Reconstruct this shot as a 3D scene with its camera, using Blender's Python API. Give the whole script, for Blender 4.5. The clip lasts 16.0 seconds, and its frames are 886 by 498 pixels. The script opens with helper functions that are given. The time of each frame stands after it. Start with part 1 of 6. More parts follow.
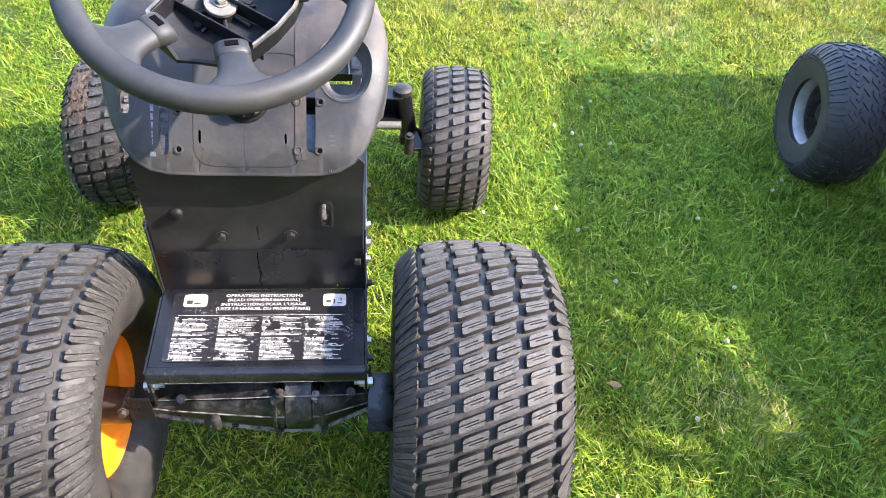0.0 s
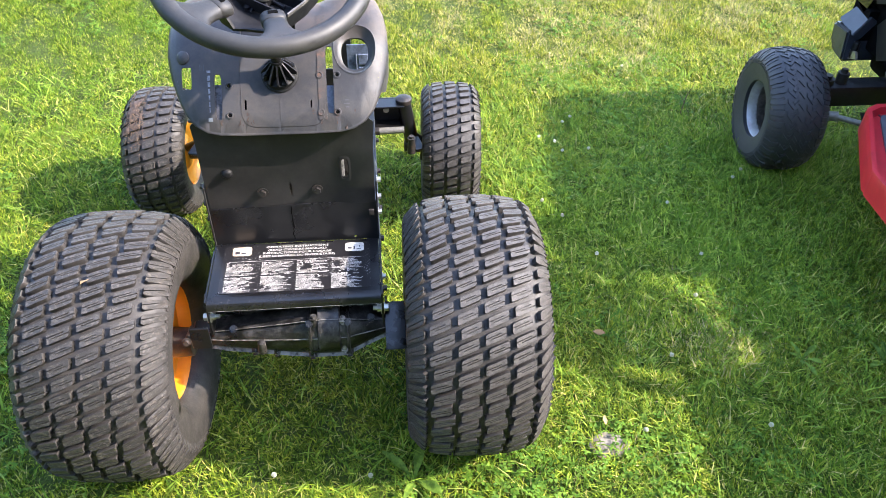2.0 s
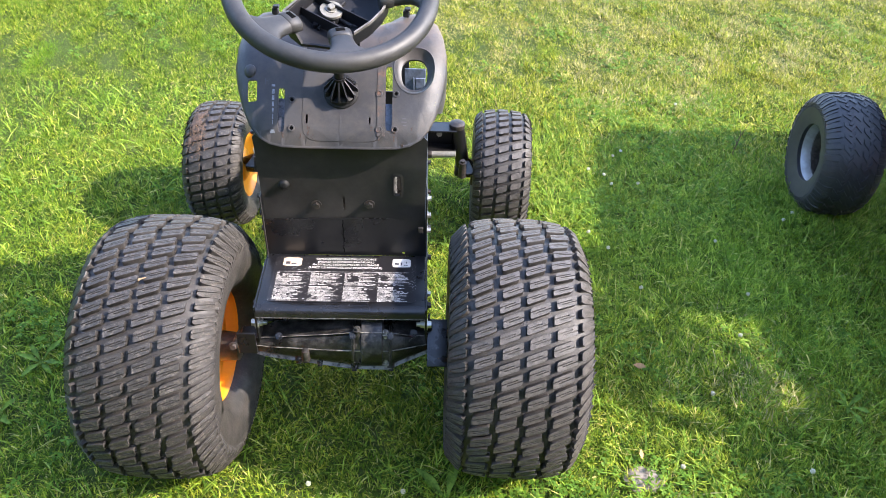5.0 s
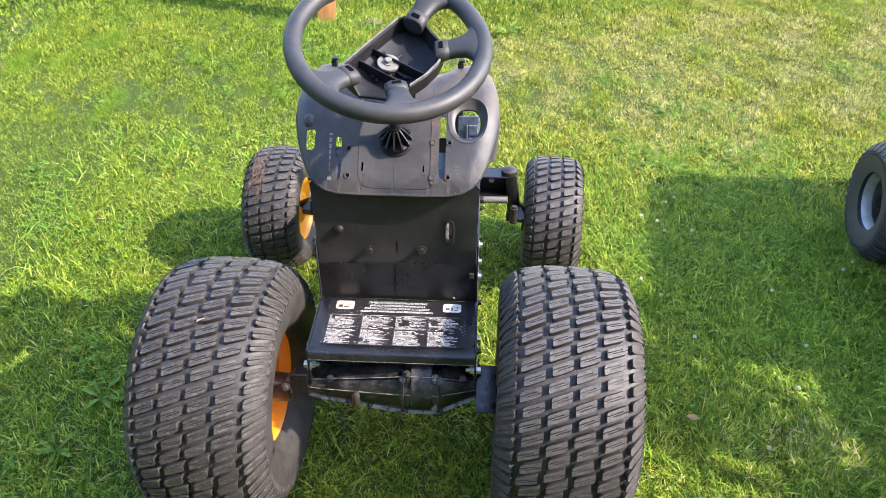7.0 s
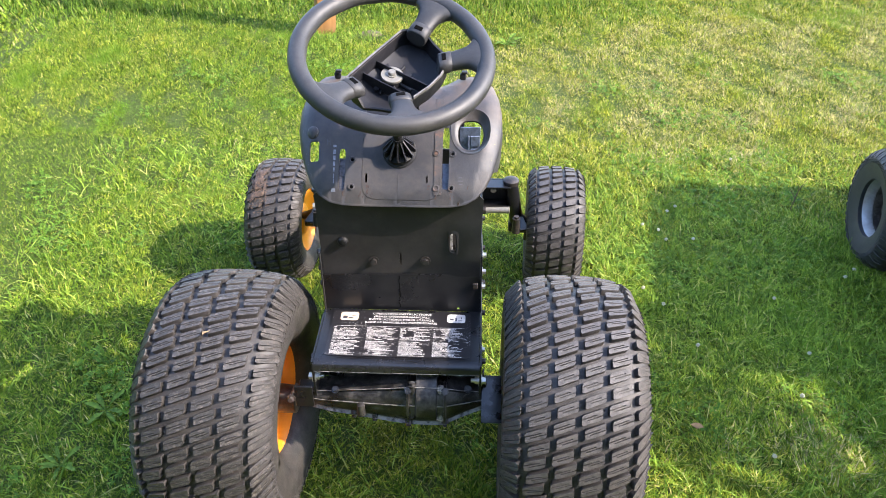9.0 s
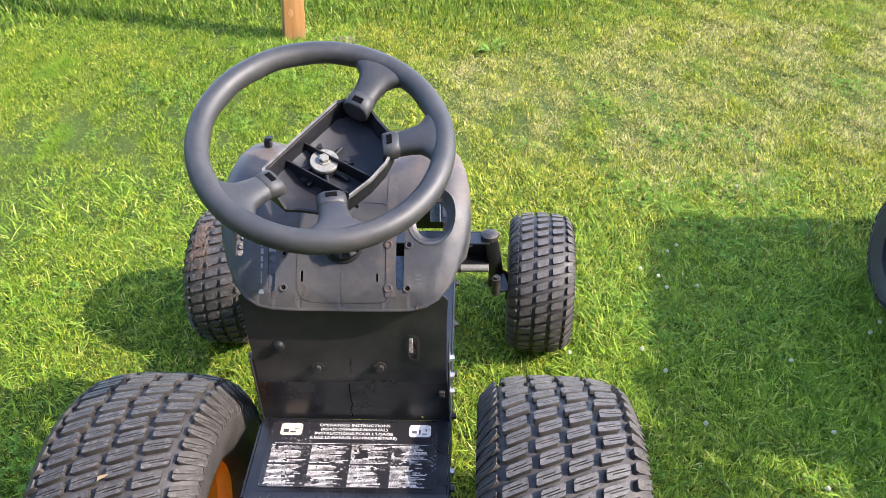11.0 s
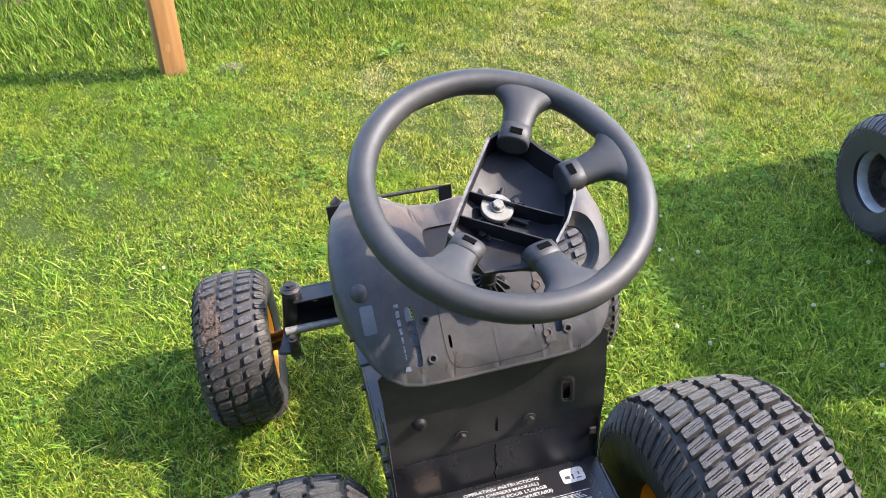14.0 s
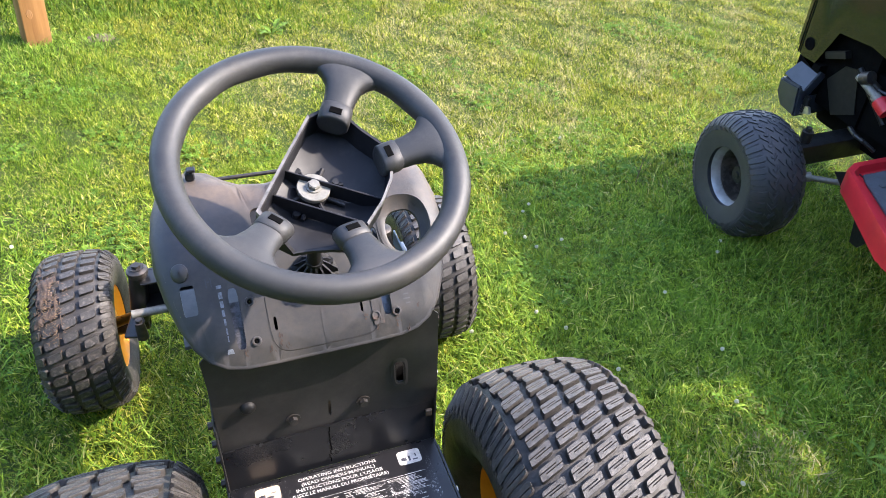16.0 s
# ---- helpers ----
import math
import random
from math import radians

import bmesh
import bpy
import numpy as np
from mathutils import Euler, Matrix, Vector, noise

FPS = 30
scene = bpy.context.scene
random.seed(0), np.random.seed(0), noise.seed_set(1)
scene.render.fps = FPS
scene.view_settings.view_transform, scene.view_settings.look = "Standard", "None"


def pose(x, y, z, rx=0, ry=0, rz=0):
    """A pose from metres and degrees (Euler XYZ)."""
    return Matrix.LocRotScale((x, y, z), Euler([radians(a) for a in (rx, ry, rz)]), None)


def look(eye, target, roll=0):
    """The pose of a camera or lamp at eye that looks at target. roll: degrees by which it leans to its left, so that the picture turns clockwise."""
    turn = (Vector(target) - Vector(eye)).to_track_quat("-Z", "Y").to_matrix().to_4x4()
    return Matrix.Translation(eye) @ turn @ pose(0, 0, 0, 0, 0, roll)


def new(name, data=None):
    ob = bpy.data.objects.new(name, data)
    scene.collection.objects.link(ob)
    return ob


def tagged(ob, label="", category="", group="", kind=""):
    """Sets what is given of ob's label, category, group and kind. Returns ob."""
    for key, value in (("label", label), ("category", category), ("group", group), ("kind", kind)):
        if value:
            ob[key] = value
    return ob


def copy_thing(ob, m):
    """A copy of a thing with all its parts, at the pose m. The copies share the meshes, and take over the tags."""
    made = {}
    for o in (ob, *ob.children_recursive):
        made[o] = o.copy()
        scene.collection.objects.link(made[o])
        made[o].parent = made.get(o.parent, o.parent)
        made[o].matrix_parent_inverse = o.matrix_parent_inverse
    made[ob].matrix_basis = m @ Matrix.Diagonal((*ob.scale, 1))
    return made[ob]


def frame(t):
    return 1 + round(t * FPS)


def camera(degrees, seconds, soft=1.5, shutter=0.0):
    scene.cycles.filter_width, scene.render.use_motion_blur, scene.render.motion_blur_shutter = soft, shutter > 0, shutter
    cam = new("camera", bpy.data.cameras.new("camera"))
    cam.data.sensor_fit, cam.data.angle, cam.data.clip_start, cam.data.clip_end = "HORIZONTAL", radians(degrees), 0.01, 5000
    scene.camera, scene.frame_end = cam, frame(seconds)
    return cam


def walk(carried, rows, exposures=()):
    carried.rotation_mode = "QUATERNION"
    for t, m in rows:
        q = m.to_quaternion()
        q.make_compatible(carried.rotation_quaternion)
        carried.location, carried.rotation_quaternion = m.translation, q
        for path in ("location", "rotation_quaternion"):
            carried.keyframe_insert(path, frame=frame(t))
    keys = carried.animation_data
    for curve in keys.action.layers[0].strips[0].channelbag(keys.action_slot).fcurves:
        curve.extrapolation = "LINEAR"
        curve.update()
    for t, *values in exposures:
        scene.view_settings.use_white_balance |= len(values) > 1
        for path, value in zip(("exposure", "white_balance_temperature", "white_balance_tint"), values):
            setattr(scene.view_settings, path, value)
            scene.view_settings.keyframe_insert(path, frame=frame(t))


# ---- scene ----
cam = camera(59.4, 16.0, soft=0.6)
PATH = [
    (0, (0.157, 0.124, 1.346), (0.356, 1.457, -0.132), 6.3),
    (0.5, (0.244, 0.043, 1.381), (0.416, 1.433, -0.047), 3.7),
    (1, (0.208, -0.096, 1.367), (0.369, 1.331, -0.024), 1.0),
    (1.5, (0.185, -0.197, 1.369), (0.352, 1.255, 0.003), 0.3),
    (2, (0.156, -0.243, 1.373), (0.32, 1.243, 0.044), 1.5),
    (2.5, (0.146, -0.26, 1.379), (0.296, 1.261, 0.089), 2.1),
    (3, (0.145, -0.26, 1.377), (0.285, 1.27, 0.096), 2.4),
    (3.5, (0.151, -0.267, 1.373), (0.29, 1.266, 0.096), 2.4),
    (3.7, (0.15, -0.275, 1.375), (0.287, 1.261, 0.101), 2.5),
    (5.8, (0.144, -0.271, 1.367), (0.134, 1.28, 0.104), 1.6),
    (6, (0.15, -0.271, 1.372), (0.124, 1.286, 0.117), 1.4),
    (6.5, (0.146, -0.277, 1.376), (0.085, 1.293, 0.139), 0.6),
    (7, (0.145, -0.278, 1.388), (0.07, 1.328, 0.198), 0.2),
    (7.5, (0.141, -0.281, 1.404), (0.061, 1.362, 0.266), 0.1),
    (8, (0.136, -0.291, 1.397), (0.054, 1.355, 0.265), -0.1),
    (10.3, (0.142, -0.181, 1.382), (0.084, 1.404, 0.163), -0.6),
    (10.5, (0.155, -0.11, 1.377), (0.098, 1.478, 0.163), -0.7),
    (11, (0.181, 0.053, 1.389), (0.123, 1.646, 0.181), -0.7),
    (11.5, (0.103, 0.22, 1.353), (0.039, 1.775, 0.097), -1.1),
    (12, (-0.027, 0.358, 1.343), (0.027, 1.884, 0.052), -4.0),
    (12.5, (-0.099, 0.31, 1.361), (0.041, 1.849, 0.092), -2.9),
    (13, (-0.143, 0.232, 1.354), (0.025, 1.771, 0.088), -4.2),
    (13.5, (-0.177, 0.213, 1.361), (0.047, 1.733, 0.082), -5.0),
    (14, (-0.203, 0.235, 1.372), (0.122, 1.78, 0.145), -4.1),
    (14.5, (-0.204, 0.208, 1.372), (0.211, 1.747, 0.164), -2.5),
    (15, (-0.19, 0.208, 1.376), (0.288, 1.732, 0.173), -1.7),
    (15.5, (-0.174, 0.197, 1.383), (0.358, 1.706, 0.183), 0.1),
    (16, (-0.113, 0.207, 1.364), (0.444, 1.66, 0.107), 2.5),
]
walk(cam, [(t, look(eye, target, roll)) for t, eye, target, roll in PATH], [(0.0, 2.95, 6350.0, 16.0), (3.5, 2.80, 6350.0, 16.0), (6.0, 2.72, 6380.0, 16.5), (8.0, 2.70, 6380.0, 17.0), (10.5, 2.66, 6400.0, 17.0), (12.0, 2.50, 6450.0, 16.5), (14.0, 2.57, 6450.0, 16.5), (16.0, 2.68, 6450.0, 17.0)])

# ---- light ----
SUN_EL, SUN_AZ = 38.5, -12.5          # degrees above the ground; degrees from +x towards +y
sx = math.cos(radians(SUN_EL)) * math.cos(radians(SUN_AZ))
sy = math.cos(radians(SUN_EL)) * math.sin(radians(SUN_AZ))
sz = math.sin(radians(SUN_EL))
world = bpy.data.worlds.new("sky")
scene.world = world
world.use_nodes = True
wn = world.node_tree
sky = wn.nodes.new("ShaderNodeTexSky")
sky.sky_type, sky.sun_disc = "NISHITA", False
sky.sun_elevation = radians(SUN_EL)
sky.sun_rotation = radians(90.0 - SUN_AZ)
wn.nodes["Background"].inputs["Strength"].default_value = 0.15
wn.links.new(sky.outputs["Color"], wn.nodes["Background"].inputs["Color"])
sun_data = bpy.data.lights.new("sun", "SUN")
sun_data.energy, sun_data.angle, sun_data.color = 1.95, radians(0.6), (1.0, 0.91, 0.77)
sun = new("sun", sun_data)
sun.matrix_world = look((6 * sx, 6 * sy, 6 * sz), (0, 0, 0))


# ---- materials ----
def material(name, rough=0.5, metal=0.0, spec=0.5):
    m = bpy.data.materials.new(name)
    m.use_nodes = True
    b = m.node_tree.nodes["Principled BSDF"]
    b.inputs["Roughness"].default_value = rough
    b.inputs["Metallic"].default_value = metal
    b.inputs["Specular IOR Level"].default_value = spec
    return m, m.node_tree, b


def noise_node(nt, scale, detail=4.0, rough=0.6, stretch=None):
    tc = nt.nodes.new("ShaderNodeTexCoord")
    n = nt.nodes.new("ShaderNodeTexNoise")
    n.inputs["Scale"].default_value = scale
    n.inputs["Detail"].default_value = detail
    n.inputs["Roughness"].default_value = rough
    if stretch:
        mp = nt.nodes.new("ShaderNodeMapping")
        mp.inputs["Scale"].default_value = stretch
        nt.links.new(tc.outputs["Object"], mp.inputs["Vector"])
        nt.links.new(mp.outputs["Vector"], n.inputs["Vector"])
    else:
        nt.links.new(tc.outputs["Object"], n.inputs["Vector"])
    return n.outputs["Fac"]


def ramp(nt, fac, stops):
    r = nt.nodes.new("ShaderNodeValToRGB")
    e = r.color_ramp.elements
    while len(e) < len(stops):
        e.new(0.5)
    for k, (p, c) in zip(e, stops):
        k.position, k.color = p, (*c, 1) if len(c) == 3 else c
    nt.links.new(fac, r.inputs["Fac"])
    return r.outputs["Color"]


def grey(nt, fac, lo, hi, a=0.0, b=1.0):
    return ramp(nt, fac, [(lo, (a, a, a)), (hi, (b, b, b))])


def mixed(nt, fac, c1, c2):
    m = nt.nodes.new("ShaderNodeMix")
    m.data_type = "RGBA"
    for sock, v in ((m.inputs[6], c1), (m.inputs[7], c2)):
        if isinstance(v, tuple):
            sock.default_value = (*v, 1)
        else:
            nt.links.new(v, sock)
    nt.links.new(fac, m.inputs[0])
    return m.outputs[2]


def relief(nt, b, height, strength=0.3, dist=0.002):
    n = nt.nodes.new("ShaderNodeBump")
    n.inputs["Strength"].default_value, n.inputs["Distance"].default_value = strength, dist
    nt.links.new(height, n.inputs["Height"])
    nt.links.new(n.outputs["Normal"], b.inputs["Normal"])


def two_tone(name, c1, c2, scale, lo, hi, rough, metal=0.0, fine=300.0, bump=0.15, c3=None, scale3=6.0, lo3=0.5, hi3=0.62, rough2=None, spec=0.5):
    """A base colour with a second one in patches, an optional third in larger ones, and fine relief."""
    m, nt, b = material(name, rough, metal, spec)
    fac = grey(nt, noise_node(nt, scale, 6, 0.7), lo, hi)
    col = mixed(nt, fac, c1, c2)
    if c3:
        col = mixed(nt, grey(nt, noise_node(nt, scale3, 8, 0.75), lo3, hi3), col, c3)
    nt.links.new(col, b.inputs["Base Color"])
    if rough2 is not None:
        nt.links.new(grey(nt, noise_node(nt, scale * 0.7, 5), 0.35, 0.65, rough, rough2), b.inputs["Roughness"])
    relief(nt, b, noise_node(nt, fine, 4), bump, 0.001)
    return m


RUBBER = two_tone("tyre_rubber", (0.021, 0.0192, 0.018), (0.048, 0.042, 0.037), 34, 0.40, 0.68, 0.46, fine=260, bump=1.0, c3=(0.085, 0.066, 0.049), scale3=70, lo3=0.62, hi3=0.76, rough2=0.66, spec=0.45)
DUSTY_RUBBER = two_tone("dusty_tyre_rubber", (0.022, 0.020, 0.019), (0.050, 0.044, 0.039), 28, 0.38, 0.68, 0.48, fine=260, bump=1.0, c3=(0.10, 0.078, 0.058), scale3=60, lo3=0.60, hi3=0.74, rough2=0.66, spec=0.45)
TREAD = two_tone("worn_tread_rubber", (0.043, 0.039, 0.036), (0.084, 0.075, 0.067), 110, 0.38, 0.66, 0.46, fine=420, bump=1.2, c3=(0.022, 0.020, 0.019), scale3=38, lo3=0.56, hi3=0.72, rough2=0.64, spec=0.5)
DUSTY_TREAD = two_tone("dusty_tread_rubber", (0.032, 0.029, 0.027), (0.090, 0.078, 0.066), 150, 0.50, 0.62, 0.48, fine=420, bump=1.4, c3=(0.021, 0.019, 0.018), scale3=34, lo3=0.52, hi3=0.68, rough2=0.66, spec=0.5)
GREY_RUBBER = two_tone("grey_tyre_rubber", (0.026, 0.027, 0.030), (0.042, 0.042, 0.044), 15, 0.4, 0.7, 0.55, fine=500, bump=0.2)
def settled_dust(m, y0, y1, colour):
    """Brown dust lying over a material from y0 to y1 on, thicker in patches."""
    nt = m.node_tree
    b = nt.nodes["Principled BSDF"]
    link = b.inputs["Base Color"].links[0]
    base = link.from_socket
    tc, sp, mr = nt.nodes.new("ShaderNodeTexCoord"), nt.nodes.new("ShaderNodeSeparateXYZ"), nt.nodes.new("ShaderNodeMapRange")
    nt.links.new(tc.outputs["Object"], sp.inputs[0])
    nt.links.new(sp.outputs["Y"], mr.inputs["Value"])
    mr.inputs["From Min"].default_value, mr.inputs["From Max"].default_value = y0, y1
    mul = nt.nodes.new("ShaderNodeMath")
    mul.operation = "MULTIPLY"
    nt.links.new(mr.outputs["Result"], mul.inputs[0])
    nt.links.new(grey(nt, noise_node(nt, 11, 6, 0.65), 0.36, 0.62), mul.inputs[1])
    nt.links.new(mixed(nt, mul.outputs[0], base, colour), b.inputs["Base Color"])


DASH_PLASTIC = two_tone("black_dash_plastic", (0.024, 0.024, 0.027), (0.042, 0.041, 0.042), 10, 0.42, 0.7, 0.40, fine=900, bump=0.2, c3=(0.080, 0.066, 0.055), scale3=7, lo3=0.48, hi3=0.80, rough2=0.6)
settled_dust(DASH_PLASTIC, 1.00, 1.07, (0.125, 0.090, 0.063))
WHEEL_PLASTIC = two_tone("soft_black_plastic", (0.019, 0.0192, 0.020), (0.036, 0.0345, 0.033), 16, 0.42, 0.7, 0.48, fine=900, bump=0.2, c3=(0.062, 0.054, 0.047), scale3=10, lo3=0.50, hi3=0.82, rough2=0.64)
TRAY_PLASTIC = two_tone("smooth_black_plastic", (0.011, 0.0112, 0.014), (0.030, 0.029, 0.029), 26, 0.5, 0.75, 0.36, fine=600, bump=0.08, rough2=0.6, spec=0.3)
BLACK_PAINT = two_tone("black_gloss_paint", (0.006, 0.006, 0.007), (0.013, 0.0125, 0.0125), 12, 0.45, 0.7, 0.26, fine=300, bump=0.12, c3=(0.075, 0.055, 0.042), scale3=24, lo3=0.66, hi3=0.80, rough2=0.42)
PANEL_PAINT = two_tone("scuffed_black_paint", (0.014, 0.0135, 0.0135), (0.034, 0.031, 0.029), 9, 0.42, 0.7, 0.42, fine=260, bump=0.15, c3=(0.10, 0.072, 0.055), scale3=18, lo3=0.64, hi3=0.82, rough2=0.55, spec=0.35)
CAST_BLACK = two_tone("black_cast_iron", (0.006, 0.0057, 0.0056), (0.062, 0.057, 0.052), 26, 0.47, 0.64, 0.24, fine=150, bump=0.9, c3=(0.20, 0.18, 0.155), scale3=55, lo3=0.63, hi3=0.72, rough2=0.6, spec=0.5)
OIL_BLACK = two_tone("oily_black_iron", (0.0045, 0.0044, 0.0044), (0.012, 0.0115, 0.011), 30, 0.44, 0.7, 0.30, fine=150, bump=0.7, c3=(0.045, 0.036, 0.030), scale3=26, lo3=0.62, hi3=0.78, rough2=0.6)
ORANGE_PAINT = two_tone("orange_rim_paint", (0.80, 0.30, 0.012), (0.66, 0.22, 0.012), 14, 0.4, 0.7, 0.32, fine=120, bump=0.06, c3=(0.20, 0.09, 0.03), scale3=26, lo3=0.68, hi3=0.80, spec=0.5)
ZINC = two_tone("zinc_steel", (0.58, 0.57, 0.54), (0.38, 0.36, 0.33), 60, 0.4, 0.65, 0.38, 0.9, fine=300, bump=0.15)
WASHER_STEEL = two_tone("dull_washer_steel", (0.23, 0.22, 0.19), (0.14, 0.13, 0.11), 90, 0.4, 0.7, 0.5, 0.25, fine=500, bump=0.2)
DARK_STEEL = two_tone("dark_bolt_steel", (0.035, 0.033, 0.032), (0.085, 0.065, 0.052), 70, 0.45, 0.7, 0.45, 0.5, fine=400, bump=0.2)
WORN_CAST = two_tone("worn_cast_edge", (0.24, 0.225, 0.20), (0.030, 0.027, 0.025), 60, 0.46, 0.62, 0.45, 0.2, fine=200, bump=0.3)
RUST = two_tone("rusted_steel", (0.052, 0.045, 0.042), (0.135, 0.068, 0.042), 60, 0.50, 0.66, 0.6, 0.1, fine=200, bump=0.4, c3=(0.030, 0.029, 0.030), scale3=26, lo3=0.44, hi3=0.60)
# near-zero black that puts the shade of holes and gaps into the colour
DEEP_BLACK = two_tone("gap_shade_black", (0.002, 0.002, 0.0022), (0.004, 0.004, 0.004), 40, 0.4, 0.6, 0.95, spec=0.05)
SLOT_STEEL = two_tone("worn_slot_steel", (0.085, 0.085, 0.105), (0.025, 0.024, 0.028), 120, 0.42, 0.60, 0.5)
FADED_PRINT = two_tone("faded_print", (0.20, 0.22, 0.25), (0.09, 0.10, 0.11), 160, 0.42, 0.62, 0.5)
# steel with the sky's blue reflection put into its colour
SKY_TINT_STEEL = two_tone("sky_tinted_plate", (0.15, 0.18, 0.24), (0.06, 0.068, 0.085), 50, 0.42, 0.65, 0.34, 0.3, fine=200, bump=0.2)
SMALL_PRINT = two_tone("worn_grey_print", (0.50, 0.49, 0.46), (0.16, 0.155, 0.15), 90, 0.42, 0.62, 0.5, fine=300, bump=0.05)
DULL_PLATE = two_tone("dull_dark_plate", (0.040, 0.044, 0.050), (0.065, 0.066, 0.070), 40, 0.42, 0.65, 0.5)
CREAM_PRINT = two_tone("cream_print", (0.60, 0.46, 0.33), (0.42, 0.32, 0.24), 120, 0.45, 0.7, 0.5, fine=300, bump=0.05)
WHITE_PRINT = two_tone("worn_white_print", (0.56, 0.54, 0.50), (0.34, 0.33, 0.31), 120, 0.45, 0.7, 0.5, fine=300, bump=0.05)
PALE_PLASTIC = two_tone("pale_plastic_edge", (0.16, 0.15, 0.14), (0.06, 0.057, 0.054), 60, 0.42, 0.65, 0.5)
WET_BLACK = two_tone("wet_black_paint", (0.004, 0.004, 0.005), (0.010, 0.010, 0.011), 40, 0.42, 0.62, 0.08, fine=90, bump=0.5, rough2=0.5)
SILVER_PAINT = two_tone("silver_rim_paint", (0.40, 0.40, 0.40), (0.27, 0.26, 0.25), 24, 0.42, 0.7, 0.38, 0.25, fine=200, bump=0.08, c3=(0.16, 0.11, 0.08), scale3=18, lo3=0.64, hi3=0.78)
# black plastic whose slate tone is the reflected sky, put into the colour
CORNER_PLASTIC = two_tone("sky_tinted_corner_plastic", (0.040, 0.046, 0.058), (0.030, 0.034, 0.042), 12, 0.4, 0.7, 0.24, fine=300, bump=0.05)
# black paint with the green of reflected grass put into its colour
HOOD_PAINT = two_tone("grass_tinted_black_paint", (0.008, 0.012, 0.008), (0.012, 0.016, 0.010), 5, 0.4, 0.7, 0.15, fine=60, bump=0.02)
RED_PLASTIC = two_tone("red_plastic", (0.55, 0.022, 0.03), (0.44, 0.018, 0.024), 12, 0.4, 0.7, 0.36, fine=300, bump=0.06)
GREY_MAT = two_tone("grey_rubber_mat", (0.075, 0.08, 0.09), (0.05, 0.05, 0.055), 30, 0.4, 0.7, 0.6, fine=250, bump=0.3)
STONE = two_tone("pale_stone", (0.25, 0.215, 0.165), (0.16, 0.135, 0.10), 60, 0.4, 0.65, 0.85, fine=120, bump=0.6, c3=(0.15, 0.11, 0.078), scale3=9, lo3=0.50, hi3=0.74)
BRIGHT_PRINT = two_tone("white_small_print", (0.48, 0.455, 0.42), (0.14, 0.135, 0.13), 110, 0.46, 0.62, 0.45, fine=300, bump=0.05)
RUST_STAIN = two_tone("rust_stain", (0.075, 0.047, 0.034), (0.038, 0.029, 0.025), 200, 0.4, 0.6, 0.8)
BARE_EARTH = two_tone("bare_brown_earth", (0.17, 0.12, 0.075), (0.10, 0.072, 0.045), 60, 0.4, 0.65, 0.9, fine=120, bump=0.8)
# black plastic, coloured darker for the shadow below the steering wheel
BOOT_PLASTIC = two_tone("shade_dark_plastic", (0.004, 0.004, 0.0045), (0.010, 0.0095, 0.009), 60, 0.42, 0.7, 0.58, fine=200, bump=0.2, spec=0.3)
DRY_STRAW = two_tone("dry_straw", (0.17, 0.11, 0.065), (0.09, 0.05, 0.028), 60, 0.4, 0.65, 0.8, fine=200, bump=0.2)
DRY_LEAF = two_tone("dry_leaf", (0.36, 0.24, 0.11), (0.24, 0.15, 0.07), 80, 0.4, 0.65, 0.7, fine=200, bump=0.2)
FLOWER = two_tone("clover_white", (0.56, 0.54, 0.42), (0.38, 0.40, 0.23), 300, 0.4, 0.65, 0.7, fine=600, bump=0.2)
TIMBER_DARK = two_tone("weathered_timber", (0.20, 0.15, 0.11), (0.11, 0.08, 0.06), 10, 0.4, 0.65, 0.8, fine=60, bump=0.5)


def label_material():
    """Black printed film, scratched through to a pale layer in streaks."""
    m, nt, b = material("black_label_film", 0.3)
    tc = nt.nodes.new("ShaderNodeTexCoord")
    specks = grey(nt, noise_node(nt, 240, 8, 0.8), 0.55, 0.62)
    area = grey(nt, noise_node(nt, 16, 5, 0.7), 0.50, 0.64)
    streak = grey(nt, noise_node(nt, 90, 6, 0.75, (1.0, 0.16, 1.0)), 0.62, 0.67)
    mul = nt.nodes.new("ShaderNodeMath")
    mul.operation = "MULTIPLY"
    nt.links.new(specks, mul.inputs[0])
    nt.links.new(area, mul.inputs[1])
    top = nt.nodes.new("ShaderNodeMath")
    top.operation = "MAXIMUM"
    mul2 = nt.nodes.new("ShaderNodeMath")
    mul2.operation = "MULTIPLY"
    nt.links.new(streak, mul2.inputs[0])
    nt.links.new(area, mul2.inputs[1])
    nt.links.new(mul.outputs[0], top.inputs[0])
    nt.links.new(mul2.outputs[0], top.inputs[1])
    nt.links.new(mixed(nt, top.outputs[0], (0.014, 0.013, 0.014), (0.46, 0.45, 0.43)), b.inputs["Base Color"])
    relief(nt, b, noise_node(nt, 200, 4), 0.1, 0.0005)
    return m


PLATE_PAINT = two_tone("chipped_black_paint", (0.006, 0.006, 0.007), (0.016, 0.015, 0.015), 14, 0.45, 0.7, 0.20, fine=300, bump=0.2, c3=(0.15, 0.125, 0.105), scale3=48, lo3=0.64, hi3=0.74, rough2=0.42)
BLACK_LABEL = label_material()


def wood_material():
    m, nt, b = material("orange_brown_post_wood", 0.6)
    grain = noise_node(nt, 30, 6, 0.6, (1.0, 1.0, 0.06))
    col = ramp(nt, grain, [(0.3, (0.20, 0.090, 0.028)), (0.55, (0.31, 0.150, 0.050)), (0.75, (0.39, 0.205, 0.075))])
    nt.links.new(mixed(nt, grey(nt, noise_node(nt, 5, 4), 0.5, 0.75), col, (0.21, 0.115, 0.052)), b.inputs["Base Color"])
    relief(nt, b, grain, 0.4, 0.002)
    return m


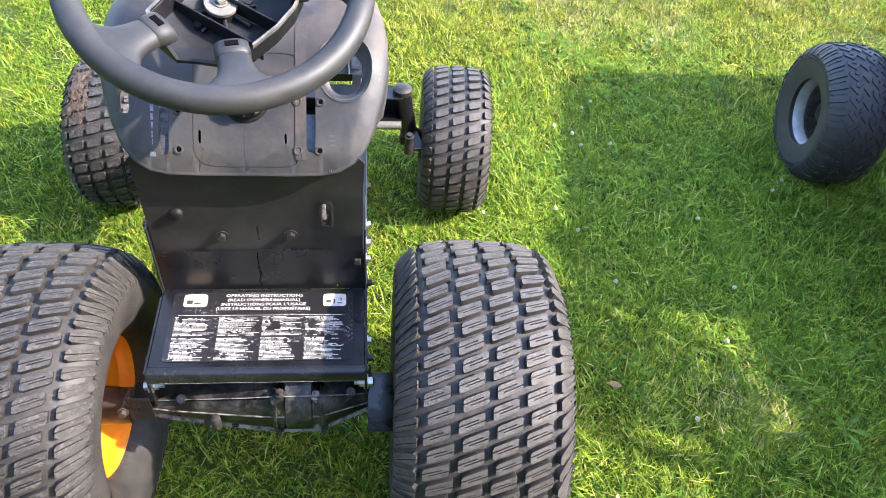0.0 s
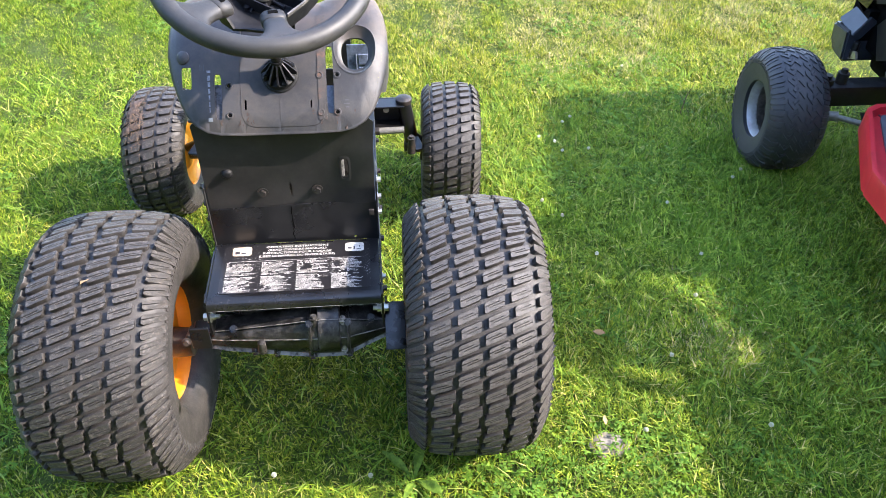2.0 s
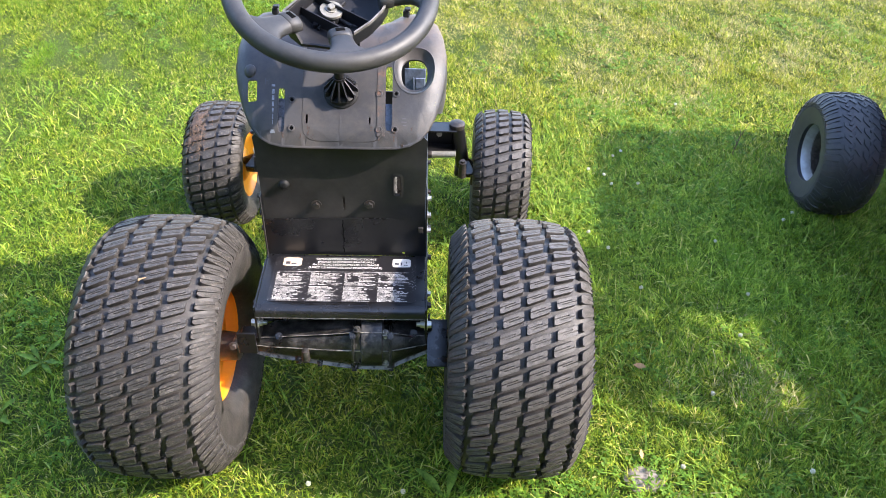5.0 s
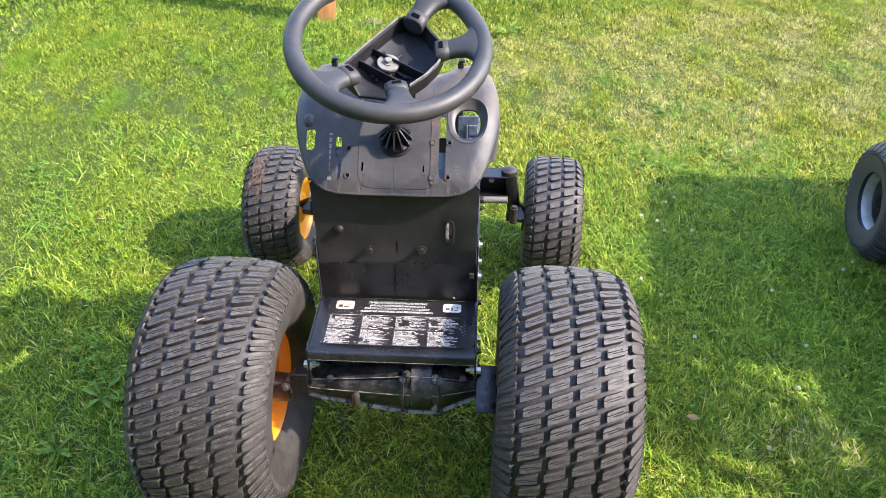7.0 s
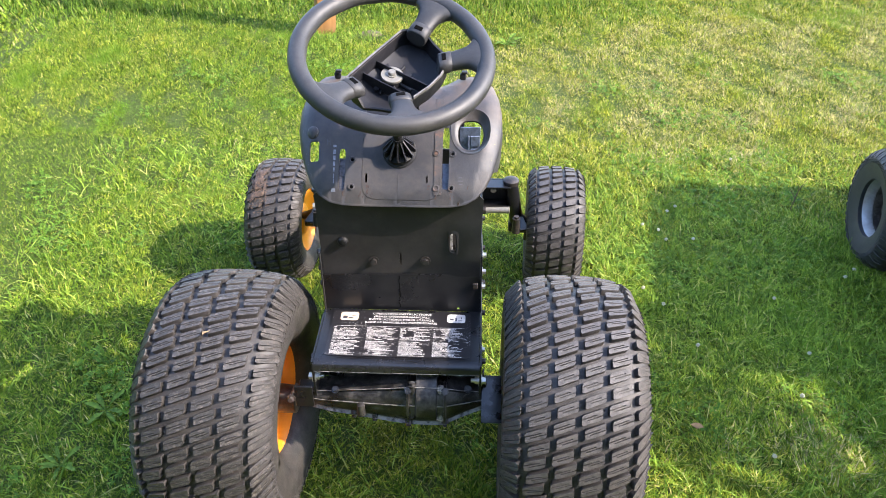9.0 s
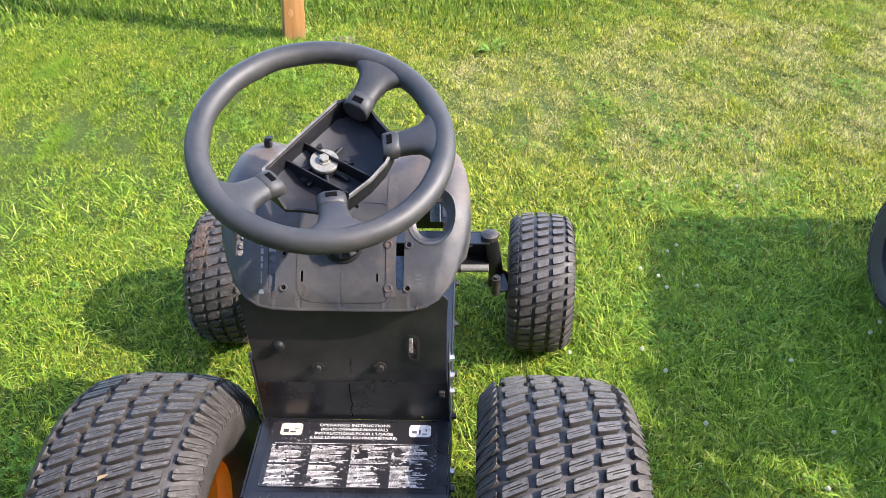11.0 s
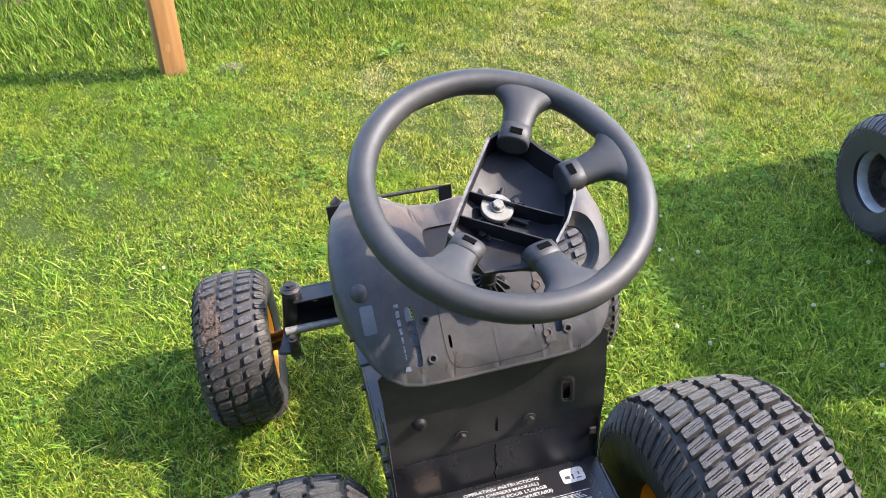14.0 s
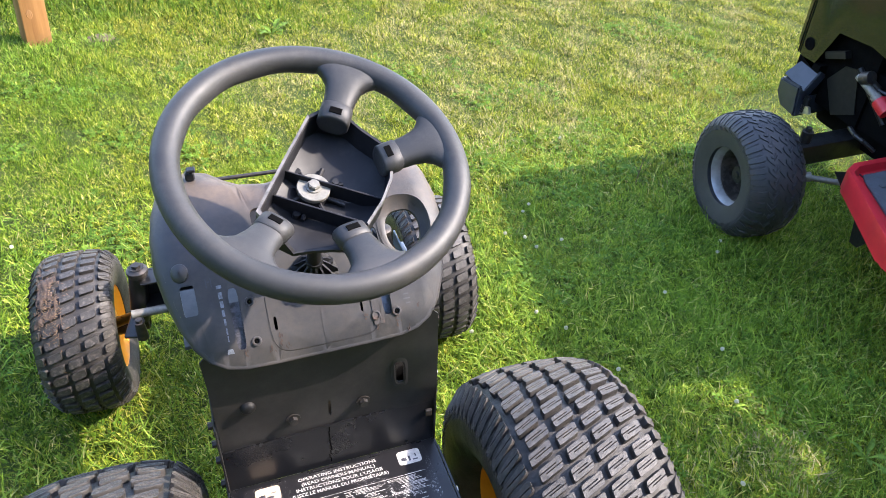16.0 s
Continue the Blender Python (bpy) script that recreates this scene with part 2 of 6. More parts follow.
POST_WOOD = wood_material()


def leaf_material(name, stops, dry, spots=None, translucent=0.30, rough=0.6):
    """Blades vary one by one, and in patches over the lawn; light shines through them in part."""
    m, nt, b = material(name, rough, 0.0, 0.13)
    geo = nt.nodes.new("ShaderNodeNewGeometry")
    col = ramp(nt, geo.outputs["Random Per Island"], stops)
    patch = grey(nt, noise_node(nt, 1.9, 5, 0.65), 0.54, 0.88)
    col = mixed(nt, patch, col, dry)
    tuft = nt.nodes.new("ShaderNodeMix")
    tuft.data_type, tuft.blend_type = "RGBA", "MULTIPLY"
    tuft.inputs[0].default_value = 1.0
    nt.links.new(col, tuft.inputs[6])
    both = nt.nodes.new("ShaderNodeMath")
    both.operation = "MULTIPLY_ADD"
    both.inputs[1].default_value = 0.45
    nt.links.new(noise_node(nt, 26, 3, 0.6), both.inputs[0])
    half = nt.nodes.new("ShaderNodeMath")
    half.operation = "MULTIPLY"
    half.inputs[1].default_value = 0.55
    nt.links.new(noise_node(nt, 85, 2, 0.5), half.inputs[0])
    nt.links.new(half.outputs[0], both.inputs[2])
    nt.links.new(ramp(nt, both.outputs[0], [(0.36, (0.36, 0.44, 0.42)), (0.50, (0.95, 0.96, 0.93)), (0.63, (1.48, 1.38, 1.2))]), tuft.inputs[7])
    col = tuft.outputs[2]
    lush = grey(nt, noise_node(nt, 3.3, 4, 0.6), 0.52, 0.70)
    if spots:
        col = mixed(nt, lush, col, spots)
    nt.links.new(col, b.inputs["Base Color"])
    tr = nt.nodes.new("ShaderNodeBsdfTranslucent")
    nt.links.new(col, tr.inputs["Color"])
    mx = nt.nodes.new("ShaderNodeMixShader")
    mx.inputs["Fac"].default_value = translucent
    nt.links.new(b.outputs["BSDF"], mx.inputs[1])
    nt.links.new(tr.outputs["BSDF"], mx.inputs[2])
    nt.links.new(mx.outputs["Shader"], nt.nodes["Material Output"].inputs["Surface"])
    return m


GRASS = leaf_material("lawn_grass", [(0.0, (0.044, 0.076, 0.007)), (0.30, (0.125, 0.175, 0.013)), (0.60, (0.232, 0.278, 0.022)), (0.85, (0.385, 0.425, 0.040)), (0.94, (0.51, 0.47, 0.105)), (1.0, (0.64, 0.53, 0.245))], (0.400, 0.350, 0.048), (0.160, 0.250, 0.018), 0.24)
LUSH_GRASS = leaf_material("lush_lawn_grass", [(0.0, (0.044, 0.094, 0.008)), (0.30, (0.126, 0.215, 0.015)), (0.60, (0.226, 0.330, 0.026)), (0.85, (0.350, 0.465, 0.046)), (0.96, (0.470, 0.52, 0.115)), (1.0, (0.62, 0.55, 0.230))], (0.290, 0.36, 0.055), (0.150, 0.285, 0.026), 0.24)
MID_GRASS = leaf_material("mid_green_lawn_grass", [(0.0, (0.034, 0.072, 0.006)), (0.30, (0.080, 0.152, 0.010)), (0.60, (0.146, 0.235, 0.015)), (0.85, (0.238, 0.330, 0.027)), (0.96, (0.40, 0.40, 0.080)), (1.0, (0.56, 0.48, 0.20))], (0.255, 0.280, 0.032), (0.105, 0.205, 0.013), 0.24)
TALL_GRASS = leaf_material("tall_grass", [(0.0, (0.050, 0.105, 0.010)), (0.5, (0.115, 0.200, 0.020)), (0.9, (0.200, 0.285, 0.036)), (1.0, (0.40, 0.36, 0.12))], (0.165, 0.24, 0.030))
LONG_BLADE = leaf_material("long_grass_blade", [(0.0, (0.085, 0.165, 0.015)), (0.5, (0.175, 0.295, 0.032)), (0.9, (0.29, 0.41, 0.060)), (1.0, (0.46, 0.43, 0.15))], (0.22, 0.32, 0.042))
MUD = two_tone("dried_mud", (0.050, 0.032, 0.023), (0.095, 0.062, 0.043), 120, 0.4, 0.65, 0.85, fine=300, bump=0.8, c3=(0.035, 0.026, 0.02), scale3=90, lo3=0.5, hi3=0.6)
# dirty silver, darkened as well for the shade inside the deep rim
DARK_DISC = two_tone("dirty_shaded_silver_disc", (0.13, 0.115, 0.10), (0.035, 0.028, 0.023), 22, 0.36, 0.56, 0.6, 0.2)
DRY_GRASS = leaf_material("dry_grass", [(0.0, (0.36, 0.32, 0.085)), (0.6, (0.50, 0.44, 0.14)), (1.0, (0.62, 0.56, 0.22))], (0.48, 0.42, 0.13), None, 0.15)
STRAW_GRASS = leaf_material("straw_coloured_grass", [(0.0, (0.20, 0.18, 0.070)), (0.5, (0.38, 0.335, 0.150)), (1.0, (0.56, 0.49, 0.260))], (0.42, 0.36, 0.17), None, 0.15)
CLOVER = leaf_material("clover_leaf", [(0.0, (0.075, 0.165, 0.018)), (0.6, (0.115, 0.225, 0.026)), (1.0, (0.17, 0.28, 0.040))], (0.15, 0.24, 0.035))
WEED = leaf_material("broad_weed_leaf", [(0.0, (0.085, 0.165, 0.022)), (1.0, (0.16, 0.255, 0.040))], (0.14, 0.22, 0.035))


def soil_material():
    m, nt, b = material("thatch_and_soil", 0.95, 0.0, 0.2)
    fine = ramp(nt, noise_node(nt, 90, 8, 0.8), [(0.3, (0.016, 0.024, 0.007)), (0.5, (0.042, 0.066, 0.011)), (0.7, (0.090, 0.110, 0.024))])
    broad = grey(nt, noise_node(nt, 1.9, 5, 0.65), 0.56, 0.90)
    nt.links.new(mixed(nt, broad, fine, (0.20, 0.185, 0.050)), b.inputs["Base Color"])
    relief(nt, b, noise_node(nt, 150, 6), 0.8, 0.01)
    return m


SOIL = soil_material()
SCREEN_GREEN = two_tone("screen_dark_green", (0.025, 0.05, 0.012), (0.06, 0.10, 0.025), 9, 0.4, 0.6, 0.7, fine=30, bump=0.8)

# ---- building helpers ----
WORLD = {}


def place(ob, m):
    ob.matrix_basis = m
    WORLD[ob] = m.copy()
    return ob


def thing(name, m, label, category, group="", kind=""):
    return tagged(place(new(name), m), label, category, group, kind)


def finish(bm, name, mat, smooth=35.0, clean=True):
    if clean:
        bmesh.ops.recalc_face_normals(bm, faces=bm.faces)
    me = bpy.data.meshes.new(name)
    bm.to_mesh(me)
    bm.free()
    me.materials.append(mat)
    if smooth:
        me.shade_smooth()
        me.set_sharp_from_angle(angle=radians(smooth))
    return me


def part(name, bm, mat, parent, label="", m=None, smooth=35.0):
    """One mesh object under a thing or a part; bm is in world coordinates once m has been applied."""
    if m is not None:
        bm.transform(m)
    ob = new(name, finish(bm, name, mat, smooth))
    ob.parent = parent
    ob.matrix_parent_inverse = WORLD[parent].inverted()
    WORLD[ob] = Matrix.Identity(4)
    if label:
        ob["label"] = label
    return ob


def single(name, bm, mat, label, category, group="", kind="", m=None, smooth=35.0):
    """A thing that is one mesh, with its origin at m."""
    ob = new(name, finish(bm, name, mat, smooth))
    place(ob, m if m is not None else Matrix.Identity(4))
    return tagged(ob, label, category, group, kind)


def box(bm, lo, hi, bevel=0.0, seg=1, m=None):
    r = bmesh.ops.create_cube(bm, size=1.0)
    c = [(a + b) / 2 for a, b in zip(lo, hi)]
    s = [abs(b - a) for a, b in zip(lo, hi)]
    mat = Matrix.Translation(c) @ Matrix.Diagonal((*s, 1))
    if m is not None:
        mat = m @ mat
    bmesh.ops.transform(bm, matrix=mat, verts=r["verts"])
    if bevel:
        ed = list({e for v in r["verts"] for e in v.link_edges})
        bmesh.ops.bevel(bm, geom=ed, offset=bevel, segments=seg, affect="EDGES", profile=0.6)
    return bm


def boxes(lo, hi, bevel=0.0, seg=1, m=None):
    return box(bmesh.new(), lo, hi, bevel, seg, m)


def rod(bm, a, b, r, seg=12, r2=None, caps=True):
    a, b = Vector(a), Vector(b)
    d = b - a
    m = Matrix.Translation((a + b) / 2) @ d.to_track_quat("Z", "Y").to_matrix().to_4x4()
    bmesh.ops.create_cone(bm, cap_ends=caps, segments=seg, radius1=r, radius2=r if r2 is None else r2, depth=d.length, matrix=m)
    return bm


def lathe(bm, pts, seg=48, axis="X", closed=False):
    """Revolve (along, radius) points about an axis."""
    rings = []
    for al, r in pts:
        ring = []
        for i in range(seg):
            t = 2 * math.pi * i / seg
            c, s = r * math.cos(t), r * math.sin(t)
            ring.append(bm.verts.new((al, c, s) if axis == "X" else (c, s, al)))
        rings.append(ring)
    n = len(rings)
    for k in range(n if closed else n - 1):
        p, q = rings[k], rings[(k + 1) % n]
        for i in range(seg):
            j = (i + 1) % seg
            bm.faces.new((p[i], p[j], q[j], q[i]))
    return bm


def hex_bolt(bm, at, axis, r=0.006, h=0.005, washer=True):
    """A hexagon head on a washer, standing out along axis."""
    at, axis = Vector(at), Vector(axis).normalized()
    if washer:
        rod(bm, at, at + axis * 0.0015, r * 1.55, 16)
    rod(bm, at + axis * 0.0014, at + axis * (0.0014 + h), r, 6)
    return bm


def loop2d(kind, cx, cy, a, b, n=20, power=2.0, r=0.0):
    """A closed loop of 2D points: a superellipse, or a slot with round ends."""
    out = []
    for i in range(n):
        t = 2 * math.pi * (i + 0.5) / n
        c, s = math.cos(t), math.sin(t)
        out.append((cx + a * math.copysign(abs(c) ** (2 / power), c), cy + b * math.copysign(abs(s) ** (2 / power), s)))
    return out


def sheet2d(outline, holes):
    """A flat sheet with holes, in the xy plane, with its loops as vertices; returns the bmesh."""
    bm = bmesh.new()
    edges = []
    for pts in (outline, *holes):
        vs = [bm.verts.new((x, y, 0)) for x, y in pts]
        edges += [bm.edges.new((vs[i], vs[(i + 1) % len(vs)])) for i in range(len(vs))]
    bmesh.ops.triangle_fill(bm, use_beauty=True, use_dissolve=False, edges=edges)
    return bm


def thicken(bm, vec):
    """Give an open sheet a back side by extruding it along vec."""
    r = bmesh.ops.extrude_face_region(bm, geom=list(bm.faces))
    vs = [g for g in r["geom"] if isinstance(g, bmesh.types.BMVert)]
    bmesh.ops.translate(bm, vec=vec, verts=vs)
    return bm


# ---- wheels ----
def section(R, W, rim, n=2.8, steps=40):
    """The outer half of a tyre's section: points (across, radius), from one side over the crown to the other, with arc lengths."""
    rc = (R + rim) / 2
    pts = []
    for i in range(steps + 1):
        t = math.pi * i / steps
        c, s = math.cos(t), math.sin(t)
        pts.append((-W / 2 * math.copysign(abs(c) ** (2 / n), c), rc + (R - rc) * abs(s) ** (2 / n)))
    arc = [0.0]
    for p, q in zip(pts, pts[1:]):
        arc.append(arc[-1] + math.dist(p, q))
    mid = arc[-1] / 2
    return pts, [a - mid for a in arc]


def on_section(sec, w):
    """The point at arc distance w from the crown's middle, and the way outwards there."""
    pts, arc = sec
    w = max(arc[0] + 1e-4, min(arc[-1] - 1e-4, w))
    k = next(i for i in range(len(arc) - 1) if arc[i + 1] >= w)
    f = (w - arc[k]) / (arc[k + 1] - arc[k])
    (x0, r0), (x1, r1) = pts[k], pts[k + 1]
    d = math.hypot(x1 - x0, r1 - r0)
    return x0 + f * (x1 - x0), r0 + f * (r1 - r0), -(r1 - r0) / d, (x1 - x0) / d


def lug_outline(pts):
    """Points (u, v) round a lug, each with the way outwards there, for shrinking its top, and its u where the slots are not yet cut."""
    out = []
    n = len(pts)
    for i, (u, v) in enumerate(pts):
        (a, b), (c, d) = pts[i - 1], pts[(i + 1) % n]
        e1, e2 = Vector((v - b, a - u)).normalized(), Vector((d - v, u - c)).normalized()
        m = e1 + e2
        out.append((u, v, m.x / max(0.6, m.length ** 2 / 2), m.y / max(0.6, m.length ** 2 / 2), u if abs(u) > 0.7 else math.copysign(0.97, -u)))
    return out


PLAIN_LUG = lug_outline([(-1, -0.60), (-0.90, -0.90), (-0.74, -1), (0.74, -1), (0.92, -0.88), (1, -0.55), (1, 0.60), (0.90, 0.90), (0.74, 1), (-0.74, 1), (-0.92, 0.88), (-1, 0.55)])
# two slots cut in from either end leave a lug shaped like an S
S_LUG = lug_outline([(-1, -0.62), (-0.93, -0.90), (-0.78, -1), (0.78, -1), (0.95, -0.88), (1, -0.65), (1, 0.15), (-0.50, 0.15), (-0.50, 0.29), (1, 0.29), (1, 0.62), (0.93, 0.90), (0.78, 1), (-0.78, 1), (-0.95, 0.88), (-1, 0.65), (-1, -0.15), (0.50, -0.15), (0.50, -0.29), (-1, -0.29)])
SHOULDER_LUG = lug_outline([(-1, -0.70), (-0.88, -1), (0.80, -1), (1, -0.55), (1, 0.05), (-0.35, 0.05), (-0.35, 0.19), (1, 0.19), (1, 0.70), (0.88, 1), (-0.80, 1), (-1, 0.55)])


def tyre(R, W, rim, depth, columns, count, slant, lug_l, groove, rng, seg=72, ribs=0, n=2.8, bead=0.43, stagger=0.0):
    """A turf tyre: carcass, slanted lugs in columns, slotted where groove is set, and fine ribs at the shoulders.
    columns: (middle, half width) of each column in arc distance."""
    sec = section(R - depth, W - depth * 0.6, rim, n)
    bm = bmesh.new()
    prof = sec[0]
    rc, b = (R - depth + rim) / 2, bead * 2
    side = [(0.985, rim + 0.66 * (rc - rim)), (0.93, rim + 0.33 * (rc - rim)), ((0.93 + b) / 2, rim + 0.10 * (rc - rim)), (b, rim * 0.985), (0.5 * b, rim * 1.02)]
    inner = [(prof[-1][0] * f, q) for f, q in side] + [(prof[0][0] * f, q) for f, q in reversed(side)]
    lathe(bm, prof + inner, seg, closed=True)

    inside = bm.verts[:][-seg]

    def at(w, a, h):
        x, r, nx, nr = on_section(sec, w)
        r2 = r + nr * h
        return bm.verts.new((x + nx * h, r2 * math.cos(a), r2 * math.sin(a)))

    def root(feet):
        """Grow a row of lugs out of the carcass: below the skin each foot is joined to the next, the last to the bead."""
        for (p, q), (p2, _) in zip(feet, feet[1:] + [(inside, None)]):
            bm.faces.new((p, q, p2))

    step = 2 * math.pi / count
    for ci, (wm, hw) in enumerate(columns):
        shoulder = ci in (0, len(columns) - 1)
        shape = SHOULDER_LUG if shoulder else S_LUG if groove else PLAIN_LUG
        feet = []
        for k in range(count):
            a0 = step * (k + rng.uniform(-0.03, 0.03)) + slant * wm / R
            hl = lug_l / 2 / R * rng.uniform(0.97, 1.03)
            top = depth * rng.uniform(0.86, 1.0)
            wk = wm + (0.0 if shoulder else stagger if k % 2 else -stagger)
            rings = []
            cut = groove if groove else 0.001
            for shrink, h, slotted in ((-0.0006, -0.001, False), (0.0, top - cut, False), (0.0, top - cut + 0.0002, True), (0.0, top - 0.0004, True), (0.0003, top, True)):
                ring = []
                for u, v, du, dv, mouth in shape:
                    u2, v2 = (u if slotted else mouth) * hw - du * shrink, v * hl - dv * shrink / R
                    ease = 1 - 0.8 * ((u * math.copysign(1, wm) + 1) / 2) ** 1.5 if shoulder and h > 0 else 1.0
                    ring.append(at(wk + u2, a0 + v2 + slant * (wk + u2 - wm) / R, h * ease))
                rings.append(ring)
            n_p = len(shape)
            for p, q in zip(rings, rings[1:]):
                for i in range(n_p):
                    j = (i + 1) % n_p
                    bm.faces.new((p[i], p[j], q[j], q[i]))
            bm.faces.new(rings[-1]).material_index = 1
            feet.append((rings[0][0], rings[0][1]))
        root(feet)
    if ribs:
        lim = sec[1][-1]
        edge = abs(columns[-1][0]) + columns[-1][1]
        for side in (-1, 1):
            feet = []
            for k in range(ribs):
                a = 2 * math.pi * k / ribs
                w0, w1 = side * (edge - 0.004), side * min(edge + 0.034, lim * 0.93)
                hw = math.pi / ribs * 0.42
                ring = [[at(w, a + s * hw, h) for s in (-1, 1)] for w, h in ((w0, 0.0025), (w1, 0.0004))]
                low = [[at(w, a + s * hw, -0.001) for s in (-1.3, 1.3)] for w in (w0, w1)]
                bm.faces.new((ring[0][0], ring[0][1], ring[1][1], ring[1][0])).material_index = 1
                for s in (0, 1):
                    bm.faces.new((low[0][s], ring[0][s], ring[1][s], low[1][s]))
                feet.append((low[0][0], low[1][0]))
            root(feet)
    return bm


def dished_rim(rim, W, face, hole=0.014, bead=0.40):
    """A pressed steel rim: a bead flange on each side and a shallow dished disc at face."""
    b = W * bead
    bm = bmesh.new()
    lathe(bm, [(-b - 0.004, rim * 1.06), (-b - 0.003, rim * 1.00), (-b + 0.004, rim * 0.955), (face - 0.004, rim * 0.93), (face, rim * 0.86), (face + 0.010, rim * 0.70),
               (face + 0.012, rim * 0.52), (face + 0.004, rim * 0.42), (face + 0.002, rim * 0.30), (face + 0.002, hole)], 48)
    lathe(bm, [(face + 0.006, hole), (face + 0.006, rim * 0.42), (face + 0.016, rim * 0.55), (face + 0.014, rim * 0.72), (face + 0.005, rim * 0.90), (b * 0.6, rim * 0.93), (b, rim * 1.0), (b + 0.004, rim * 1.06)], 48)
    return bm


def wheel_parts(parent, name, m, R, W, rim, tyre_bm, rubber, tread, paint, face, hub_r, label, bead=0.40):
    """A wheel as a part: the rim, with the tyre and the hub under it."""
    w = part(name, dished_rim(rim, W, face, 0.014, bead), paint, parent, label, m, 40)
    part("tyre", tyre_bm, rubber, w, "", m, 38).data.materials.append(tread)
    hub = bmesh.new()
    lathe(hub, [(face - 0.065, 0.012), (face - 0.062, hub_r * 0.9), (face - 0.02, hub_r), (face + 0.016, hub_r), (face + 0.02, hub_r * 0.7), (face + 0.02, 0.001)], 24)
    part("hub", hub, DARK_STEEL, w, "", m)
    return w

# ---- ground ----
def ground_height(x, y):
    return 0.0015 * noise.noise((x * 1.3, y * 1.3, 0.0)) + 0.001 * noise.noise((x * 5.0, y * 5.0, 3.0))


def build_ground():
    bm = bmesh.new()
    xs = [-60, -20, -8] + [-4 + 0.1 * i for i in range(91)] + [8, 20, 60]
    ys = [-60, -20, -6] + [-2 + 0.1 * i for i in range(91)] + [10, 20, 60]
    grid = [[bm.verts.new((x, y, ground_height(x, y) if abs(x) < 6 and abs(y) < 8 else 0.0)) for x in xs] for y in ys]
    for r0, r1 in zip(grid, grid[1:]):
        for i in range(len(xs) - 1):
            bm.faces.new((r0[i], r0[i + 1], r1[i + 1], r1[i]))
    return single("ground", bm, SOIL, "lawn soil with thatch and dry patches", "ground", kind="structure", smooth=60)


build_ground()


def build_sky_screen(x0, y0, x1, y1, height, seed):
    """A tall leafy screen, added out of view to block low sky light."""
    bm = bmesh.new()
    n, m = 60, 12
    dx, dy = (x1 - x0) / n, (y1 - y0) / n
    d = math.hypot(dx, dy)
    prof = [(-0.6, 0.0), (-0.65, 0.4), (-0.6, 0.8), (-0.4, 1.0), (0.4, 1.0), (0.6, 0.8), (0.65, 0.4), (0.6, 0.0)]
    rows = []
    for i in range(n + 1):
        row = []
        for o, h in prof:
            k = 0.25 * noise.noise((i * 0.9, o * 3, h * 5 + seed))
            row.append(bm.verts.new((x0 + dx * i - dy / d * (o + k), y0 + dy * i + dx / d * (o + k), height * h * (1 + 0.3 * k))))
        rows.append(row)
    for p, q in zip(rows, rows[1:]):
        for i in range(len(prof) - 1):
            bm.faces.new((p[i], p[i + 1], q[i + 1], q[i]))
    return single("sky_screen_backdrop", bm, SCREEN_GREEN, "unseen dark green screen added to block low sky light", "hedge", kind="structure", smooth=60)


# both stand out of view; their height keeps low sky light off dark parts
build_sky_screen(-12, -5.0, 12, -5.0, 5.2, 1)
build_sky_screen(-9.0, -5.0, -9.0, 9.0, 3.0, 2)


def wobble(x, y, f, seed):
    """A smooth field of about -1 to 1, quick enough for many thousand places."""
    r = np.random.RandomState(seed)
    out = np.zeros_like(x)
    for k in range(6):
        a, p = r.uniform(0, 2 * np.pi), r.uniform(0, 2 * np.pi)
        g = f * r.uniform(0.6, 1.8)
        out += np.sin(g * (x * np.cos(a) + y * np.sin(a)) + p)
    return out / 2.6


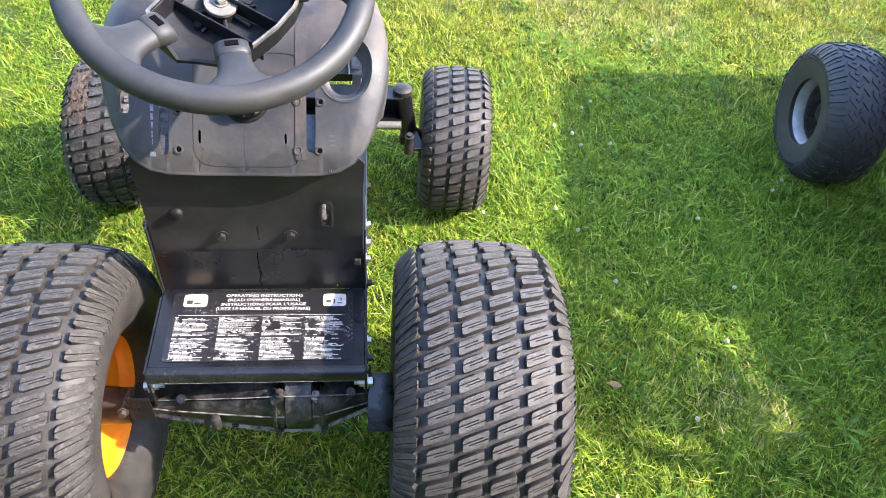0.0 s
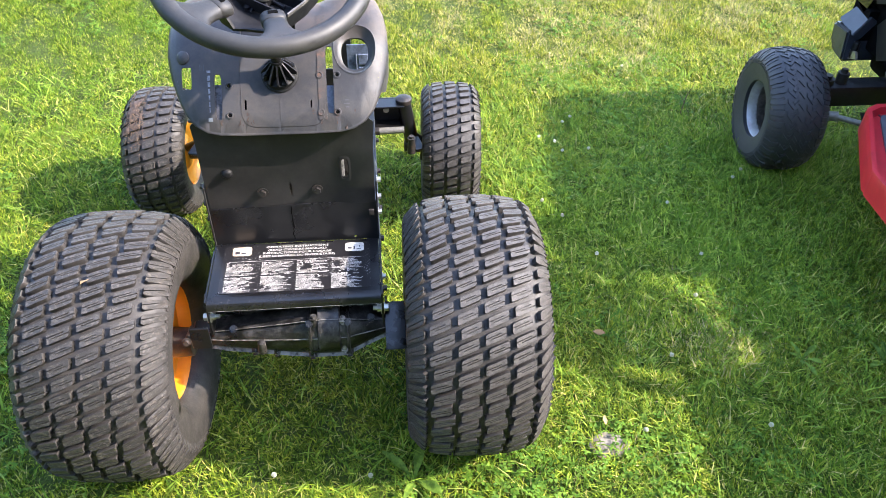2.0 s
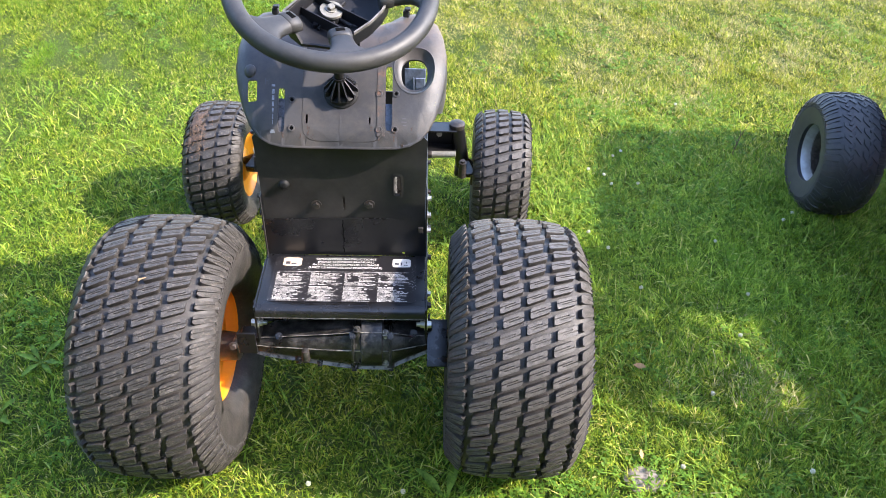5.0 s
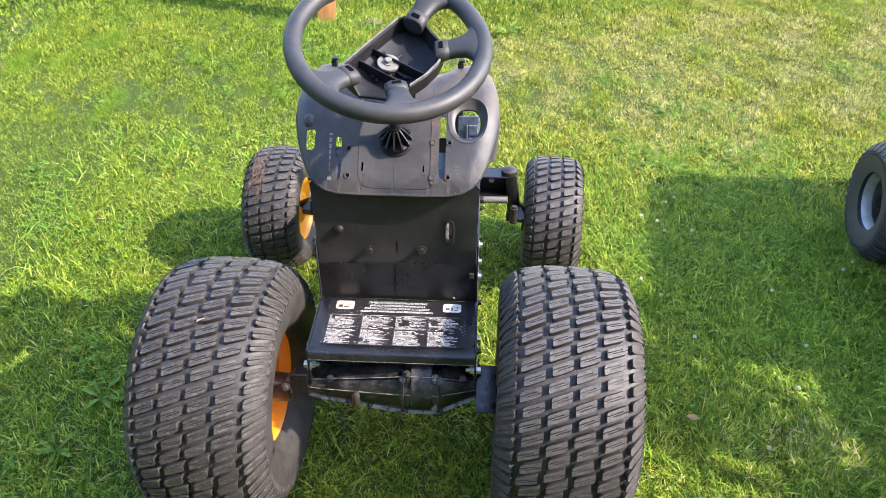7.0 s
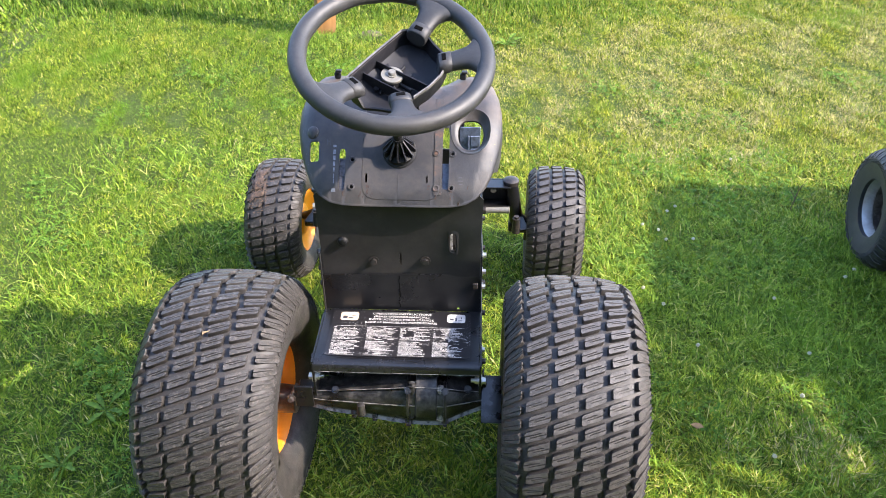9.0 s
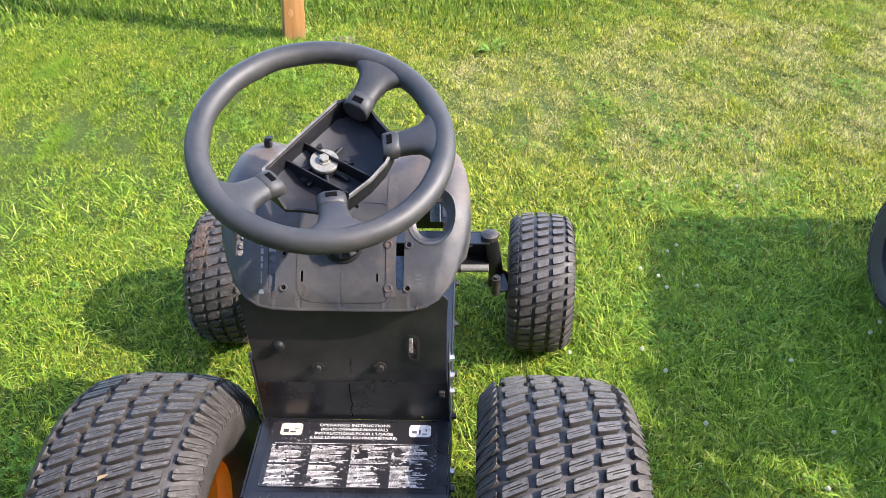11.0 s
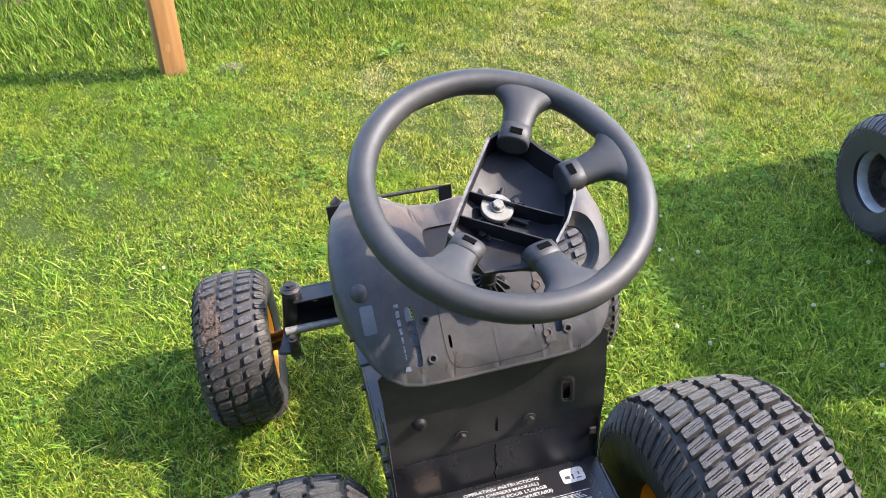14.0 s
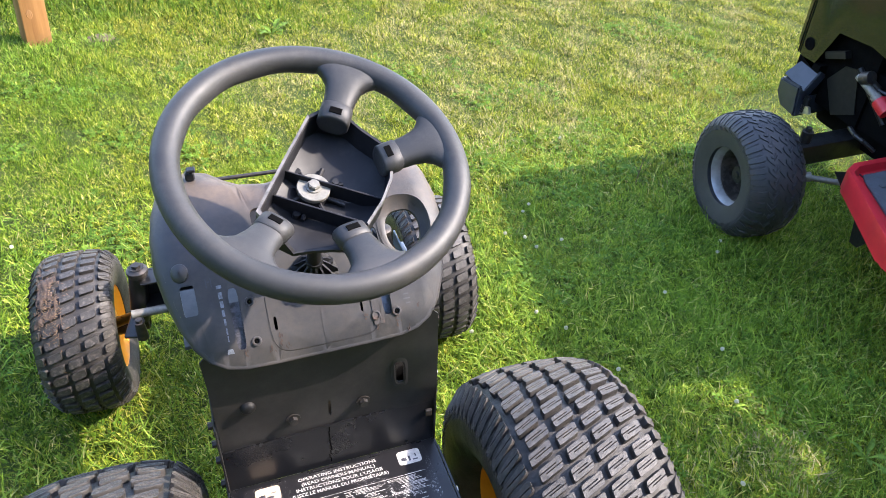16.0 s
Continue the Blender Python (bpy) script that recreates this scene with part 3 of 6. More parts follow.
def blades(name, x, y, length, width, lean, bend, mat, label, seed, clump=0.0, lush=None, plain=False):
    """One mesh of many grass blades: each a bent, tapered strip, or where plain a single pointed one. clump: how far
    neighbours lean the same way.
    lush: the greener grass that takes over round one spot, and thinly to the left."""
    r = np.random.RandomState(seed)
    n = len(x)
    az = r.uniform(0, 2 * np.pi, n) * (1 - clump) + clump * 4.0 * (wobble(x, y, 28.0, seed + 1) + r.uniform(-0.5, 0.5, n))
    face = az + np.pi / 2 + r.uniform(-0.7, 0.7, n)
    dx, dy = np.cos(az), np.sin(az)
    wx, wy = np.cos(face) * width / 2, np.sin(face) * width / 2
    co = np.zeros((n, 5, 3), np.float32)
    for k, f in enumerate((0.0, 0.55, 1.0)):
        out = length * (np.sin(lean) * f + bend * f * f)
        up = length * np.cos(lean) * f * (1 - 0.35 * bend * f)
        cx, cy, cz = x + dx * out, y + dy * out, -0.004 + np.maximum(up, 0.003 * f)
        if k < 2:
            taper = (1.0, 0.85)[k]
            co[:, 2 * k] = np.stack([cx - wx * taper, cy - wy * taper, cz], 1)
            co[:, 2 * k + 1] = np.stack([cx + wx * taper, cy + wy * taper, cz], 1)
        else:
            co[:, 4] = np.stack([cx, cy, cz], 1)
    k = 3 if plain else 5
    if plain:
        co = np.ascontiguousarray(co[:, [0, 1, 4]])
    base = (np.arange(n) * k)[:, None]
    if plain:
        loops = (base + np.array([[0, 1, 2]])).astype(np.int32).ravel()
    else:
        loops = np.concatenate([base + np.array([[0, 1, 3, 2]]), base + np.array([[2, 3, 4]])], 1).astype(np.int32).ravel()
    sizes = np.tile(np.array([3] if plain else [4, 3], np.int32), n)
    starts = np.concatenate([[0], np.cumsum(sizes)[:-1]]).astype(np.int32)
    me = bpy.data.meshes.new(name)
    me.vertices.add(k * n)
    me.vertices.foreach_set("co", co.ravel())
    me.loops.add(len(loops))
    me.loops.foreach_set("vertex_index", loops)
    me.polygons.add(len(sizes))
    me.polygons.foreach_set("loop_start", starts)
    me.update(calc_edges=True)
    me.materials.append(mat)
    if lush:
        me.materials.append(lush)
        lush_share = 0.95 * np.exp(-((x - 1.0) ** 2 / 0.42 + (y - 1.35) ** 2 / 0.55)) + 0.1 * np.clip(-x / 0.9, 0, 1.0) + 0.22 * wobble(x, y, 3.5, 41)
        pick = (r.uniform(0, 1, n) < lush_share).astype(np.int32)
        me.materials.append(MID_GRASS)
        me.materials.append(STRAW_GRASS)
        straw = np.zeros(n)
        # straw patches; the one at (0.92, 0.93) paints the sun patch paler
        for cx, cy, w in ((1.60, 2.90, 0.34), (1.20, 3.30, 0.34), (0.60, 2.78, 0.24), (0.95, 2.45, 0.24), (2.10, 3.30, 0.50), (0.30, 3.10, 0.24), (0.92, 0.93, 0.10), (-0.70, 2.30, 0.16)):
            straw += np.exp(-((x - cx) ** 2 + (y - cy) ** 2) / (2 * w * w))
        pick[r.uniform(0, 1, n) < 0.46 * np.clip(straw, 0, 1) * (0.65 + 0.45 * wobble(x, y, 14.0, 8))] = 3
        # MID_GRASS, a darker green, takes over to the left and close by
        pick[r.uniform(0, 1, n) < np.maximum(np.clip(-(x + 0.05) / 0.55, 0, 0.95), np.clip((0.90 - y) / 0.15, 0, 0.8)) + 0.15 * wobble(x, y, 3.0, 52) - 0.1] = 2
        me.polygons.foreach_set("material_index", np.repeat(pick, 1 if plain else 2))
    me.shade_smooth()
    return tagged(new(name, me), label, "grass", "", "stuff")


BARE = [(0.62, 0.66, 0.028), (-0.39, 3.44, 0.10), (-0.61, 3.41, 0.06)]


def scatter(n, x0, x1, y0, y1, seed):
    r = np.random.RandomState(seed)
    x, y = r.uniform(x0, x1, n), r.uniform(y0, y1, n)
    keep = np.ones(n, bool)
    for bx, by, br in BARE:
        keep &= np.hypot(x - bx, y - by) > br * r.uniform(0.6, 1.2, n)
    return x[keep], y[keep], r


def build_lawn():
    # the mown lawn, thick near the vehicles and thinner beyond
    x, y, r = scatter(410000, -1.15, 1.7, 0.30, 2.35, 11)
    shade = np.exp(-((x - 0.95) ** 2 + (y - 1.3) ** 2) / 0.5)
    length = np.clip(0.019 + 0.010 * shade + 0.003 * wobble(x, y, 5.0, 1) + 0.006 * wobble(x, y, 45.0, 3), 0.010, 0.046) * r.uniform(0.6, 1.4, len(x))
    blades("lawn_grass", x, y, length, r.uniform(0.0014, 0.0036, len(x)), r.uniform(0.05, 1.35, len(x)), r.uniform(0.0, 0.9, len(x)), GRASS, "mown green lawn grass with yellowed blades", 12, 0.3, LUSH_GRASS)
    x, y, r = scatter(720000, -2.0, 2.9, 2.33, 4.3, 13)
    far = 1.0 + 0.20 * (y - 2.3)
    length = np.clip(0.019 + 0.003 * wobble(x, y, 4.0, 2) + 0.007 * wobble(x, y, 34.0, 3), 0.010, 0.036) * r.uniform(0.6, 1.4, len(x))
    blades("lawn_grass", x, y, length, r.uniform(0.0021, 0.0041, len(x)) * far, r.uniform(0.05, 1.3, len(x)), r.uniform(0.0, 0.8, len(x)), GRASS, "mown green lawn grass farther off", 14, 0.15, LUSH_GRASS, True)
    x, y, r = scatter(130000, -3.2, 3.6, 2.33, 5.0, 53)
    k = (x < -2.0) | (x > 2.9) | (y > 4.3)
    x, y = x[k], y[k]
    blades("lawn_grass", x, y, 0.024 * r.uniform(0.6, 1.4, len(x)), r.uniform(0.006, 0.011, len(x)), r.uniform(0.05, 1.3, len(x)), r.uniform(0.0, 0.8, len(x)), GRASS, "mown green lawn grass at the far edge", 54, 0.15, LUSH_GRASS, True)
    x, y, r = scatter(120000, -2.2, -1.14, 0.2, 2.4, 15)
    blades("lawn_grass", x, y, 0.019 * r.uniform(0.6, 1.4, len(x)), r.uniform(0.0014, 0.003, len(x)), r.uniform(0.1, 1.3, len(x)), r.uniform(0.0, 0.7, len(x)), MID_GRASS, "mown green lawn grass beside the chassis", 16, 0.15, None, True)
    x, y, r = scatter(70000, 1.68, 3.0, 0.3, 2.36, 29)
    blades("lawn_grass", x, y, 0.020 * r.uniform(0.5, 1.5, len(x)), r.uniform(0.0018, 0.0034, len(x)), r.uniform(0.1, 1.3, len(x)), r.uniform(0.0, 0.7, len(x)), GRASS, "mown green lawn grass under the garden tractor", 30, 0.15, None, True)
    # the lawn round about, coarser
    x, y, r = scatter(170000, -7.0, 8.0, -4.2, 8.0, 33)
    k = ((x < -2.2) | (x > 3.0) | (y < 0.3) | (y > 5.0))
    x, y = x[k], y[k]
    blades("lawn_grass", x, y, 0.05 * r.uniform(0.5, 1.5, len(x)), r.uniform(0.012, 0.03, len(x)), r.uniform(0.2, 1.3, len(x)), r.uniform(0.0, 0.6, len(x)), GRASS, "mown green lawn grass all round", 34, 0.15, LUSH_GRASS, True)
    # straw-coloured cuttings and dry patches; the spot at (0.90, 0.95) lightens the sun patch
    x, y, r = scatter(150000, -2.2, 2.8, 0.3, 4.4, 23)
    spots = ((1.35, 2.95, 0.34), (0.95, 2.62, 0.30), (1.7, 2.5, 0.3), (0.35, 2.35, 0.25), (0.90, 0.95, 0.16), (-0.55, 1.30, 0.16), (0.2, 2.9, 0.25), (-0.3, 2.35, 0.25), (1.9, 3.3, 0.4), (1.15, 3.2, 0.3), (0.75, 2.1, 0.2), (0.60, 0.78, 0.12), (-0.4, 3.25, 0.2))
    dry = 0.09 + 0.07 * np.clip(x, -1, 1) * np.clip(y - 1.6, 0, 1) + 0.09 * wobble(x, y, 7.0, 6)
    for cx, cy, s in spots:
        dry = dry + 0.95 * np.exp(-((x - cx) ** 2 + (y - cy) ** 2) / (2 * s * s)) * (0.6 + 0.5 * wobble(x, y, 14.0, 8))
    k = r.uniform(0, 1, len(x)) < dry
    x, y = x[k], y[k]
    blades("dry_grass", x, y, 0.024 * r.uniform(0.5, 1.4, len(x)), r.uniform(0.0012, 0.0024, len(x)), r.uniform(0.5, 1.45, len(x)), r.uniform(0.0, 0.5, len(x)), DRY_GRASS, "pale dry grass cuttings lying in the lawn", 24, 0.0, None, True)
    # longer tufts where the mower does not reach
    x, y, r = scatter(60000, -2.6, 3.2, 3.0, 6.2, 17)
    edge = 3.45 + 0.16 * wobble(x, y, 2.2, 5) + 0.18 * np.maximum(x - 0.3, 0)
    k = y > edge
    x, y = x[k], y[k]
    blades("tall_grass", x, y, 0.10 * np.clip((y - edge[k]) / 0.8, 0.25, 1.0) * r.uniform(0.5, 1.5, len(x)), r.uniform(0.004, 0.008, len(x)), r.uniform(0.05, 0.6, len(x)), r.uniform(0.0, 0.6, len(x)), TALL_GRASS, "long unmown grass round the wooden post", 18)
    spots = [(0.53, 1.72, 0.10), (0.50, 1.50, 0.07), (0.55, 1.30, 0.06), (0.56, 1.95, 0.07), (0.30, 1.30, 0.09), (0.25, 1.15, 0.06), (-0.45, 1.22, 0.07), (1.3, 1.4, 0.10), (1.45, 1.75, 0.08), (0.20, 0.62, 0.05),
             (-0.25, 1.25, 0.06), (1.25, 1.65, 0.06), (-0.62, 3.35, 0.12), (-0.60, 3.40, 0.06), (-0.68, 3.42, 0.06), (-0.39, 3.42, 0.05), (1.35, 1.05, 0.12), (0.55, 1.1, 0.05), (1.30, 1.62, 0.09), (1.38, 1.50, 0.08), (1.55, 1.45, 0.12), (1.75, 1.60, 0.14), (1.0, 1.75, 0.14), (1.1, 1.25, 0.16), (0.85, 1.55, 0.14), (1.3, 0.8, 0.14)]
    px, py = [], []
    for cx, cy, s in spots:
        m = int(5200 * s)
        px.append(r.normal(cx, s, m))
        py.append(r.normal(cy, s * 1.4, m))
    x, y = np.concatenate(px), np.concatenate(py)
    blades("tall_grass", x, y, 0.040 * r.uniform(0.5, 1.5, len(x)), r.uniform(0.002, 0.0036, len(x)), r.uniform(0.05, 0.8, len(x)), r.uniform(0.1, 0.8, len(x)), LONG_BLADE, "longer grass tufts beside the tyres", 19)


    px, py = [], []
    for cx, cy, sx_, sy_, m in ((1.36, 1.50, 0.10, 0.05, 1500), (1.30, 1.60, 0.05, 0.10, 900), (1.52, 1.50, 0.12, 0.08, 1300), (1.75, 1.55, 0.16, 0.14, 1500), (1.45, 1.25, 0.08, 0.10, 700)):
        px.append(r.normal(cx, sx_, m))
        py.append(r.normal(cy, sy_, m))
    x, y = np.concatenate(px), np.concatenate(py)
    blades("tall_grass", x, y, 0.058 * r.uniform(0.5, 1.4, len(x)), r.uniform(0.0024, 0.0040, len(x)), r.uniform(0.05, 0.7, len(x)), r.uniform(0.1, 0.8, len(x)), LONG_BLADE, "long grass round the garden tractor's wheel", 47)
    # single long blades that stand out of the lush grass between the two tractors, and fewer on the other side
    x, y, r = scatter(26000, 0.42, 1.9, 0.45, 2.3, 43)
    k = r.uniform(0, 1, len(x)) < 0.85 * np.exp(-((x - 1.05) ** 2 / 0.5 + (y - 1.35) ** 2 / 0.6)) + 0.15
    x2, y2, _ = scatter(7000, -1.3, 0.45, 0.45, 2.3, 44)
    x, y = np.concatenate([x[k], x2]), np.concatenate([y[k], y2])
    blades("tall_grass", x, y, 0.040 * r.uniform(0.6, 1.5, len(x)), r.uniform(0.0026, 0.0050, len(x)), r.uniform(0.2, 1.25, len(x)), r.uniform(0.1, 0.9, len(x)), LONG_BLADE, "single longer blades standing out of the lawn", 45)


build_lawn()


def build_clover():
    """Three round leaflets on each stalk, in patches."""
    r = np.random.RandomState(31)
    x, y = r.uniform(-1.4, 2.0, 60000), r.uniform(0.3, 3.2, 60000)
    k = wobble(x, y, 4.0, 9) * 0.5 + 0.8 * wobble(x, y, 15.0, 10) + r.uniform(-0.7, 0.7, 60000) > 0.95
    x, y = x[k][:6500], y[k][:6500]
    verts, faces = [], []
    for cx, cy in zip(x, y):
        z, s, t0 = r.uniform(0.008, 0.022), r.uniform(0.003, 0.0062), r.uniform(0, 6.28)
        tx, ty = r.uniform(-0.4, 0.4, 2)
        for j in range(3):
            a = t0 + j * 2.094
            i = len(verts)
            for rad, off in ((0.0, 0.0), (0.8, -0.6), (1.7, -0.42), (1.75, 0.42), (0.8, 0.6)):
                px, py = s * rad * math.cos(a + off), s * rad * math.sin(a + off)
                verts.append((cx + px, cy + py, z + px * tx + py * ty))
            faces.append((i, i + 1, i + 2, i + 3, i + 4))
    me = bpy.data.meshes.new("clover_leaves")
    me.from_pydata(verts, [], faces)
    me.materials.append(CLOVER)
    tagged(new("clover_leaves", me), "low green clover leaves among the grass", "clover", "", "stuff")


build_clover()

# ---- the stripped lawn tractor ----
rng = random.Random(4)
tractor = thing("lawn_tractor_chassis", pose(0, 1.1, 0), "stripped black lawn tractor chassis with orange rims, seat removed", "lawn tractor")

REAR_COLS = [(-0.119, 0.024), (-0.0675, 0.0172), (-0.0225, 0.0172), (0.0225, 0.0172), (0.0675, 0.0172), (0.119, 0.024)]
FRONT_COLS = [(-0.068, 0.0135), (-0.0345, 0.0130), (0.0, 0.0130), (0.0345, 0.0130), (0.068, 0.0135)]


def rear_tyre():
    return tyre(0.254, 0.261, 0.112, 0.0115, REAR_COLS, 60, -0.40, 0.0182, 0.0040, rng, 80, 124, 2.8, 0.355, 0.0028)


def front_tyre():
    return tyre(0.172, 0.158, 0.090, 0.0080, FRONT_COLS, 40, -0.30, 0.0166, 0.0, rng, 64, 84)


wheel_parts(tractor, "rear_wheel", pose(0.327, 0.795, 0.246, 20, 0, -1.5), 0.254, 0.261, 0.112, rear_tyre(), RUBBER, TREAD, ORANGE_PAINT, -0.060, 0.03, "orange steel rear wheel with a turf tyre", 0.335)
wheel_parts(tractor, "rear_wheel", pose(-0.325, 0.79, 0.246, 0, 0, 178.0), 0.254, 0.261, 0.112, rear_tyre(), DUSTY_RUBBER, DUSTY_TREAD, ORANGE_PAINT, -0.060, 0.03, "orange steel rear wheel with a dusty turf tyre", 0.335)
wheel_parts(tractor, "front_wheel", pose(0.362, 1.538, 0.164, 0, 0, -3.0), 0.172, 0.158, 0.090, front_tyre(), RUBBER, TREAD, ORANGE_PAINT, -0.060, 0.02, "orange front wheel with a worn turf tyre")
wheel_parts(tractor, "front_wheel", pose(-0.395, 1.552, 0.166, 40, 0, 177.0), 0.172, 0.158, 0.090, front_tyre(), DUSTY_RUBBER, DUSTY_TREAD, ORANGE_PAINT, -0.060, 0.02, "orange front wheel with a muddy turf tyre")


def frame_rail(x):
    s = 1 if x > 0 else -1
    bm = boxes((x - 0.0018, 0.764, 0.268), (x + 0.0018, 1.62, 0.368), 0.001)
    box(bm, (x - s * 0.028, 0.95, 0.268), (x - s * 0.0019, 1.62, 0.2715))
    box(bm, (x - s * 0.028, 0.95, 0.3645), (x - s * 0.0019, 1.62, 0.368))
    return bm


for x in (-0.158, 0.158):
    rail = part("frame_rail", frame_rail(x), BLACK_PAINT, tractor)
    for y, z in ((0.80, 0.35), (0.96, 0.335), (1.06, 0.335), (1.2, 0.33), (1.34, 0.32)):
        part("bolt", hex_bolt(bmesh.new(), (x + math.copysign(0.002, x), y, z), (x, 0, 0), 0.006, 0.006), DARK_STEEL, rail)


# the plate over the rear axle, with its rolled edge and hanging cheeks
def seat_plate():
    bm = boxes((-0.156, 0.7702, 0.3705), (0.156, 0.916, 0.374), 0.001)
    prof = [(y + 0.0185, z) for y, z in [(0.7519, 0.374), (0.7455, 0.3732), (0.7400, 0.3695), (0.7370, 0.3640), (0.7362, 0.3560), (0.7385, 0.3560), (0.7395, 0.3630), (0.7420, 0.3675), (0.7460, 0.3700), (0.7519, 0.3705)]]
    ends = [[bm.verts.new((x, y, z)) for y, z in prof] for x in (-0.156, 0.156)]
    for i in range(len(prof)):
        j = (i + 1) % len(prof)
        bm.faces.new((ends[0][i], ends[0][j], ends[1][j], ends[1][i]))
    bm.faces.new(ends[0])
    bm.faces.new(ends[1])
    for s in (-1, 1):
        vs = []
        for dx in (0.0, 0.003):
            x = s * (0.1565 + dx)
            vs.append([bm.verts.new((x, y, z)) for y, z in ((0.760, 0.374), (0.90, 0.374), (0.90, 0.30), (0.82, 0.245), (0.783, 0.245), (0.760, 0.29))])
        bm.faces.new(vs[0])
        bm.faces.new(vs[1])
        for i in range(6):
            j = (i + 1) % 6
            bm.faces.new((vs[0][i], vs[0][j], vs[1][j], vs[1][i]))
    return bm


plate = part("rear_plate", seat_plate(), PLATE_PAINT, tractor, "black sheet-metal plate over the rear axle")
part("worn_edge", boxes((-0.1555, 0.7545, 0.3543), (0.1555, 0.7573, 0.3557), 0.0004), WORN_CAST, plate, "worn bright plate edge")
for x, d in ((-0.160, -1), (0.160, 1), (-0.156, 1), (0.156, -1)):
    bm = hex_bolt(bmesh.new(), (x, 0.770, 0.328), (d, 0, 0), 0.0072, 0.007)
    if abs(x) < 0.158:
        rod(bm, (x + d * 0.008, 0.770, 0.328), (x + d * 0.016, 0.770, 0.328), 0.0042, 12)
    part("bolt", bm, ZINC, plate, "zinc bolt")
part("bolt", hex_bolt(bmesh.new(), (0.160, 0.83, 0.352), (1, 0, 0), 0.005, 0.005), ZINC, plate, "zinc bolt")

# the printed label
LX0, LX1, LY0, LY1, LZ = -0.138, 0.138, 0.779, 0.908, 0.3745
label_sheet = sheet2d(loop2d("", 0, (LY0 + LY1) / 2, 0.138, (LY1 - LY0) / 2, 48, 30), [])
bmesh.ops.translate(label_sheet, vec=(0, 0, LZ), verts=label_sheet.verts)
label_ob = part("instruction_label", thicken(label_sheet, (0, 0, 0.0004)), BLACK_LABEL, plate, "black and white printed operating instructions, scratched")
LZ += 0.0009


def flat_rect(bm, x0, y0, x1, y1, z):
    bm.faces.new([bm.verts.new(p) for p in ((x0, y0, z), (x1, y0, z), (x1, y1, z), (x0, y1, z))])
    return bm


def lettering(text, size, at, parent, mat=WHITE_PRINT, wide=1.0, m=None):
    cu = bpy.data.curves.new("lettering", "FONT")
    cu.body, cu.size, cu.align_x, cu.resolution_u = text, size, "CENTER", 2
    cu.offset = 0.00012
    tmp = new("lettering_source", cu)
    bpy.context.view_layer.update()
    me = bpy.data.meshes.new_from_object(tmp.evaluated_get(bpy.context.evaluated_depsgraph_get()))
    bpy.data.objects.remove(tmp)
    me.materials.append(mat)
    me.transform(Matrix.Translation(at) @ Matrix.Diagonal((wide, 1, 1, 1)))
    ob = new("lettering", me)
    ob.parent = parent
    ob.matrix_parent_inverse = WORLD[parent].inverted()
    WORLD[ob] = Matrix.Identity(4)
    return ob


TEXT_PARENT = plate
for k, line in enumerate(("OPERATING INSTRUCTIONS", "(READ OWNERS MANUAL)", "INSTRUCTIONS POUR L'USAGE", "(LISEZ LE MANUEL DU PROPRIÉTAIRE)")):
    lettering(line, 0.0076, (0.0, 0.8985 - 0.0086 * k, LZ), TEXT_PARENT, wide=1.22 if k < 3 else 1.12)


for x0 in (-0.104, 0.109):
    bm = sheet2d(loop2d("", x0, 0.8915, 0.018, 0.0125, 20, 6), [])
    bmesh.ops.translate(bm, vec=(0, 0, LZ), verts=bm.verts)
    part("pictogram", bm, CREAM_PRINT if x0 < 0 else WHITE_PRINT, plate, "cream pictogram field" if x0 < 0 else "white pictogram field")
for x0, y0, x1, y1 in ((-0.117, 0.884, -0.108, 0.897), (-0.106, 0.884, -0.096, 0.890), (-0.100, 0.892, -0.092, 0.894), (0.096, 0.886, 0.104, 0.895), (0.107, 0.884, 0.110, 0.899), (0.113, 0.884, 0.121, 0.888), (0.118, 0.890, 0.120, 0.899)):
    part("pictogram_mark", flat_rect(bmesh.new(), x0, y0, x1, y0 + (y1 - y0) * 0.6, LZ + 0.0004), SLOT_STEEL, plate)


def text_bars():
    """Lines of small print that cannot be read: bars in eight blocks, broken where they are worn."""
    bm = bmesh.new()
    r = random.Random(8)
    flat_rect(bm, -0.126, 0.8622, 0.126, 0.8632, LZ)
    cols = (-0.129, -0.064, 0.001, 0.066)
    for row, (top, lines) in enumerate(((0.8600, 16), (0.8205, 18))):
        for c in cols:
            for k in range(lines):
                y = top - 0.00226 * k
                x = c + (0.0 if k % 4 else -0.001)
                end = c + 0.061 * (r.uniform(0.70, 1.0) if k % 4 else r.uniform(0.45, 0.8))
                while x < end - 0.002:
                    w = min(r.uniform(0.0016, 0.0056), end - x)
                    gone = noise.noise((x * 34, y * 60, 1.0)) + 0.5 * noise.noise((x * 150, y * 210, 4.0))
                    if gone < 0.36 and r.random() > 0.05:
                        flat_rect(bm, x, y - (0.00125 if k % 5 else 0.0016), x + w, y, LZ)
                    x += w + 0.0007
    return bm


part("small_print", text_bars(), BRIGHT_PRINT, plate, "lines of worn white small print", smooth=0)


# the transaxle: a tapered cast housing between the rear wheels
HOUSING = [(-0.168, 0.024, 0.020, 0.268), (-0.14, 0.030, 0.026, 0.269), (-0.02, 0.050, 0.046, 0.277), (0.026, 0.056, 0.054, 0.280), (0.088, 0.056, 0.054, 0.280), (0.125, 0.042, 0.036, 0.280), (0.168, 0.026, 0.020, 0.280)]


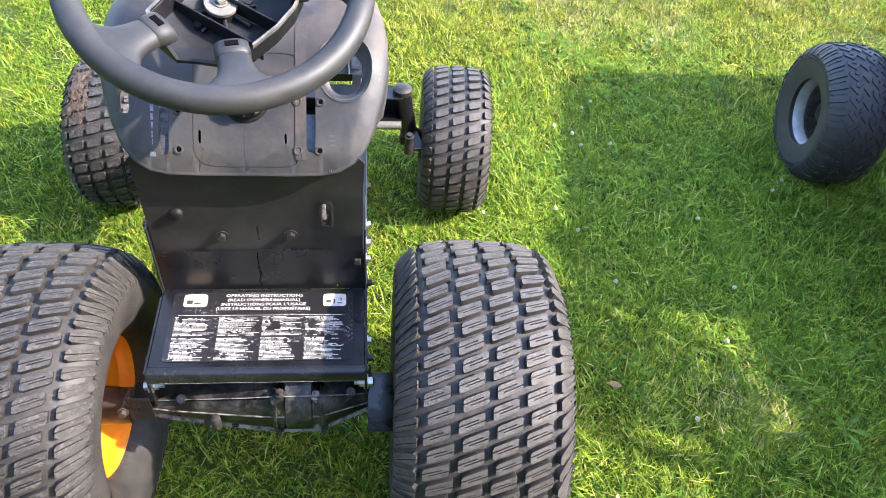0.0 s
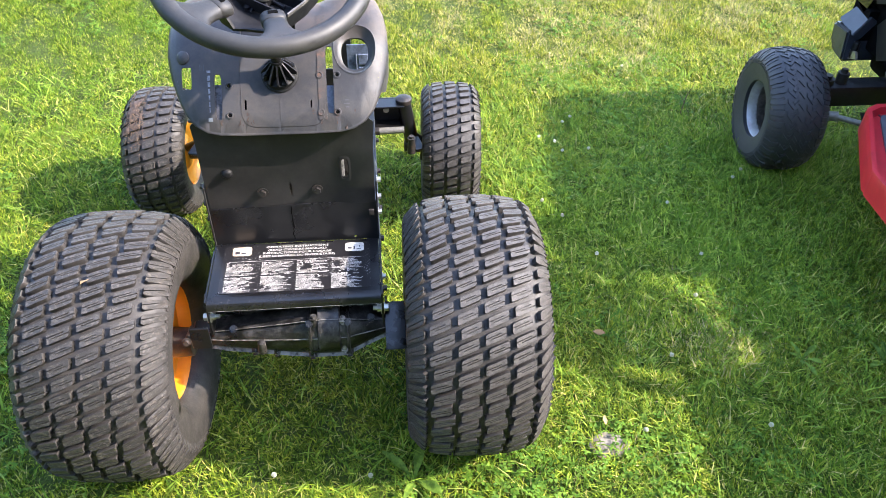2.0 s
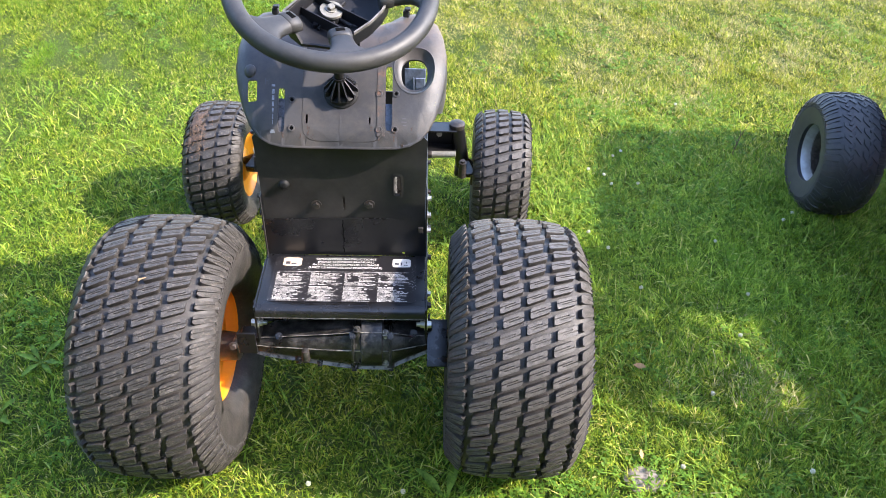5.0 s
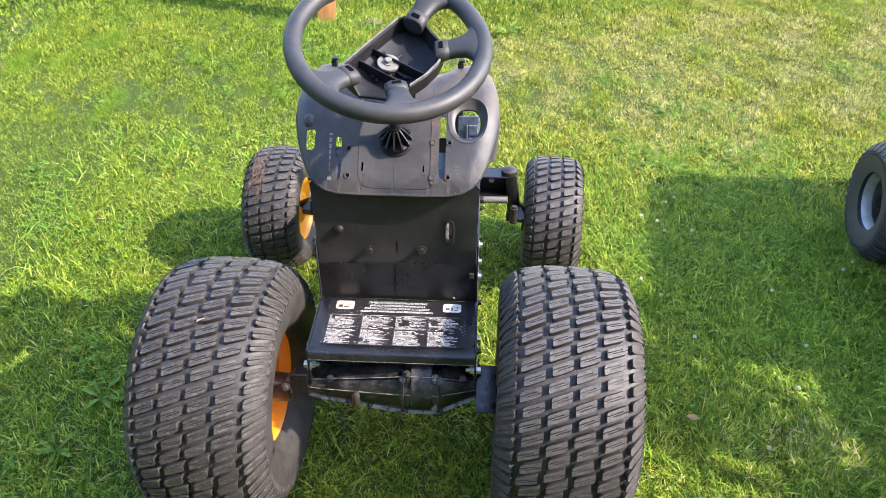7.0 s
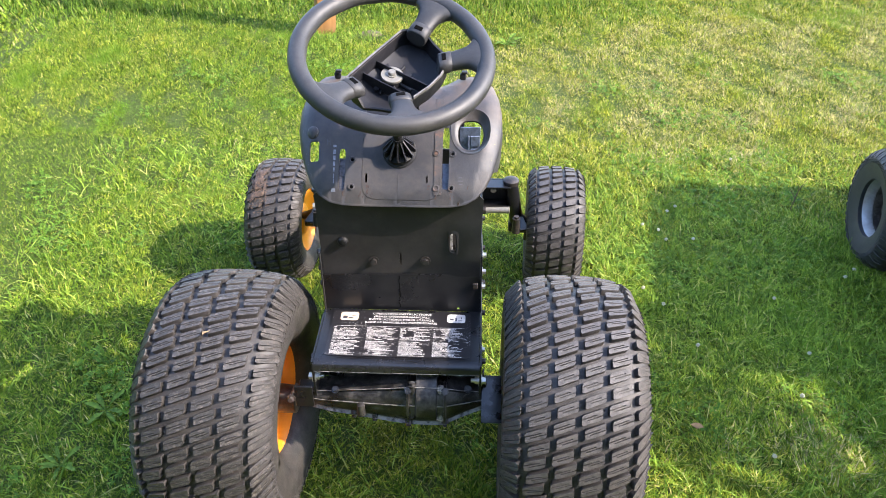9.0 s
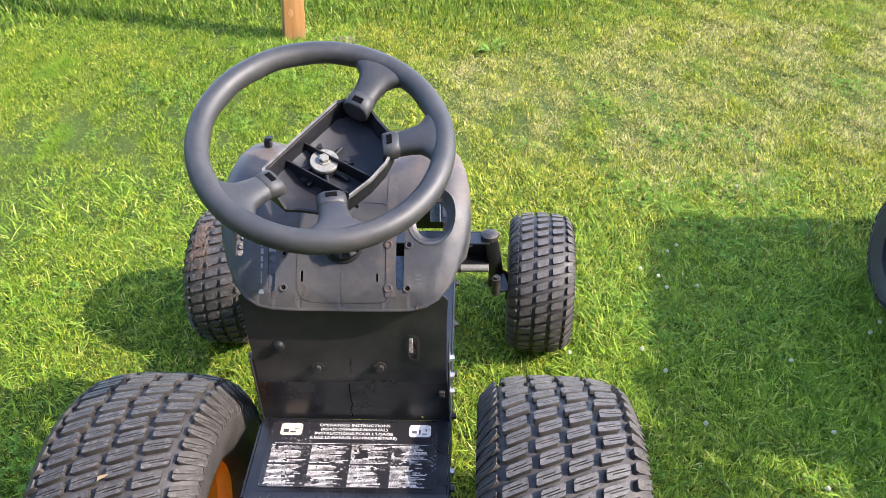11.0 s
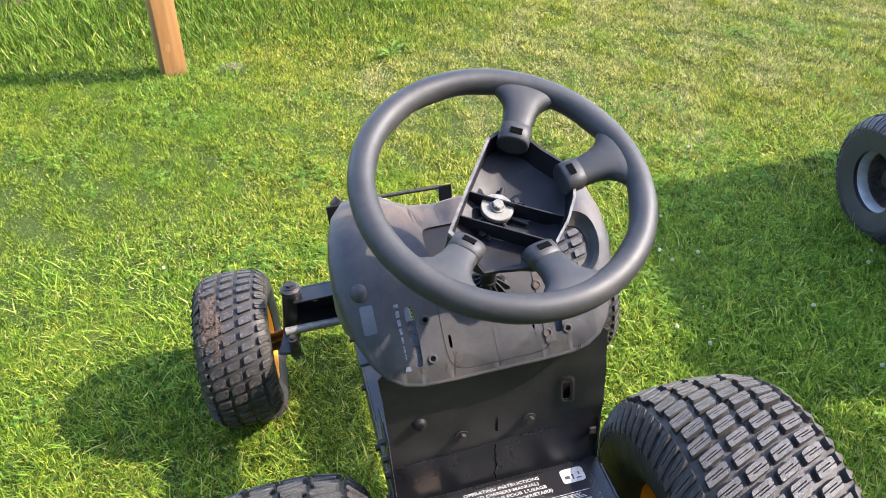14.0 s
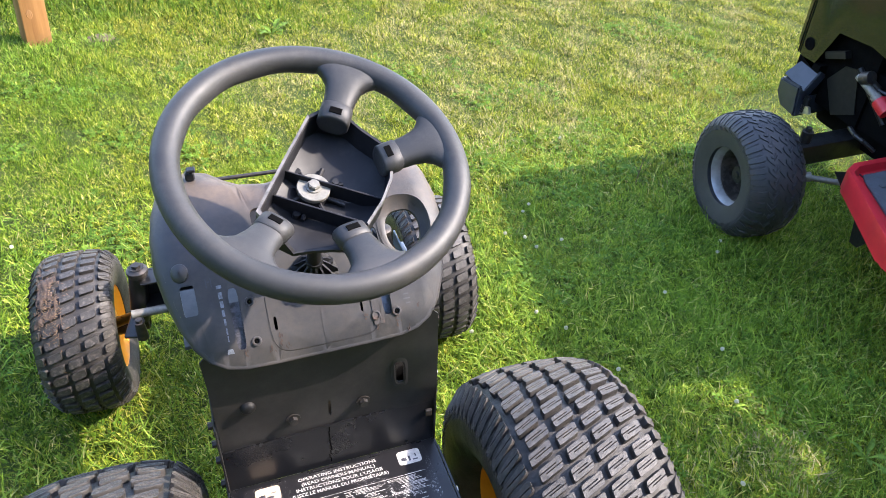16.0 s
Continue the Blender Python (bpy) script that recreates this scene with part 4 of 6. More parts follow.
def housing_point(x, t, proud=0.0):
    """A point of the housing's skin at x, at the angle t about its axis (0 ahead, 90 up, 180 behind)."""
    for (xa, ya, za, ca), (xb, yb, zb, cb) in zip(HOUSING, HOUSING[1:]):
        if x <= xb:
            break
    f = (x - xa) / (xb - xa)
    ry, rz, c = ya + f * (yb - ya) + proud, za + f * (zb - za) + proud, ca + f * (cb - ca)
    co, si = math.cos(t), math.sin(t)
    return (x, 0.788 + ry * math.copysign(abs(co) ** 0.8, co), c + min(rz * math.copysign(abs(si) ** 0.8, si), 0.80 * (rz - proud) + proud))


def transaxle():
    bm = bmesh.new()
    rings = [[bm.verts.new(housing_point(h[0], 2 * math.pi * i / 24)) for i in range(24)] for h in HOUSING]
    for p, q in zip(rings, rings[1:]):
        for i in range(24):
            j = (i + 1) % 24
            bm.faces.new((p[i], p[j], q[j], q[i]))
    bm.faces.new(rings[0])
    bm.faces.new(rings[-1])
    return bm


trans = part("transaxle", transaxle(), CAST_BLACK, tractor, "oily black cast transaxle housing")


def seam(angle, proud, half):
    """A thin cast seam that runs along the housing."""
    bm = bmesh.new()
    rows = []
    for h in HOUSING:
        a, b = radians(angle - half), radians(angle + half)
        rows.append([bm.verts.new(housing_point(h[0], t, pr)) for t, pr in ((a, -0.001), (a, proud), (b, proud), (b, -0.001))])
    for p, q in zip(rows, rows[1:]):
        for i in range(4):
            j = (i + 1) % 4
            bm.faces.new((p[i], p[j], q[j], q[i]))
    bm.faces.new(rows[0])
    bm.faces.new(rows[-1])
    return bm


for angle, proud, half in ((128, 0.005, 1.1), (170, 0.0022, 0.7), (226, 0.007, 1.3)):
    part("seam_flange", seam(angle, proud, half), WORN_CAST, trans, "worn cast seam")
for x, a in ((-0.085, 215), (0.022, 135), (0.022, 222), (0.092, 135), (0.092, 225), (0.135, 120), (-0.12, 125), (-0.045, 230)):
    p, q = Vector(housing_point(x, radians(a), -0.01)), Vector(housing_point(x, radians(a), 0.006))
    bm = rod(bmesh.new(), p, q, 0.0072, 10)
    hex_bolt(bm, q, q - p, 0.005, 0.004, False)
    part("housing_bolt", bm, CAST_BLACK, trans)
bm = lathe(bmesh.new(), [(0.036, 0.001), (0.036, 0.056), (0.038, 0.0595), (0.076, 0.0595), (0.078, 0.056), (0.078, 0.001)], 28)
part("gear_boss", bm, CAST_BLACK, trans, m=Matrix.Translation((0, 0.786, 0.282)))
for x in (0.022, 0.092):
    bm = bmesh.new()
    ring = [[bm.verts.new(housing_point(x + dx, radians(t), pr)) for dx, pr in ((-0.003, -0.001), (-0.002, 0.006), (0.002, 0.006), (0.003, -0.001))] for t in range(80, 250, 10)]
    for p, q in zip(ring, ring[1:]):
        for i in range(3):
            bm.faces.new((p[i], p[i + 1], q[i + 1], q[i]))
    part("housing_rib", bm, CAST_BLACK, trans)
def case_block(outline, y0, depth, bevel):
    """A cast block drawn out from an upright outline (x, z)."""
    bm = bmesh.new()
    ends = [[bm.verts.new((x, y, z)) for x, z in outline] for y in (y0, y0 + depth)]
    n = len(outline)
    bm.faces.new(ends[0])
    bm.faces.new(ends[1])
    for i in range(n):
        j = (i + 1) % n
        bm.faces.new((ends[0][i], ends[0][j], ends[1][j], ends[1][i]))
    bmesh.ops.bevel(bm, geom=list(bm.edges), offset=bevel, segments=2, affect="EDGES")
    return bm


part("gear_case", case_block([(-0.112, 0.288), (-0.106, 0.306), (-0.084, 0.347), (0.020, 0.347), (0.020, 0.288)], 0.800, 0.085, 0.003), CAST_BLACK, trans, "dusty cast gear case")
part("case_lip", case_block([(-0.080, 0.312), (-0.080, 0.316), (0.014, 0.318), (0.014, 0.314)], 0.7935, 0.006, 0.0008), WORN_CAST, trans)
part("case_rib", case_block([(-0.078, 0.316), (-0.078, 0.343), (-0.073, 0.343), (-0.073, 0.316)], 0.795, 0.005, 0.001), CAST_BLACK, trans)
part("filler_boss", case_block([(0.042, 0.300), (0.040, 0.362), (0.070, 0.362), (0.072, 0.300)], 0.765, 0.09, 0.006), CAST_BLACK, trans)
part("shift_tower", case_block([(0.078, 0.300), (0.082, 0.352), (0.104, 0.352), (0.126, 0.312), (0.128, 0.300)], 0.792, 0.08, 0.004), CAST_BLACK, trans)
part("fork_web", case_block([(0.128, 0.306), (0.128, 0.311), (0.158, 0.316), (0.158, 0.311)], 0.80, 0.05, 0.001), BLACK_PAINT, trans)
part("fork_web", case_block([(-0.156, 0.300), (-0.156, 0.305), (-0.112, 0.303), (-0.112, 0.298)], 0.80, 0.05, 0.001), BLACK_PAINT, trans)
for x, z0, z1 in ((0.030, 0.262, 0.330), (0.083, 0.258, 0.322)):
    bm = rod(bmesh.new(), (x, 0.737, z0), (x, 0.750, z1), 0.0068, 14)
    hex_bolt(bm, (x, 0.750, z1), (0, 0.19, 1), 0.0058, 0.005)
    hex_bolt(bm, (x, 0.737, z0), (0, -0.19, -1), 0.0058, 0.005)
    part("clamp_bolt", bm, WORN_CAST if x > 0.05 else CAST_BLACK, trans, "oily clamp bolt")
part("drain_boss", rod(bmesh.new(), (-0.068, 0.737, 0.262), (-0.068, 0.737, 0.288), 0.0085, 14, 0.007), CAST_BLACK, trans)
bm = boxes((-0.060, 0.80, 0.285), (0.110, 0.90, 0.292), 0.001)
part("mounting_bracket", bm, BLACK_PAINT, trans)
part("axle_shaft", rod(bmesh.new(), (-0.30, 0.79, 0.252), (0.30, 0.795, 0.252), 0.0115, 16), DARK_STEEL, trans)
tilt = Matrix.Translation((0.18, 0.755, 0.294)) @ Matrix.Rotation(radians(-54), 4, "X")
bm = boxes((-0.019, -0.003, -0.045), (0.019, 0.003, 0.045), 0.0015, 2, tilt)
box(bm, (0.162, 0.7765, 0.258), (0.166, 0.80, 0.330), 0.001)
part("axle_bracket", bm, WET_BLACK, trans, "glossy wet black axle bracket")
bm = boxes((-0.197, 0.752, 0.262), (-0.162, 0.757, 0.315), 0.001)
box(bm, (-0.20, 0.77, 0.262), (-0.162, 0.81, 0.282), 0.004)
part("axle_bracket", bm, BLACK_PAINT, trans)
bm = hex_bolt(bmesh.new(), (-0.205, 0.752, 0.284), (0, -1, 0.2), 0.0055, 0.007)
rod(bm, (-0.205, 0.80, 0.27), (-0.205, 0.752, 0.284), 0.005)
part("axle_bolt", bm, RUST, trans, "rusty bolt")


# the panel below the dash
def upright(outline, holes, y, depth):
    bm = sheet2d(outline, holes)
    bm.transform(Matrix.Translation((0, y, 0)) @ Matrix.Rotation(radians(90), 4, "X"))
    return thicken(bm, (0, depth, 0))


def bend(x, z):
    """How far the dented panel comes forward: towards one side, and a little round the bolts."""
    f = min(1.0, max(0.0, (x - 0.040 - 0.45 * (z - 0.51)) / 0.105))
    return -0.015 * f * f * (3 - 2 * f) * min(1.0, max(0.0, (0.665 - z) / 0.08)) * min(1.0, max(0.0, (z - 0.448) / 0.06)) + 0.0012 * noise.noise((x * 16, z * 16, 2.0))


def bent(bm):
    """Cut a flat upright sheet into a grid and give it the dents."""
    for k in range(1, 30):
        for co, no in (((-0.16 + 0.011 * k, 0, 0), (1, 0, 0)), ((0, 0, 0.452 + 0.0075 * k), (0, 0, 1))):
            bmesh.ops.bisect_plane(bm, geom=list(bm.verts) + list(bm.edges) + list(bm.faces), plane_co=co, plane_no=no)
    for v in bm.verts:
        v.co.y += bend(v.co.x, v.co.z)
    return bm


panel_holes = [loop2d("", -0.052, 0.495, 0.0065, 0.0065, 14), loop2d("", 0.048, 0.498, 0.0065, 0.0065, 14), loop2d("", -0.109, 0.540, 0.0075, 0.0075, 14),
               loop2d("", 0.101, 0.545, 0.0058, 0.019, 16, 4), loop2d("", 0.0, 0.499, 0.0022, 0.016, 10, 4)]
panel = part("front_panel", bent(upright([(-0.153, 0.452), (0.153, 0.452), (0.154, 0.60), (0.156, 0.640), (0.148, 0.648), (0.125, 0.652), (-0.125, 0.652), (-0.148, 0.648), (-0.156, 0.640), (-0.154, 0.60)], panel_holes, 0.919, 0.002)), PANEL_PAINT, tractor, "scuffed black steel panel with bolt holes", smooth=30)
low = sheet2d([(-0.156, 0.3745), (0.156, 0.3745), (0.154, 0.4685), (0.0, 0.4655), (-0.154, 0.4605)], [loop2d("", 0.112, 0.382, 0.003, 0.003, 8)])
low.transform(Matrix.Translation((0, 0.915, 0)) @ Matrix.Rotation(radians(90), 4, "X"))
lower = part("lower_panel", thicken(low, (0, 0.0025, 0)), BLACK_PAINT, tractor, "glossy black lower panel with a cracked seam", smooth=30)
crack = bmesh.new()
cr = random.Random(3)
x, z = -0.004, 0.462
for k in range(9):
    box(crack, (x - 0.0008, 0.9143, z - 0.009), (x + 0.0008, 0.9148, z))
    x += cr.uniform(-0.002, 0.0026)
    z -= 0.0088
part("crack_line", crack, DEEP_BLACK, lower)
for x, z in ((-0.052, 0.495), (0.048, 0.498)):
    bm = hex_bolt(bmesh.new(), (x, 0.9185, z), (0, -1, 0), 0.0065, 0.006)
    part("bolt", bm, DARK_STEEL, panel, m=Matrix.Translation((0, bend(x, z), 0)))
bm = lathe(bmesh.new(), [(0.0, 0.0105), (-0.003, 0.0100), (-0.006, 0.0078), (-0.0075, 0.0045), (-0.008, 0.0005)], 18, "Z")
part("rubber_plug", bm, BOOT_PLASTIC, panel, m=Matrix.Translation((-0.109, 0.9185, 0.540)) @ Matrix.Rotation(radians(-90), 4, "X"))
# a shallow raised frame round the slot
bm = bmesh.new()
inner, outer = loop2d("", 0.101, 0.545, 0.006, 0.0195, 24, 4), loop2d("", 0.101, 0.545, 0.0078, 0.0215, 24, 4)
far = loop2d("", 0.101, 0.545, 0.0115, 0.0265, 24, 4)
rings = [[bm.verts.new((x, y + bend(x, z), z)) for x, z in ring] for ring, y in ((inner, 0.9186), (outer, 0.9176), (far, 0.9188))]
for p, q in zip(rings, rings[1:]):
    for i in range(24):
        j = (i + 1) % 24
        bm.faces.new((p[i], p[j], q[j], q[i]))
part("slot_frame", bm, PANEL_PAINT, panel)
# dark backing added behind the panel so that its holes look dark
part("hole_backing", boxes((-0.150, 0.962, 0.385), (0.150, 0.965, 0.56), 0.001), CAST_BLACK, panel)
bm = boxes((0.090, 0.932, 0.515), (0.0995, 0.936, 0.575))
part("inner_plate", bm, SMALL_PRINT, panel, "pale dirty plate behind the slot")
for x in (-0.156, 0.156):
    s = 1 if x > 0 else -1
    bm = boxes((x - 0.0015, 0.912, 0.374), (x + 0.0015, 0.985, 0.515), 0.0008)
    br = part("side_bracket", bm, BLACK_PAINT, panel)
    for z in (0.425, 0.462, 0.502):
        part("bolt", hex_bolt(bmesh.new(), (x + s * 0.0016, 0.935, z), (s, 0, 0), 0.0055, 0.006), ZINC if s > 0 else DARK_STEEL, panel)
bm = boxes((0.140, 0.909, 0.437), (0.150, 0.914, 0.450), 0.001)
part("clip", bm, DARK_STEEL, panel)

# ---- the dash ----
ZY = [(0.870, 0.618), (0.889, 0.637), (0.910, 0.661), (0.935, 0.689), (0.958, 0.714), (0.985, 0.741), (1.010, 0.760), (1.035, 0.773), (1.080, 0.789), (1.130, 0.800)]


def dash_z(y):
    for (a, p), (b, q) in zip(ZY, ZY[1:]):
        if y <= b:
            return p + (q - p) * (y - a) / (b - a)
    return ZY[-1][1]


def dash_normal(y):
    d = (dash_z(y + 0.004) - dash_z(y - 0.004)) / 0.008
    return Vector((0, -d, 1)).normalized()


HALF = [(0.0, 0.8930), (0.060, 0.8930), (0.100, 0.8938), (0.122, 0.897), (0.139, 0.904), (0.152, 0.916), (0.163, 0.935), (0.172, 0.960), (0.178, 0.990), (0.177, 1.025), (0.172, 1.06),
        (0.163, 1.090), (0.148, 1.110), (0.128, 1.116), (0.108, 1.110), (0.090, 1.094), (0.070, 1.080), (0.035, 1.074)]


def roll_off(x, y, wide=0.024, deep=0.0085):
    """How far the dash has curved down at a place near its rim."""
    x = abs(x)
    d = 1.0
    for (ax, ay), (bx, by) in zip(HALF, HALF[1:]):
        f = min(1.0, max(0.0, ((x - ax) * (bx - ax) + (y - ay) * (by - ay)) / ((bx - ax) ** 2 + (by - ay) ** 2)))
        d = min(d, math.hypot(x - ax - f * (bx - ax), y - ay - f * (by - ay)))
    return deep * max(0.0, 1 - d / wide) ** 2, d


def on_dash(x, y, h=0.0):
    return Vector((x, y, dash_z(y))) + dash_normal(y) * (h - roll_off(x, y)[0])


def dash_body():
    outline = [(x, y) for x, y in HALF] + [(0.0, 1.073)] + [(-x, y) for x, y in reversed(HALF[1:])]
    holes = [loop2d("", -0.153, 0.956, 0.0085, 0.013, 12, 8),
             loop2d("", -0.1015, 0.934, 0.0058, 0.026, 20, 5),
             loop2d("", 0.086, 0.9515, 0.0060, 0.040, 20, 6),
             loop2d("", 0.130, 0.990, 0.036, 0.034, 36, 2.2),
             loop2d("", -0.0832, 0.9460, 0.0030, 0.0027, 10), loop2d("", -0.0834, 0.9127, 0.0030, 0.0027, 10), loop2d("", -0.037, 1.017, 0.025, 0.021, 24, 6), loop2d("", 0.053, 0.923, 0.0016, 0.0045, 8, 4),
             loop2d("", 0.0, 0.957, 0.013, 0.012, 24),
             loop2d("", -0.057, 0.9238, 0.0020, 0.0058, 8, 4)]
    bm = sheet2d(outline, holes)
    for y, _ in ZY[1:]:
        bmesh.ops.bisect_plane(bm, geom=list(bm.verts) + list(bm.edges) + list(bm.faces), plane_co=(0, y, 0), plane_no=(0, 1, 0))
    for k in range(-20, 21):
        bmesh.ops.bisect_plane(bm, geom=list(bm.verts) + list(bm.edges) + list(bm.faces), plane_co=(0.0085 * k + 0.0001, 0, 0), plane_no=(1, 0, 0))
    rims = [e for e in bm.edges if e.is_boundary and all(roll_off(v.co.x, v.co.y)[1] > 0.002 for v in e.verts)]
    for v in bm.verts:
        v.co = on_dash(v.co.x, v.co.y)
    # hole walls, a little depth
    r = bmesh.ops.extrude_edge_only(bm, edges=rims)
    for v in r["geom"]:
        if isinstance(v, bmesh.types.BMVert):
            v.co -= dash_normal(v.co.y) * 0.003
    # the outer edge rolls over and runs back as a skirt
    TIGHT = (0.0, 0.0008, 0.0030, 0.0068, 0.0122, 0.022)
    n = len(outline)
    rings = []
    for lv, (out, sink) in enumerate(((0.0, 0.0), (0.0036, 0.0026), (0.0066, 0.0055), (0.0090, 0.0090), (0.0103, 0.0135), (0.0107, 0.022), (0.0109, 1.0))):
        ring = []
        for i, (x, y) in enumerate(outline):
            px, py = outline[i - 1]
            qx, qy = outline[(i + 1) % n]
            dx, dy = qx - px, qy - py
            d = math.hypot(dx, dy)
            nx, ny = dy / d, -dx / d
            side = min(1.0, max(0.0, (abs(x) - 0.10) / 0.05))
            deep = 0.022 + 0.085 * side * min(1.0, max(0.0, (y - 0.905) / 0.07)) * min(1.0, max(0.25, (1.115 - y) / 0.03))
            low = min(1.0, max(0.0, (0.962 - y) / 0.062))
            s = sink + (TIGHT[lv] - sink) * low if sink < 0.5 else deep
            nrm = dash_normal(y)
            way = (-nrm).lerp(Vector((0, 0.98, 0.18)), low).normalized()
            back = way * s if lv < 5 else way * 0.022 + Vector((0, 0.55, -0.83)).lerp(Vector((0, 1, 0)), low) * (s - 0.022)
            p = on_dash(x, y) + Vector((nx, ny * 0.75, ny * 0.65)) * out + back
            ring.append(p)
        rings.append(ring)
    prev = [bm.verts.new(p) for p in rings[0]]
    for ring in rings[1:]:
        cur = [bm.verts.new(p) for p in ring]
        for i in range(n):
            j = (i + 1) % n
            bm.faces.new((prev[i], prev[j], cur[j], cur[i]))
        prev = cur
    bmesh.ops.remove_doubles(bm, verts=bm.verts, dist=0.0003)
    return bm


dash = part("dash", dash_body(), DASH_PLASTIC, tractor, "dusty black plastic dash with empty slots", smooth=40)


def dash_ring(loops):
    """Rings that follow the dash: (loop of x, y; height above it)."""
    bm = bmesh.new()
    rings = [[bm.verts.new(on_dash(x, y, h)) for x, y in pts] for pts, h in loops]
    for p, q in zip(rings, rings[1:]):
        for i in range(len(p)):
            j = (i + 1) % len(p)
            bm.faces.new((p[i], p[j], q[j], q[i]))
    return bm, rings


L = lambda a, b, cy=0.990, pw=2.2: loop2d("", 0.130, cy, a, b, 36, pw)
bm, _ = dash_ring([(L(0.0375, 0.0355), 0.0003), (L(0.036, 0.034), 0.0009), (L(0.0345, 0.0325), -0.001), (L(0.032, 0.030, 0.9885), -0.006), (L(0.0285, 0.0265, 0.987), -0.0105), (L(0.0235, 0.0225, 0.986, 2.4), -0.0128), (L(0.0230, 0.0220, 0.986, 2.4), -0.017)])
part("key_bowl", bm, DASH_PLASTIC, dash, "round recess with an empty oval opening")
bm = loop2d("", -0.158, 0.981, 0.0105, 0.0085, 20)
cap, rings = dash_ring([(loop2d("", -0.158, 0.981, 0.0108, 0.0088, 20), 0.0), (loop2d("", -0.158, 0.981, 0.010, 0.008, 20), 0.003), (loop2d("", -0.158, 0.981, 0.006, 0.005, 20), 0.0052), (loop2d("", -0.158, 0.981, 0.001, 0.001, 20), 0.006)])
part("button_cap", cap, DASH_PLASTIC, dash, "round black plug")
# the flat raised field in the middle
field, rings = dash_ring([(loop2d("", 0.006, 0.950, 0.071, 0.052, 40, 7), 0.0004), (loop2d("", 0.006, 0.950, 0.0705, 0.0515, 40, 7), 0.0012)])
part("field_edge", field, DASH_PLASTIC, dash)


# the rusted strip with its slot, screws and brackets
def dash_patch(x0, y0, x1, y1, h, holes=(), nx=2, ny=12, th=0.0008):
    bm = sheet2d([(x0, y0), (x1, y0), (x1, y1), (x0, y1)], list(holes))
    for k in range(1, ny):
        y = y0 + (y1 - y0) * k / ny
        bmesh.ops.bisect_plane(bm, geom=list(bm.verts) + list(bm.edges) + list(bm.faces), plane_co=(0, y, 0), plane_no=(0, 1, 0))
    for v in bm.verts:
        v.co = on_dash(v.co.x, v.co.y, h)
    r = bmesh.ops.extrude_face_region(bm, geom=list(bm.faces))
    for g in r["geom"]:
        if isinstance(g, bmesh.types.BMVert):
            g.co += dash_normal(g.co.y) * th
    return bm


part("rusted_strip", dash_patch(0.0655, 0.905, 0.0795, 1.045, 0.0002), RUST, dash, "rusted steel strip beside the slot", smooth=25)
part("slot_bottom", dash_patch(0.078, 0.906, 0.094, 0.945, -0.012), SKY_TINT_STEEL, dash, "steel tinted blue-grey for reflected sky, seen through the slot", smooth=25)
part("slot_bottom", dash_patch(-0.112, 0.896, -0.090, 0.948, -0.005), SLOT_STEEL, dash, "worn grey steel in the slot", smooth=25)
# black sheets below two slots, coloured for the shade under the dash
part("slot_bottom", dash_patch(-0.066, 0.905, -0.048, 0.945, -0.012), DEEP_BLACK, dash, "", smooth=25)
part("slot_bottom", dash_patch(0.045, 0.905, 0.060, 0.945, -0.012), DEEP_BLACK, dash, "", smooth=25)
part("recess_floor", dash_patch(-0.066, 0.992, -0.010, 1.042, -0.0045), TRAY_PLASTIC, dash, "dark sunk field", smooth=25)
bm = boxes((0.150, 1.02, 0.612), (0.153, 1.11, 0.640), 0.001, 1)
box(bm, (0.1531, 1.02, 0.612), (0.166, 1.11, 0.615), 0.001, 1)
part("dash_stay", bm, SKY_TINT_STEEL, dash, "steel stay tinted blue-grey for reflected sky")
bm = boxes((0.100, 1.500, 0.369), (0.152, 1.503, 0.490), 0.001, 1)
box(bm, (0.120, 1.496, 0.372), (0.124, 1.4999, 0.467), 0.0015, 1)
box(bm, (0.127, 1.4965, 0.437), (0.150, 1.4999, 0.466), 0.0015, 1)
box(bm, (0.127, 1.4965, 0.385), (0.150, 1.4999, 0.430), 0.0015, 1)
part("support_plate", bm, SKY_TINT_STEEL, tractor, "steel support plate tinted blue-grey for reflected sky")
part("under_bracket", boxes((-0.172, 0.975, 0.612), (-0.085, 1.09, 0.618), 0.001), DULL_PLATE, dash)
for x, y in ((0.0693, 0.913), (0.097, 0.913), (0.0985, 0.9555), (0.0685, 0.9555), (-0.0832, 0.9460), (-0.0834, 0.9127)):
    bm = lathe(bmesh.new(), [(0.0, 0.0062), (0.0010, 0.0058), (0.0012, 0.0042), (-0.0012, 0.0036), (-0.0012, 0.0003)], 18, "Z")
    m = Matrix.Translation(on_dash(x, y, 0.0008)) @ dash_normal(y).to_track_quat("Z", "Y").to_matrix().to_4x4()
    part("screw", bm, DASH_PLASTIC if x < 0 or y > 0.93 else RUST, dash, "sunk screw", m=m)
    m = m @ Matrix.Translation((0, 0, -0.0010))
    # a black disc gives the socket its shade
    part("screw_socket", lathe(bmesh.new(), [(0.0, 0.0030), (0.0004, 0.0024), (0.0004, 0.0002)], 12, "Z"), DEEP_BLACK, dash, m=m)
tick = bmesh.new()
for y, w, h in ((0.963, 0.0062, 0.003), (0.9555, 0.0048, 0.0055), (0.948, 0.0042, 0.0055), (0.9405, 0.0034, 0.0055), (0.933, 0.0027, 0.0055), (0.9255, 0.002, 0.0055), (0.919, 0.0013, 0.005)):
    for i in range(1):
        tick.faces.new([tick.verts.new(on_dash(-0.116 + a, y + b, 0.0008)) for a, b in ((-w / 2, -h / 2), (w / 2, -h / 2), (w / 2, h / 2), (-w / 2, h / 2))])
